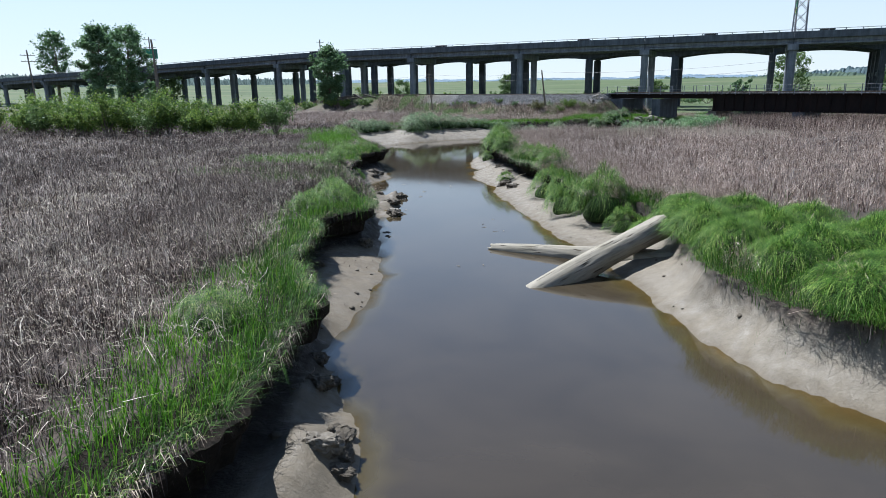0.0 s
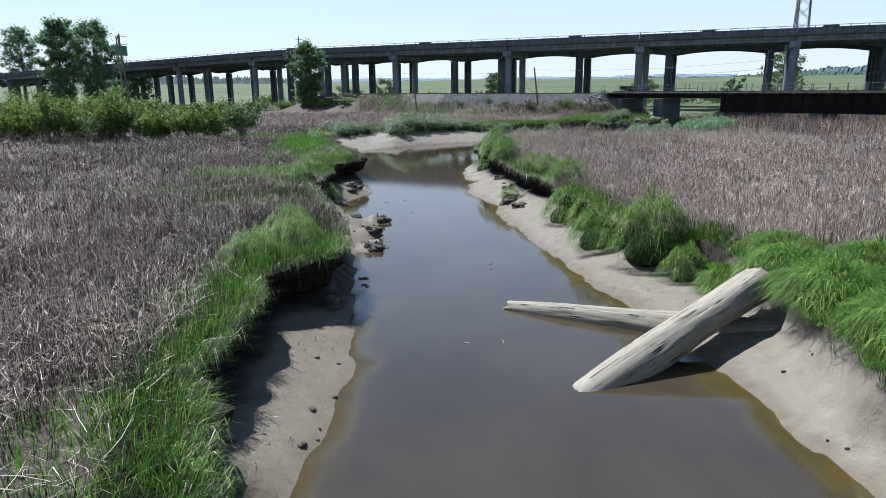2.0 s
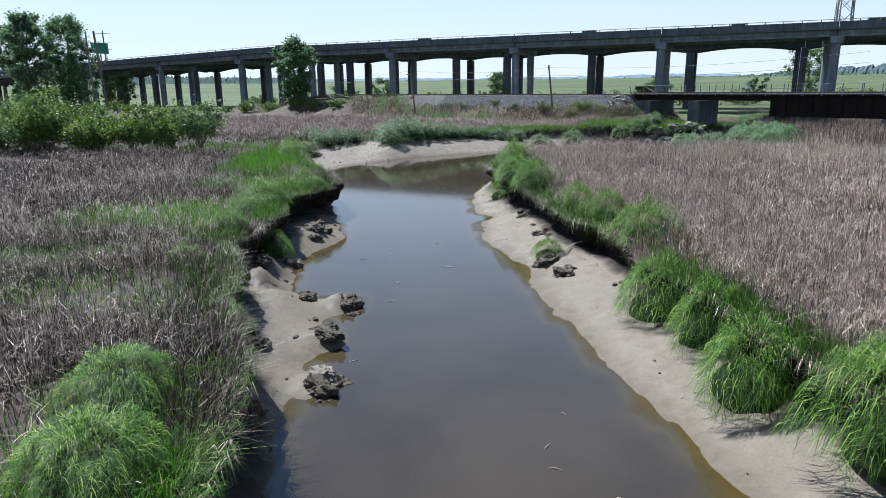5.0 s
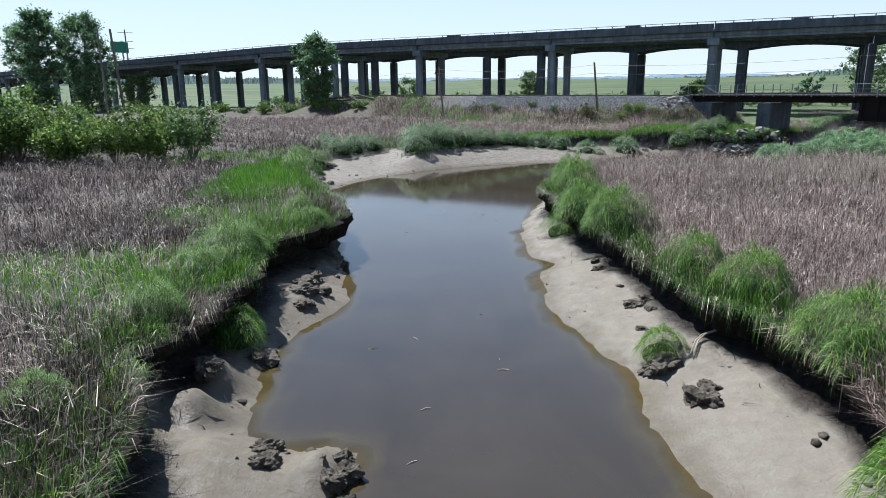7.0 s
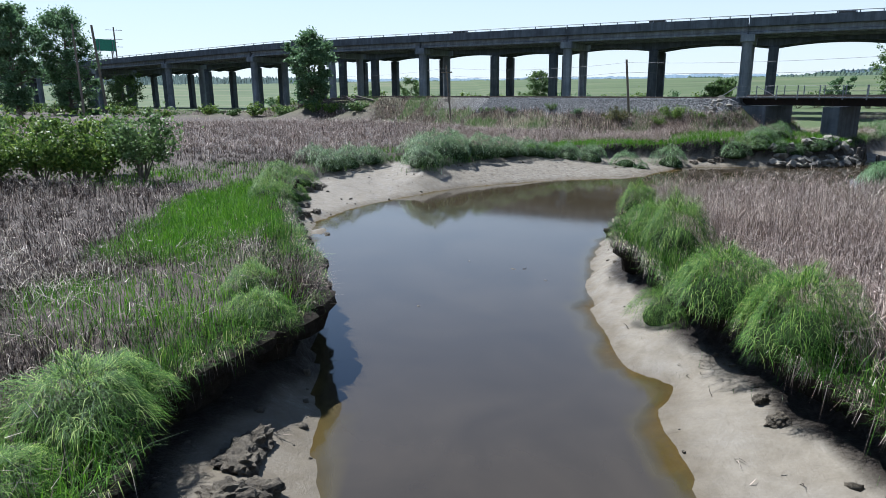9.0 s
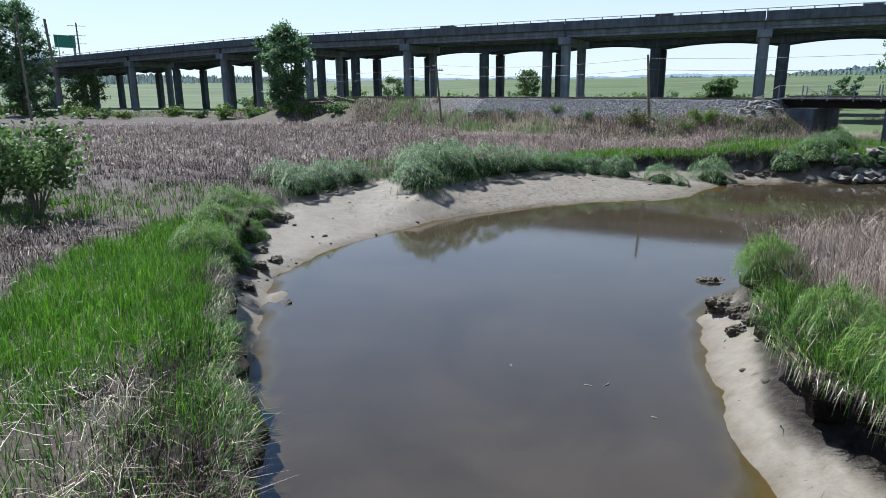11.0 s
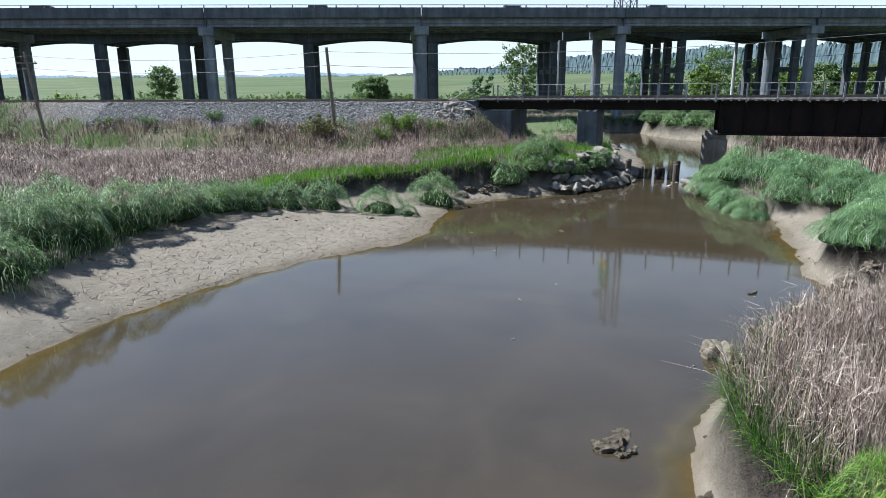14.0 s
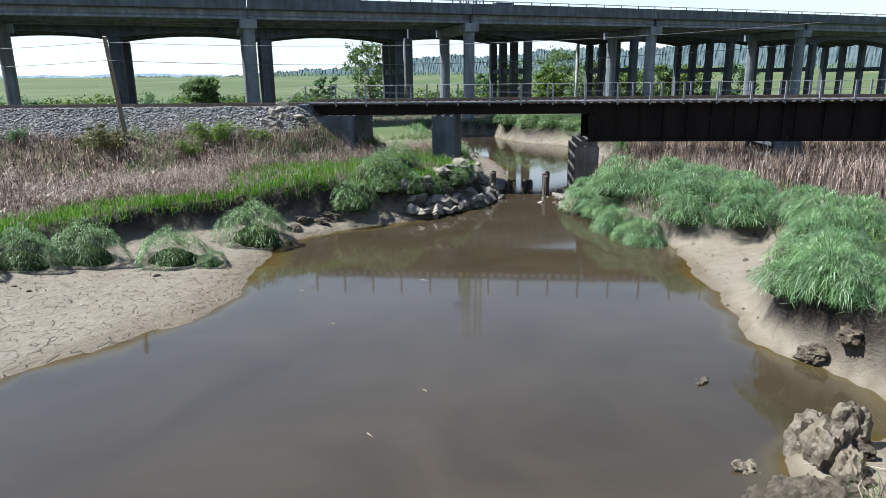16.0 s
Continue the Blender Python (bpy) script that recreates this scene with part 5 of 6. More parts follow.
# ---- grass tussocks ----
def arch_mesh(name, n, mat, seed, tall=0.75, length=0.5, width=0.02):
    """A rounded mound, one metre in radius, of fine blades that arch out and hang down its sides."""
    r = np.random.default_rng(seed)
    a = r.uniform(0, 2 * math.pi, n)
    q = np.sqrt(r.uniform(0, 1, n)) * 0.855
    lobe = 1 + 0.16 * np.sin(3 * a + seed) + 0.10 * np.sin(7 * a + 2 * seed)
    x, y = q * np.cos(a) * lobe, q * np.sin(a) * lobe
    dome = np.sqrt(np.clip(1 - (q / 0.86) ** 2, 0, 1))
    z = tall * dome * (1 + 0.15 * np.sin(x * 9 + seed) * np.cos(y * 8)) * r.uniform(0.8, 1.0, n)
    head = a + r.normal(0, 0.75, n)
    ln = length * r.uniform(0.6, 1.25, n)
    out = 0.3 + 0.5 * q / 0.8
    dx, dy = np.cos(head), np.sin(head)
    sx, sy = -dy, dx
    w = width * r.uniform(0.6, 1.3, n)
    co = np.empty((n, 5, 3), np.float32)
    k = 0
    for u, f in ((0, 0.9), (0.5, 0.9), (1.0, 0.0)):
        px = x + dx * ln * out * u
        py = y + dy * ln * out * u
        pz = np.maximum(z + ln * (1.0 * u * (1.1 - out) - (0.35 + 1.0 * out) * u * u * 0.75), -0.02)
        if f > 0:
            co[:, k] = np.stack([px - sx * w * f / 2, py - sy * w * f / 2, pz], 1)
            co[:, k + 1] = np.stack([px + sx * w * f / 2, py + sy * w * f / 2, pz], 1)
            k += 2
        else:
            co[:, k] = np.stack([px, py, pz], 1)
    base = np.arange(n, dtype=np.int32)[:, None] * 5
    loops = (base + np.array([[0, 1, 3, 2, 2, 3, 4]], np.int32)).ravel()
    starts = (np.arange(n, dtype=np.int32)[:, None] * 7 + np.array([[0, 4]], np.int32)).ravel()
    return numpy_mesh(name, co.reshape(-1, 3), loops, starts, mat)


def height_at(x, y):
    return float(land(np.array([x]), np.array([y]))["turf"][0])


def tussocks():
    green = [arch_mesh("tussock_grass", 4200, MOP, s, 0.92, 0.30, 0.0078) for s in (1, 2, 3)]
    sedge = [arch_mesh("tussock_sedge", 3200, SEDGE, s, 0.80, 0.44, 0.0095) for s in (4, 5, 6)]
    mats = [arch_mesh("tussock_sedge", 4200, MOP, s, 0.62, 0.5, 0.0085) for s in (14, 15, 16)]
    deep = [arch_mesh("tussock_sedge", 4200, SEDGE_DARK, s, 0.95, 0.20, 0.0105) for s in (7, 8, 9)]
    # Added inner dome that closes the gaps between the blades.
    core_bm = bmesh.new()
    bmesh.ops.create_icosphere(core_bm, subdivisions=3, radius=0.6)
    for v in core_bm.verts:
        v.co.z = v.co.z * 0.72 if v.co.z > 0 else v.co.z * 0.25
        v.co *= 1 + 0.15 * noise.noise(v.co * 2.2)
    core = bpy.data.meshes.new("root_mound")
    core_bm.to_mesh(core)
    core_bm.free()
    # Dark green core: the deep shade inside the tussock is in its colour.
    core_shade = Mat("core_shade_green", 0.95, 0, 0.05)
    core_shade.col(core_shade.ramp(core_shade.noise(9, 5), (0.3, (0.012, 0.022, 0.008)), (0.7, (0.035, 0.055, 0.018))))
    core.materials.append(core_shade.m)
    r = random.Random(5)
    right = [(6.2, 38.6, 1.2), (6.5, 36.2, 1.1), (6.3, 33.6, 1.3), (7.4, 30.6, 1.5), (5.1, 61.6, 1.25), (4.5, 56.2, 1.2), (5.1, 53.9, 1.35), (3.9, 58.6, 0.75),
             (5.0, 64.0, 0.9), (6.9, 42.3, 1.0), (6.0, 48.6, 0.9), (6.6, 46.2, 0.9), (8.2, 28.6, 1.0), (4.2, 45.6, 0.55), (5.9, 68.6, 0.9)]
    combed = [(9.7, 25.2, 1.3), (9.4, 22.6, 1.4), (9.3, 20.2, 1.4), (9.6, 17.6, 1.4), (10.3, 15.2, 1.4), (11.6, 13.2, 1.5), (11.4, 24.2, 1.5), (11.2, 21.5, 1.5), (11.3, 18.9, 1.5), (12.0, 16.2, 1.5), (13.2, 22.8, 1.5), (13.4, 19.6, 1.5), (13.6, 16.6, 1.5), (13.4, 13.6, 1.5), (15.0, 18.2, 1.5), (15.2, 21.4, 1.5), (13.2, 10.8, 1.5), (15.2, 14.8, 1.5), (8.9, 27.4, 1.1), (10.4, 27.0, 1.2)]
    left = [(-4.7, 28.9, 1.15), (-5.6, 27.0, 0.95), (-7.6, 50.6, 1.4), (-7.7, 48.4, 1.1), (-6.2, 55.6, 0.9), (-7.0, 57.6, 0.9), (-5.1, 13.6, 0.9), (-5.3, 31.2, 1.1), (-7.5, 40.4, 0.7), (-10.6, 72.4, 1.1), (-11.6, 76.6, 1.2), (-12.4, 81, 1.3), (-11.2, 79.0, 1.3), (-11.4, 82.6, 1.2), (-10.6, 75.0, 1.1), (-6.4, 46.6, 1.1), (-7.4, 44.6, 1.0)]
    far = [(-10.4, 87.4, 1.7), (-9.4, 89.8, 1.6), (-8.2, 92.0, 1.4), (-11.8, 88.8, 1.5), (-3.9, 89.6, 1.6), (-3.2, 92.0, 1.9), (-1.4, 93.2, 1.9), (0.6, 94.9, 1.9), (2.6, 96.6, 1.8),
           (-4.4, 94.4, 1.8), (-1.8, 96.0, 1.8), (4.8, 97.8, 1.5), (6.4, 98.3, 1.45), (8.5, 98.9, 1.45), (10.6, 98.8, 1.55), (13.2, 97.5, 1.35), (17.4, 98.6, 1.65), (14.3, 96.2, 0.7), (23.3, 99.3, 1.5), (25.8, 100.0, 1.5), (27.7, 100.8, 1.4),
           (24.2, 77.9, 1.2), (22.0, 78.0, 1.0), (21.9, 77.0, 1.2), (22.4, 76.1, 1.1), (22.9, 77.4, 1.3), (22.0, 75.3, 1.0), (33.6, 88.0, 1.5), (32.2, 85.6, 1.5), (35.4, 90.6, 1.4), (34.6, 86.4, 1.6), (36.4, 88.8, 1.5), (31.4, 82.8, 1.3), (33.2, 83.4, 1.5), (24.6, 77.6, 1.3), (28.4, 98.5, 0.9), (29.8, 98.4, 0.9), (26.9, 98.6, 1.0), (25.2, 99.0, 1.0), (31.0, 98.9, 0.7), (29.9, 86.6, 1.3), (31.0, 88.6, 1.4), (32.6, 90.2, 1.5), (33.8, 91.8, 1.4), (35.2, 92.9, 1.3), (30.4, 78.4, 1.4), (66.8, 115.5, 2.0), (67.2, 119, 2.0), (67.2, 122.6, 2.0), (69, 127, 2.2), (71.6, 131, 2.2), (63.6, 110.6, 1.9), (61, 107.6, 1.9), (30.2, 79.6, 1.4), (27.4, 78.6, 1.4), (25.6, 78.6, 1.2), (33.4, 90.0, 1.5), (35.8, 91.4, 1.5), (31.8, 80.6, 1.4), (34.8, 84.4, 1.5), (37.4, 91.2, 1.3), (36.6, 86.6, 1.5), (38.4, 89.6, 1.4), (30.6, 84.9, 1.3), (29.4, 78.2, 1.3)]
    for pts, kinds, lab, grp in ((combed, mats, "low mat of combed green grass beside the mud", "bank tussocks"), (right, green, "rounded green grass tussock at the edge of the mud", "bank tussocks"), (left, green, "green grass tussock overhanging the creek bank", "bank tussocks"),
                                 (far, sedge, "grey-green sedge tussock above the mud bar", "sedge tussocks")):
        for x, y, s in pts:
            if pts is right and y > 29:
                x, s = x + 0.3, s * 1.15
            ob = empty("grass_tussock", pose(x, y, height_at(x, y) - 0.12, 0, 0, r.uniform(0, 360)) @ Matrix.Diagonal((s * r.uniform(0.85, 1.15), s * r.uniform(0.85, 1.15), s * r.uniform(0.85, 1.15) * (1.25 if pts is right else 1.0), 1)))
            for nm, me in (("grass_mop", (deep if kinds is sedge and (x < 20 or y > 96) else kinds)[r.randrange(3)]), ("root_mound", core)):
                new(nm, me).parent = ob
            tagged(ob, lab, "grass", grp)


tussocks()


# ---- lumps of fallen bank, stones, piles ----
def lump(bm, r, seed, rough=0.45, sub=3, flat=1.0):
    bmesh.ops.create_icosphere(bm, subdivisions=sub, radius=r)
    o = Vector((seed * 3.7, seed * 1.9, -seed * 2.3))
    for v in bm.verts:
        d = v.co.normalized()
        f = 1 + rough * (0.8 * noise.noise(d * 1.3 + o) + 0.55 * noise.noise(d * 3.1 + o) + 0.42 * noise.noise(d * 6.0 + o) + 0.3 * noise.noise(d * 12.0 + o))
        v.co = d * r * f
        v.co.z *= flat
    return bm


def clods():
    def shape(k, rough, fine, mat, flat):
        bm = bmesh.new()
        bmesh.ops.create_icosphere(bm, subdivisions=4, radius=1.0)
        o = Vector((k * 3.7, k * 1.9, -k * 2.3))
        for v in bm.verts:
            d = v.co.normalized()
            f = 1 + rough * (noise.noise(d * 1.2 + o) + 0.6 * noise.noise(d * 2.7 + o)) + fine * (noise.noise(d * 5 + o) + 1.1 * abs(noise.noise(d * 9 + o)) + 0.9 * noise.noise(d * 17 + o) + 0.8 * noise.noise(d * 31 + o))
            v.co = Vector((d.x, d.y, min(d.z, flat + 0.12 * noise.noise(d * 3 + o)))) * f
        me = bpy.data.meshes.new("mud_clod")
        bm.to_mesh(me)
        bm.free()
        me.materials.append(mat)
        return me
    crumb = [shape(k + 1, 0.42, 0.15, CLOD, 0.75) for k in range(5)]
    slump = [shape(k + 11, 0.35, 0.08, SLUMP, 0.6) for k in range(4)]
    block = [shape(k + 21, 0.34, 0.065, SLUMP, 0.8) for k in range(3)]
    r = random.Random(9)
    crumbly = [(-2.0, 10.8, 0.38), (-2.1, 11.5, 0.3), (-1.9, 10.1, 0.3), (-2.8, 13.3, 0.3), (-2.7, 14.0, 0.26), (-3.2, 15.0, 0.3), (-2.7, 35.0, 0.42), (-2.3, 35.5, 0.3), (-2.9, 37.8, 0.4), (-3.1, 38.5, 0.36), (-2.5, 34.6, 0.26), (-2.6, 40.9, 0.34), (-2.5, 40.2, 0.25),
               (-4.2, 41.6, 0.34), (-4.0, 41.0, 0.28), (-2.6, 29.8, 0.22), (-2.7, 30.7, 0.24), (-5.5, 46.1, 0.5), (-5.4, 50.4, 0.45), (-5.0, 50.9, 0.36), (-5.2, 49.6, 0.3), (-5.6, 51.7, 0.6), (-5.5, 52.4, 0.4), (-9.7, 75.6, 0.4), (-9.8, 74.4, 0.36), (-9.3, 76.8, 0.3),
               (-10.2, 77.6, 0.4), (-9.4, 72.9, 0.36), (-10.6, 79.8, 0.4), (-10.9, 81.6, 0.45), (-10.5, 82.6, 0.5), (-10.2, 83.4, 0.4), (5.6, 70.4, 0.34), (6.2, 70.9, 0.4), (5.5, 69.8, 0.42), (5.9, 69.2, 0.4), (5.3, 68.2, 0.3), (6.7, 71.6, 0.36), (5.9, 68.5, 0.34),
               (4.6, 53.6, 0.2), (4.8, 49.0, 0.3), (5.2, 49.2, 0.24), (5.1, 48.4, 0.22), (4.4, 45.1, 0.5), (4.7, 43.4, 0.4), (5.0, 43.8, 0.26), (4.5, 47.2, 0.16), (4.6, 52.8, 0.25), (9.5, 29.4, 0.42), (8.9, 29.0, 0.36), (9.9, 28.6, 0.4), (6.9, 74.0, 0.42), (7.4, 74.2, 0.36), (7.1, 73.7, 0.34),
               (14.7, 75.1, 0.55), (15.1, 74.7, 0.45), (14.4, 75.7, 0.36), (18.0, 78.4, 0.26), (16.3, 75.0, 0.4), (20.6, 99.6, 0.5), (22.0, 99.5, 0.55), (23.2, 99.3, 0.45), (19.6, 99.0, 0.34), (21.2, 99.2, 0.4), (-4.6, 22.8, 0.3), (-3.3, 26.9, 0.35), (-3.9, 33.2, 0.4), (-4.6, 37.0, 0.4), (-6.1, 44.0, 0.4), (-6.7, 62.2, 0.3), (-8.3, 67.2, 0.34), (21.1, 76.9, 0.4), (20.9, 76.1, 0.36)]
    slumped = [(15.2, 76.2, 0.36), (13.8, 75.6, 0.3), (-2.75, 35.6, 0.4), (-2.2, 10.4, 0.36)]
    crumbly += [(12.3, 75.4, 0.26), (12.9, 75.3, 0.24), (-2.75, 40.6, 0.26), (-2.7, 41.2, 0.24), (-7.9, 72.1, 0.3), (14.9, 75.4, 0.4), (15.6, 74.6, 0.34)]
    blocks = [(12.45, 75.65, 0.56), (16.5, 75.55, 0.55), (16.0, 75.2, 0.5), (16.9, 75.1, 0.5), (15.8, 74.8, 0.4)]
    for spots, meshes, lab, tall in ((crumbly, crumb, "crumbling clod of brown bank mud at the waterline", (0.5, 0.75)), (blocks, block, "tall block of fallen bank mud standing in the shallows", (1.0, 1.3)), (slumped, slump, "slumped lump of pale grey mud", (0.5, 0.7))):
        for x, y, s in spots:
            ob = new("mud_clod", meshes[r.randrange(len(meshes))])
            z = max(float(land(np.array([x]), np.array([y]))["z"][0]), -0.12)
            ob.matrix_world = pose(x, y, z - 0.05 * s, r.uniform(-10, 10), r.uniform(-10, 10), r.uniform(0, 360)) @ Matrix.Diagonal((s, s * r.uniform(0.65, 0.95), s * r.uniform(*tall), 1))
            tagged(ob, lab, "mud clod", "fallen mud clods")


def boulders():
    meshes = []
    for k in range(7):
        bm = bmesh.new()
        rr = random.Random(k + 40)
        for _ in range(15):
            d = Vector((rr.gauss(0, 1), rr.gauss(0, 1), rr.gauss(0, 1))).normalized()
            bm.verts.new((d.x * rr.uniform(0.75, 1.1), d.y * rr.uniform(0.65, 1.0), d.z * rr.uniform(0.45, 0.8)))
        hull = bmesh.ops.convex_hull(bm, input=bm.verts)
        bmesh.ops.delete(bm, geom=list({g for g in hull["geom_interior"] + hull["geom_unused"] if isinstance(g, bmesh.types.BMVert)}), context="VERTS")
        bmesh.ops.bevel(bm, geom=bm.edges[:], offset=0.035, segments=1, affect="EDGES")
        me = bpy.data.meshes.new("boulder")
        bm.to_mesh(me)
        bm.free()
        me.materials.append(ROCK)
        meshes.append(me)
    r = random.Random(21)
    def put(x, y, s, sink=0.3):
        ob = new("boulder", meshes[r.randrange(7)])
        z = max(height_at(x, y), -0.3)
        ob.matrix_world = pose(x, y, z + s * (0.5 - sink), r.uniform(-40, 40), r.uniform(-40, 40), r.uniform(0, 360)) @ Matrix.Diagonal((s * r.uniform(0.8, 1.2), s * r.uniform(0.7, 1.0), s * r.uniform(0.6, 0.85), 1))
        tagged(ob, "angular grey riprap boulder heaped by the bridge", "boulder", "riprap boulders")
    for k in range(150):
        t = r.random()
        x = 26.0 + 8.6 * t + r.uniform(-0.4, 0.4)
        y = 97.0 + 1.9 * t * t + r.uniform(-0.3, 1.9)
        put(x, y, r.choice((0.15, 0.2, 0.25, 0.3, 0.4, 0.5, 0.6)), -0.15)
    for k in range(26):
        put(35.2 + r.uniform(-1.3, 1.9), 94.6 + r.uniform(-1.6, 2.0), r.choice((0.25, 0.35, 0.45, 0.5)))
    for k in range(13):
        put(25.4 + r.uniform(-0.9, 0.9), 109.4 + r.uniform(-0.9, 0.9), r.choice((0.3, 0.4, 0.5)))
    for k in range(14):
        put(34.4 + r.uniform(-1.6, 1.6), 109.2 + r.uniform(-1.2, 1.4), r.choice((0.3, 0.4, 0.55)))
    for k in range(18):
        put(46 + 12 * r.random(), 112 + r.uniform(0, 8), r.choice((0.3, 0.4)))


def piles():
    r = random.Random(3)
    for x, y, h in ((34.2, 99.3, 1.5), (34.7, 99.8, 1.2), (35.2, 100.2, 1.4), (35.6, 100.5, 0.8), (36.4, 100.0, 0.75), (37.5, 99.5, 0.65), (38.0, 99.4, 0.6),
                    (36.5, 97.0, 1.25), (36.9, 97.3, 1.35), (37.3, 97.5, 1.2), (37.8, 97.9, 1.3), (33.8, 99.0, 0.9)):
        bm = bmesh.new()
        lx, ly = r.uniform(-0.06, 0.06), r.uniform(-0.06, 0.06)
        tube(bm, [(0, 0, -1.0), (lx * 0.5, ly * 0.5, h * 0.5), (lx, ly, h - 0.06), (lx, ly, h)], [0.19, 0.18, 0.16, 0.10], 10, 0.3, x)
        ob = link_mesh("timber_post", bm, TIMBER)
        ob.location = (x, y, 0)
        tagged(ob, "short rotten black timber post standing in the creek", "post", "old timber posts")


clods()
boulders()
piles()


# ---- trees and shrubs ----
def leaf_cloud(name, centres, radii, count, size, mat, seed, droop=0.0):
    """Small folded leaves scattered through clumps, in one mesh."""
    r = np.random.default_rng(seed)
    c, q = np.asarray(centres, float), np.asarray(radii, float)
    i = r.choice(len(c), count, p=q ** 2 / (q ** 2).sum())
    d = r.normal(0, 1, (count, 3))
    d /= np.linalg.norm(d, axis=1)[:, None]
    p = c[i] + d * (q[i] * np.abs(r.normal(0, 0.72, count)).clip(0.05, 1.9))[:, None] * np.array([1, 1, 0.85])
    u = r.normal(0, 1, (count, 3))
    u[:, 2] -= droop
    u /= np.linalg.norm(u, axis=1)[:, None]
    v = np.cross(u, r.normal(0, 1, (count, 3)))
    v /= np.linalg.norm(v, axis=1)[:, None] + 1e-9
    s = (size * r.uniform(0.6, 1.3, count))[:, None]
    co = np.stack([p - u * s * 0.5, p + v * s * 0.32, p + u * s * 0.6, p - v * s * 0.32], 1)
    return numpy_mesh(name, co.reshape(-1, 3), np.arange(count * 4), np.arange(count) * 4, mat)


def tree(name, x, y, h, width, mat, seed, label, category="tree", leaves=3600, leaf=0.42, bare=0.12, cone=0.5, group="", base_z=None):
    r = random.Random(seed)
    z0 = height_at(x, y) if base_z is None else base_z
    top = tagged(empty(name, pose(x, y, z0 - 0.1)), label, category, group)
    bm = bmesh.new()
    lean = Vector((r.uniform(-0.04, 0.04), r.uniform(-0.04, 0.04), 0))
    pts = [Vector((0, 0, 0)) + lean * h * u + Vector((0.02 * h * math.sin(u * 5 + seed), 0.02 * h * math.cos(u * 4 + seed), h * u * 0.95)) for u in (0, 0.15, 0.3, 0.5, 0.7, 0.85, 1)]
    r0 = max(0.05, h * 0.022)
    tube(bm, pts, [r0 * f for f in (1.25, 1.0, 0.85, 0.62, 0.4, 0.22, 0.08)], 8, 0.15, seed)
    centres, radii = [], []
    n = 75 if h > 20 else 48 if h > 8 else 18
    for k in range(n):
        u = bare + (1 - bare) * (k + r.random() * 0.8) / n
        a = k * 2.4 + r.uniform(-0.5, 0.5)
        shape = (1 - cone) + cone * math.sin(math.pi * min(1, 0.25 + 0.75 * (1 - u)))
        reach = width / 2 * shape * r.uniform(0.45, 0.92) * (1.0 if u < 0.75 else (1.15 - u) / 0.4)
        b = Vector((lean.x * h * u, lean.y * h * u, h * u * 0.95))
        e = b + Vector((math.cos(a) * reach, math.sin(a) * reach, reach * r.uniform(0.15, 0.6)))
        m = (b + e) / 2 + Vector((0, 0, -0.06 * reach))
        tube(bm, [b, m, e], [r0 * 0.4 * (1.1 - u), r0 * 0.26 * (1.1 - u), r0 * 0.08], 5)
        for f in (0.55, 0.85, 1.0):
            if r.random() < 0.85:
                centres.append(tuple(b + (e - b) * f + Vector((r.uniform(-0.3, 0.3), r.uniform(-0.3, 0.3), r.uniform(-0.2, 0.4))) * width * 0.1))
                radii.append(width * r.uniform(0.04, 0.10) * (0.7 + 0.4 * shape))
    centres.append((lean.x * h, lean.y * h, h * 0.95))
    radii.append(width * 0.08)
    part("trunk", bm, BARK, top)
    me = leaf_cloud("crown", centres, radii, leaves, leaf, mat, seed)
    crown = new("crown", me)
    crown.parent = top
    return top


def shrub(x, y, h, width, mat, seed, label, leaves=2600, leaf=0.22, group="marsh shrubs", base_z=None):
    r = random.Random(seed)
    z0 = height_at(x, y) if base_z is None else base_z
    top = tagged(empty("shrub", pose(x, y, z0 - 0.1)), label, "shrub", group)
    bm = bmesh.new()
    centres, radii = [], []
    for k in range(11):
        a = k * 2.4 + r.uniform(-0.4, 0.4)
        reach = width / 2 * math.sqrt(r.uniform(0.05, 0.9))
        hh = h * r.uniform(0.5, 1.0) * (1 - 0.35 * (reach / (width / 2)) ** 2)
        e = Vector((math.cos(a) * reach, math.sin(a) * reach, hh))
        tube(bm, [(0.1 * math.cos(a), 0.1 * math.sin(a), 0), e * 0.5 + Vector((0, 0, 0.15 * h)), e], [0.05, 0.035, 0.01], 5)
        for f in (0.45, 0.7, 0.95):
            p = e * f + Vector((0, 0, 0.12 * h * (1 - f)))
            centres.append((p.x + r.uniform(-0.2, 0.2) * width * 0.3, p.y + r.uniform(-0.2, 0.2) * width * 0.3, max(0.25, p.z)))
            radii.append(h * r.uniform(0.12, 0.23))
    part("woody_base", bm, BARK, top)
    crown = new("foliage", leaf_cloud("foliage", centres, radii, leaves, leaf, mat, seed))
    crown.parent = top
    return top


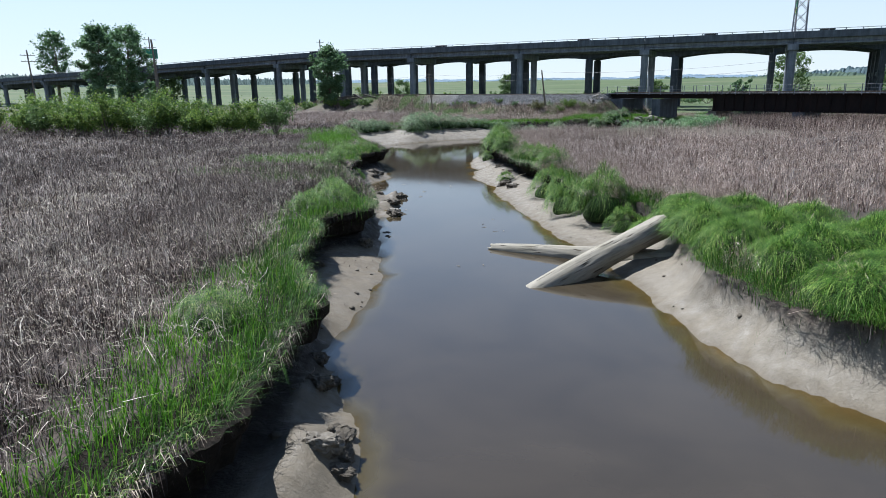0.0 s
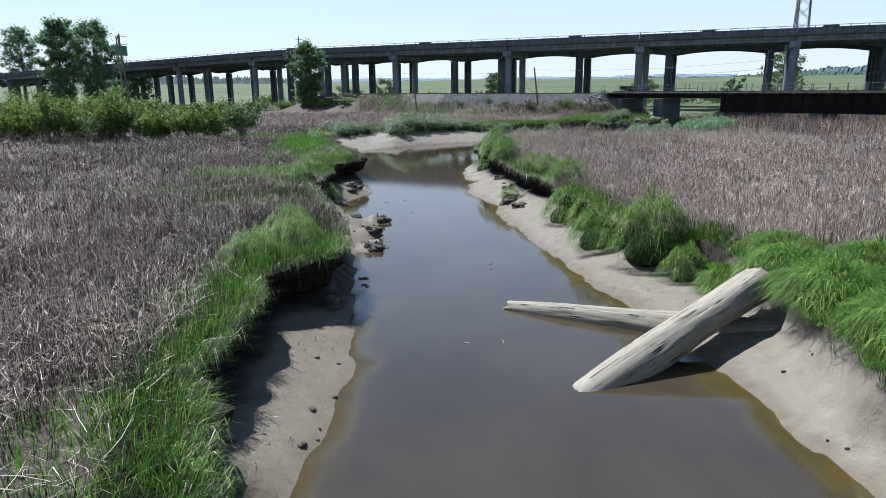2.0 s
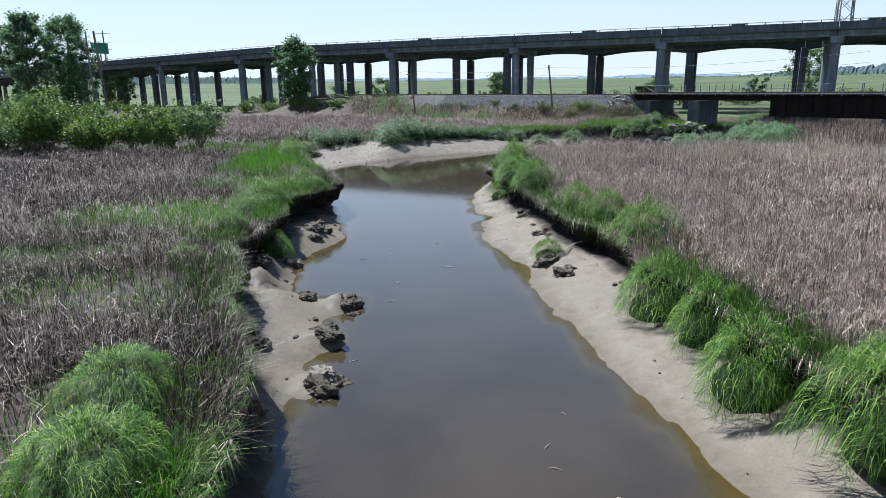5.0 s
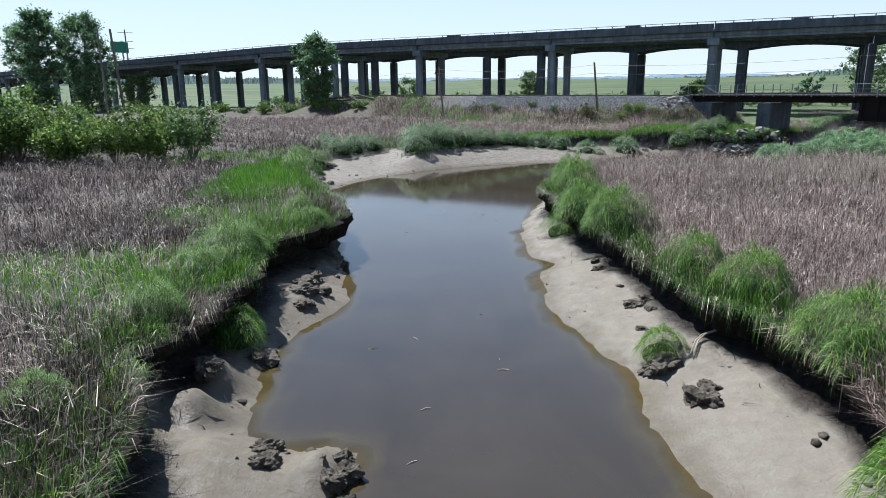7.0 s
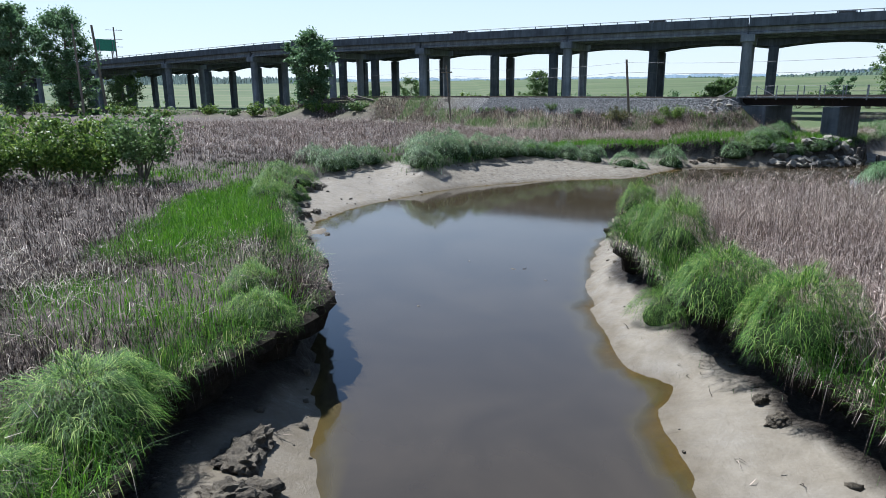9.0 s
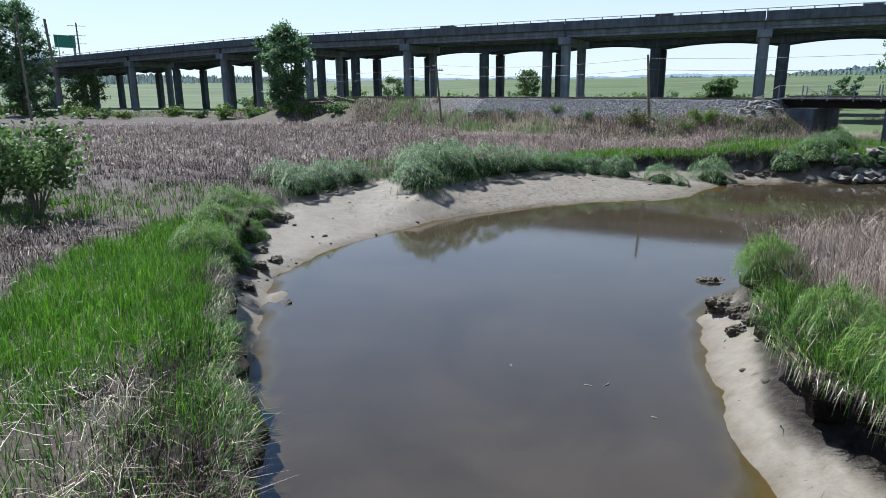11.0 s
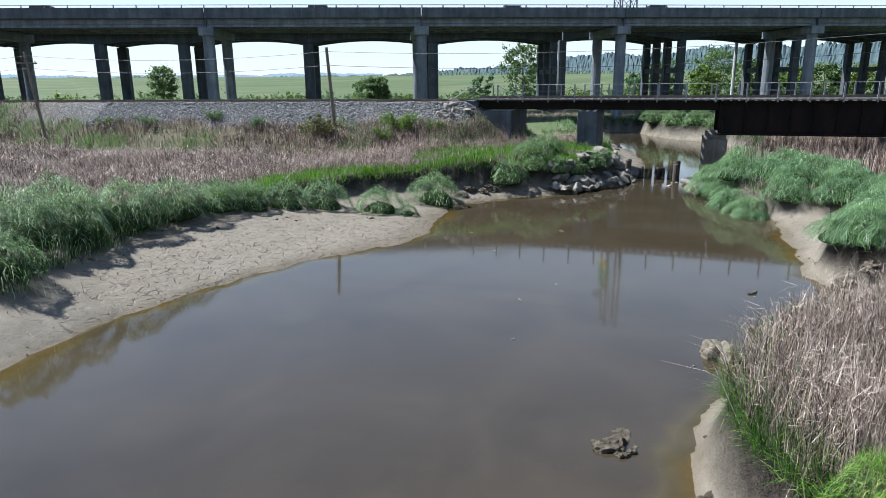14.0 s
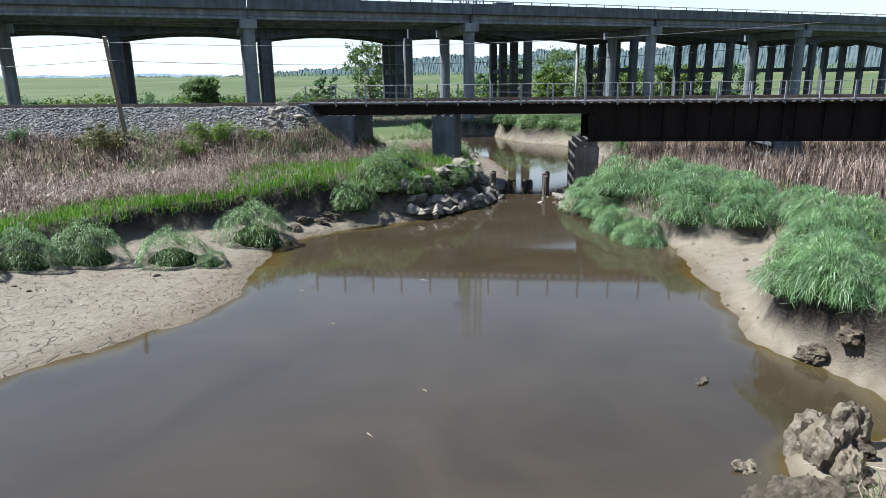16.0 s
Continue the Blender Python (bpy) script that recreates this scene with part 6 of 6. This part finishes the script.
def plant_all():
    tree("tree", -27.3, 163.5, 13.2, 11.5, LEAF, 1, "leafy green broadleaf tree at the foot of the railway bank", leaves=21000, leaf=0.45, bare=0.03, cone=0.7)
    tree("tree", -86.5, 170, 22.0, 11.5, LEAF, 2, "tall green cottonwood with an open crown beside the viaduct", leaves=27000, leaf=0.5, bare=0.06, cone=0.35)
    tree("tree", -91.3, 197.6, 23.5, 16, LEAF, 3, "tall green cottonwood with an open crown beside the viaduct", leaves=27000, leaf=0.5, bare=0.06, cone=0.35)
    tree("tree", -165, 290, 31, 18, LEAF, 4, "tall distant tree behind the viaduct's far end", leaves=9000, leaf=0.7, bare=0.25, cone=0.35)
    r = random.Random(11)
    band = [(-20.0, 79.5, 3.7, 4.0), (-25.3, 78, 4.0, 4.8), (-28.4, 76.2, 3.6, 4.4), (-31.5, 77.5, 4.4, 5.2), (-35, 77, 4.4, 5.2), (-38.5, 78.2, 4.5, 5.4), (-42, 79.2, 4.3, 5.2), (-45.6, 80, 4.2, 5.2),
            (-49.5, 81.5, 4.0, 5.2), (-53.5, 83, 3.8, 5), (-30, 81.5, 4.4, 5), (-36, 83, 4.6, 5.2), (-42, 85, 4.6, 5.2), (-48, 87, 4.3, 5.2), (-54, 89, 4, 5.2), (-59, 88, 3.8, 5), (-63, 93, 3.6, 5.2), (-24, 82.5, 3.4, 4), (-22.8, 78.6, 3.6, 4.2), (-27, 77.6, 3.4, 4.4), (-30, 78.4, 3.8, 4.6), (-33.4, 79.2, 4, 5), (-37, 79.6, 4.2, 5), (-40.4, 80.4, 4.2, 5), (-44, 82, 4.2, 5.2), (-47.6, 83.4, 4, 5)]
    for k, (x, y, h, w) in enumerate(band):
        shrub(x + r.uniform(-1, 1), y + r.uniform(-1, 1), h * r.uniform(0.95, 1.4), w * r.uniform(0.95, 1.35), SHRUB if k % 4 else WILLOW, 100 + k, "dense leafy green shrub growing on the marsh", 4600, 0.22)
    for k in range(24):
        s, o = 62 + k * 5.6 + r.uniform(-2, 2), -8.5 + r.uniform(-3.5, 2.0)
        p = rail_at(s, o, 0)
        shrub(p.x, p.y, r.uniform(1.8, 4.0), r.uniform(3.5, 6), SHRUB if k % 3 else WILLOW, 200 + k, "green shrub along the foot of the railway bank", 1100, 0.34, "railside shrubs")
    for k in range(26):
        x, y = r.uniform(-120, -48), r.uniform(100, 150)
        shrub(x, y, r.uniform(1.5, 2.8), r.uniform(4, 7), SHRUB, 240 + k, "low green thicket on the marsh", 560, 0.4, "low thickets")
    shrub(16.8, 115.0, 2.1, 3.6, BROOM, 300, "brownish green shrub on the ballast slope", 3600, 0.13, "railside shrubs")
    shrub(21.5, 110.2, 2.1, 3.2, SHRUB, 301, "feathery green broom shrub on the ballast slope", 4200, 0.11, "railside shrubs")
    shrub(20.0, 110.6, 1.4, 1.8, SHRUB, 302, "feathery yellow-green broom shrub on the ballast slope", 1500, 0.11, "railside shrubs")
    shrub(23.3, 108.3, 1.2, 2.0, SHRUB, 303, "small green shrub on the ballast slope", 1100, 0.11, "railside shrubs")
    shrub(13.3, 120.5, 1.3, 1.7, LEAF, 304, "small dark green shrub on the ballast slope", 900, 0.12, "railside shrubs")
    shrub(10.8, 124.8, 1.2, 1.8, WILLOW, 305, "small green shrub on the ballast slope", 900, 0.12, "railside shrubs")
    shrub(6.2, 129.2, 1.0, 3.4, WILLOW, 306, "yellow-green weeds on the ballast slope", 1200, 0.12, "railside shrubs")
    shrub(3.4, 132.4, 1.0, 3.0, WILLOW, 307, "yellow-green weeds on the ballast slope", 1000, 0.12, "railside shrubs")
    back = [("bush", 50.5, 173.5, 4.6, 6, WILLOW), ("willow", 66.6, 208.8, 6.5, 9, WILLOW), ("bush", 87.7, 196.9, 6.5, 7, LEAF), ("willow", 107, 205, 14.5, 15, WILLOW), ("willow", 157, 184.5, 12, 18, WILLOW), ("willow", 146, 192, 10, 14, LEAF),
            ("willow", 112, 164, 8, 9, WILLOW), ("willow", 121, 160, 8, 10, SHRUB), ("willow", 131, 156, 9.5, 10, WILLOW), ("willow", 139, 152, 8, 10, SHRUB), ("willow", 148, 149, 8.5, 10, WILLOW), ("willow", 157, 146, 8, 10, SHRUB),
            ("willow", 24, 238, 9, 9, WILLOW), ("bush", -15.4, 265, 8, 12, WILLOW), ("bush", -28, 258, 4, 12, SHRUB), ("willow", 119, 177, 7, 9, LEAF), ("willow", 150.5, 158.5, 8, 9, LEAF), ("bush", -92, 224, 9, 13, WILLOW), ("bush", 75, 232, 6, 9, WILLOW), ("willow", 160, 150, 8, 11, WILLOW), ("willow", 172, 140, 8, 12, LEAF)]
    for k, (n, x, y, h, w, mt) in enumerate(back):
        tree("tree", x, y, h, w, mt, 400 + k, "bushy green willow on the meadow behind the viaduct", leaves=int(2000 + 330 * h), leaf=0.5, bare=0.03, cone=0.3, group="meadow willows")
    for k in range(84):
        x = -60 + k * 2.9 + r.uniform(-2, 2)
        y = road_y(x) + 52 + r.uniform(-6, 10) + (0 if x < 60 else 8)
        shrub(x, y, r.uniform(2.6, 5.0), r.uniform(6, 10), r.choice((SHRUB, LEAF, WILLOW)), 500 + k, "low green hedge bush along the meadow", 800, 0.42, "meadow hedge bushes")


plant_all()


# ---- poles, wires, tower, signs ----
def pole(name, base, top, r, arms=(), label="leaning grey wooden utility pole beside the railway", group="utility poles"):
    e = tagged(empty(name, pose(*base)), label, "utility pole", group)
    b, t = Vector((0, 0, -0.3)), Vector(top) - Vector(base)
    bm = bmesh.new()
    tube(bm, [b, (b + t) / 2, t], [r, r * 0.88, r * 0.72], 9)
    part("pole_shaft", bm, POLE, e)
    for d, half in arms:
        bm = bmesh.new()
        c = t * (1 - d / t.length)
        box(bm, -half, half, -0.06, 0.06, -0.07, 0.07, 0.01, Matrix.Translation(c) @ pose(0, 0, 0, 0, 0, 35))
        arm = part("cross_arm", bm, POLE, e)
        for f in (-0.85, -0.4, 0.4, 0.85):
            bm = bmesh.new()
            q = c + pose(0, 0, 0, 0, 0, 35) @ Vector((half * f, 0, 0.07))
            tube(bm, [q, q + Vector((0, 0, 0.07)), q + Vector((0, 0, 0.14))], [0.025, 0.045, 0.03], 7)
            part("insulator", bm, GLASS_D, arm)
    return e


def wire(a, b, sag, r=0.013, label="thin overhead utility wire"):
    a, b = Vector(a), Vector(b)
    bm = bmesh.new()
    pts = [a + (b - a) * (i / 16) - Vector((0, 0, sag * 4 * (i / 16) * (1 - i / 16))) for i in range(17)]
    tube(bm, pts, [r] * 17, 4)
    tagged(link_mesh("overhead_wire", bm, WIRE), label, "wire", "overhead wires")


pole("utility_pole", (18.1, 115.4, 4.0), (17.05, 113.7, 9.7), 0.15)
pole("utility_pole", (-1.8, 134.0, 3.0), (-2.4, 133.0, 9.9), 0.14, ((0.9, 0.9),))
pole("utility_pole", (-68, 160, 1.8), (-68, 160, 18.5), 0.22)
pole("utility_pole", (-98.7, 162.4, 1.8), (-99.2, 162.4, 17.0), 0.2, ((1.2, 1.6), (2.6, 1.6)))
pole("utility_pole", (-81.5, 194, 1.8), (-82.6, 194, 21.5), 0.34)
pole("utility_pole", (-46.6, 262, 1.8), (-46.6, 262, 25.9), 0.28, ((1.0, 1.6),), "tall wooden pole rising behind the viaduct")
pole("utility_pole", (-117.5, 274, 1.8), (-117.5, 274, 28.5), 0.3, ((1.0, 2.6), (4.0, 2.4), (6.5, 2.4)), "tall wooden pole with three cross-arms behind the viaduct")
pole("utility_pole", (-122, 280, 1.8), (-122, 280, 25), 0.3, ((1.0, 2.2),), "tall wooden pole rising behind the viaduct")
for dz in (0.1, 1.1):
    wire((-2.2, 133.0, 9.7 - dz), (17.1, 113.8, 9.5 - dz), 0.5)
    wire((17.1, 113.8, 9.5 - dz), (42, 84, 9.8 - dz), 0.6)
    wire((-2.2, 133.0, 9.7 - dz), (-30, 170, 9.9 - dz), 0.7)


def lattice_mast(x, off, h, w):
    p, d, n = road_frame(x, off)
    e = tagged(empty("lattice_mast", pose(p.x, p.y, DECK + 0.005, 0, 0, math.degrees(math.atan2(d.y, d.x)))), "grey steel lattice mast standing on the viaduct's deck", "mast")
    c = [(-1, -1), (1, -1), (1, 1), (-1, 1)]
    k_max = 6
    def at(k, i):
        u = k / k_max
        q = w / 2 * (1 - 0.25 * u)
        return Vector((c[i][0] * q, c[i][1] * q, h * u))
    for i in range(4):
        bm = bmesh.new()
        tube(bm, [at(0, i), at(k_max, i)], [0.12, 0.09], 6)
        part("leg", bm, GALV, e)
        for k in range(k_max):
            bm = bmesh.new()
            tube(bm, [at(k, i), at(k + 1, (i + 1) % 4)], [0.045, 0.045], 4)
            tube(bm, [at(k + 1, i), at(k, (i + 1) % 4)], [0.045, 0.045], 4)
            part("brace", bm, GALV, e)
    bm = bmesh.new()
    box(bm, -2.4, -w / 2 + 0.2, -0.08, 0.08, h * 0.62, h * 0.62 + 0.16, 0.01)
    arm = part("cross_arm", bm, GALV, e)
    bm = bmesh.new()
    box(bm, -2.9, -1.6, -0.12, 0.12, h * 0.62 + 0.165, h * 0.62 + 0.55, 0.02)
    part("camera_box", bm, GALV, arm)


lattice_mast(71.2, 2.2, 15, 2.5)


def road_sign(x, off, z0, w, h, label):
    p, d, n = road_frame(x, off)
    s = tagged(empty("highway_sign", pose(p.x, p.y, 0)), label, "road sign", "highway signs")
    m = Matrix(((n.x, -d.x, 0, 0), (n.y, -d.y, 0, 0), (0, 0, 1, 0), (0, 0, 0, 1)))
    bm = bmesh.new()
    box(bm, -w / 2, w / 2, -0.05, 0.05, z0, z0 + h, 0.03, m)
    board = part("sign_board", bm, SIGN, s)
    bm = bmesh.new()
    box(bm, -w * 0.42, w * 0.42, 0.055, 0.07, z0 + 0.12, z0 + h * 0.26, 0, m)
    part("exit_panel", bm, SIGN_Y, board)
    for k, (a, b) in enumerate(((-0.4, 0.1), (-0.4, 0.3))):
        bm = bmesh.new()
        zz = z0 + h * (0.72 - 0.22 * k)
        box(bm, w * a, w * b, 0.055, 0.07, zz, zz + h * 0.1, 0, m)
        part("text_bar", bm, GALV, board)
    for u in (-0.35, 0.35):
        bm = bmesh.new()
        tube(bm, [m @ Vector((w * u, -0.15, DECK + grade(x))), m @ Vector((w * u, -0.15, z0 + h * 0.9))], [0.12, 0.1], 8)
        part("sign_post", bm, GALV, s)


road_sign(-104.5, 8, 18.3, 5.8, 3.2, "green highway sign with a yellow exit panel above the viaduct")
road_sign(70.4, 3, 20.7, 4.4, 4.3, "green highway sign with a yellow exit panel above the viaduct")


# ---- traffic on the deck ----
def car(x, off, paint, label):
    p, d, n = road_frame(x, off)
    c = tagged(empty("car", Matrix(((d.x, n.x, 0, p.x), (d.y, n.y, 0, p.y), (0, 0, 1, DECK + 0.005 + grade(x)), (0, 0, 0, 1)))), label, "car", "cars on the viaduct")
    bm = bmesh.new()
    box(bm, -2.25, 2.25, -0.9, 0.9, 0.3, 0.95, 0.12)
    part("body", bm, paint, c)
    bm = bmesh.new()
    box(bm, -1.6, 1.1, -0.78, 0.78, 0.9, 1.5, 0.16)
    cab = part("cabin", bm, paint, c)
    bm = bmesh.new()
    box(bm, -1.35, 0.85, -0.80, -0.785, 1.02, 1.38)
    part("side_window", bm, GLASS_D, cab, "dark side window")
    for wx in (-1.4, 1.4):
        for wy in (-0.85, 0.85):
            bm = bmesh.new()
            tube(bm, [(wx, wy - 0.1, 0.33), (wx, wy + 0.1, 0.33)], [0.33, 0.33], 14)
            wheel = part("wheel", bm, RUBBER, c)


def lorry(x, off):
    p, d, n = road_frame(x, off)
    t = tagged(empty("lorry", Matrix(((d.x, n.x, 0, p.x), (d.y, n.y, 0, p.y), (0, 0, 1, DECK + 0.005 + grade(x)), (0, 0, 0, 1)))), "white articulated lorry with a box trailer on the viaduct", "lorry")
    white = plain("white_truck_paint", (0.75, 0.77, 0.78), 0.35, 0, 0.08)
    bm = bmesh.new()
    box(bm, -16.2, -0.2, -1.28, 1.28, 1.15, 4.05, 0.06)
    part("trailer_box", bm, white, t)
    bm = bmesh.new()
    box(bm, 0.6, 3.0, -1.22, 1.22, 0.9, 3.7, 0.35)
    box(bm, 2.9, 4.9, -1.05, 1.05, 0.7, 2.2, 0.3)
    cab = part("tractor_cab", bm, white, t)
    bm = bmesh.new()
    box(bm, 1.9, 2.8, -1.24, -1.225, 2.1, 2.9)
    part("side_window", bm, GLASS_D, cab, "dark side window")
    for wx in (-14.6, -13.3, 0.2, 1.5, 4.1):
        for wy in (-1.1, 1.1):
            bm = bmesh.new()
            tube(bm, [(wx, wy - 0.16, 0.5), (wx, wy + 0.16, 0.5)], [0.5, 0.5], 16)
            part("wheel", bm, RUBBER, t)


for x, o, col, lab in ((-1.0, 3, (0.03, 0.03, 0.035), "dark car driving on the viaduct"), (32, 3, (0.06, 0.06, 0.07), "dark grey car driving on the viaduct"), (56.5, 3, (0.45, 0.46, 0.47), "silver car driving on the viaduct"),
                       (76, 3, (0.02, 0.05, 0.04), "dark green car driving on the viaduct"), (-37, 3, (0.05, 0.05, 0.06), "dark car driving on the viaduct"), (-150, 3, (0.04, 0.04, 0.05), "dark car driving on the viaduct")):
    car(x, o, plain("car_paint", col, 0.3, 0.2, 0.1), lab)
lorry(-114, 6.5)


# ---- odd timbers by the railway, shed ----
def timbers():
    r = random.Random(17)
    for k in range(9):
        s = 62 + k * 1.5
        a = rail_at(s, -4.6 + r.uniform(-0.8, 0.8), 0)
        b = rail_at(s + r.uniform(3, 6), -4.6 + r.uniform(-1, 1), 0)
        a.z, b.z = height_at(a.x, a.y) + 0.25, height_at(b.x, b.y) + 0.3 + r.uniform(0, 0.5)
        bm = bmesh.new()
        box(bm, 0, (b - a).length, -0.17, 0.17, -0.17, 0.17, 0.03)
        ob = link_mesh("bridge_timber", bm, TIMBER)
        ob.matrix_world = Matrix.Translation(a) @ (b - a).to_track_quat("X", "Z").to_matrix().to_4x4()
        tagged(ob, "discarded dark bridge timber beside the track", "timber", "discarded timbers")


timbers()


def flotsam():
    r = random.Random(31)
    for k in range(34):
        y = r.uniform(22, 92)
        x = float(path_x(np.array([y]))[0]) + r.uniform(-3.5, 3.5) + (4 if y > 72 else 0)
        if float(land(np.array([x]), np.array([y]))["dw"][0]) > -0.8:
            continue
        ln = r.uniform(0.08, 0.32)
        a = r.uniform(0, 6.28)
        bm = bmesh.new()
        tube(bm, [(0, 0, 0), (ln * 0.5, r.uniform(-0.04, 0.04), 0.012), (ln, r.uniform(-0.06, 0.06), 0.004)], [0.010, 0.009, 0.004], 5)
        ob = link_mesh("floating_twig", bm, STRAW)
        ob.matrix_world = pose(x, y, 0.006, 0, 0, math.degrees(a))
        tagged(ob, "pale dead reed stem floating on the creek", "twig", "floating twigs")


flotsam()


# ---- distance ----
def ridge(name, dist, az0, az1, peaks, jag, mat, label):
    """A far wooded skyline: a solid bank of ground whose crest and slopes are broken by tree tops."""
    n = 1100
    az = np.radians(np.linspace(az0, az1, n))
    hs = np.interp(np.degrees(az), [p[0] for p in peaks], [p[1] for p in peaks])
    hs = hs * (1 + 0.10 * wander(np.degrees(az), az * 0, 0.5, 4.0))
    bm = bmesh.new()
    rows = []
    for f, d in ((0.0, dist), (0.25, dist + 30), (0.45, dist + 60), (0.62, dist + 95), (0.8, dist + 130), (0.92, dist + 165), (1.0, dist + 190), (0.0, dist + 420)):
        tops = jag * (0.45 * np.abs(wander(np.degrees(az), az * 0, 1.7, 2.0 + 9 * f)) + 0.55 * rng.uniform(0, 1, n) ** 1.5) * (0.45 + 0.55 * f)
        rows.append([bm.verts.new((math.sin(a) * d, 60 + math.cos(a) * d, -2 + h * f + (g if f > 0 else 0))) for a, h, g in zip(az, hs, tops)])
    for a, b in zip(rows, rows[1:]):
        for k in range(n - 1):
            bm.faces.new((a[k], a[k + 1], b[k + 1], b[k]))
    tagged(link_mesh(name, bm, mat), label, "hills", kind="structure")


# Haze of distance is put into these base colours.
def haze_tinted_mat(name, a, b, scale):
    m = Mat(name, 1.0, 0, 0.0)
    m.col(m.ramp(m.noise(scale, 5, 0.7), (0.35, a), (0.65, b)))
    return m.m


ridge("backdrop", 1250, 20, 140, [(20, 4), (24, 14), (27, 26), (34, 38), (44, 60), (56, 72), (70, 78), (90, 84), (140, 80)], 9, haze_tinted_mat("haze_blue_woods", (0.05, 0.075, 0.083), (0.085, 0.115, 0.12), 0.035), "wooded hills on the horizon")
ridge("backdrop", 1900, -75, 26, [(-75, 52), (-45, 46), (-30, 48), (-12, 42), (5, 38), (26, 42)], 3, haze_tinted_mat("haze_blue_hills", (0.13, 0.18, 0.22), (0.17, 0.22, 0.26), 0.01), "low hazy hills on the horizon")
ridge("backdrop", 520, -62, -2, [(-62, 27), (-40, 26), (-25, 23), (-12, 19), (-2, 7)], 6, haze_tinted_mat("haze_grey_woods", (0.055, 0.08, 0.078), (0.10, 0.13, 0.12), 0.06), "line of trees behind the meadow")

ridge("backdrop", 740, -14, 75, [(-14, 16), (5, 19), (18, 18), (30, 22), (45, 21), (75, 26)], 4, haze_tinted_mat("meadow_edge_woods", (0.05, 0.075, 0.06), (0.09, 0.12, 0.085), 0.05), "hazy line of trees along the far edge of the meadow")
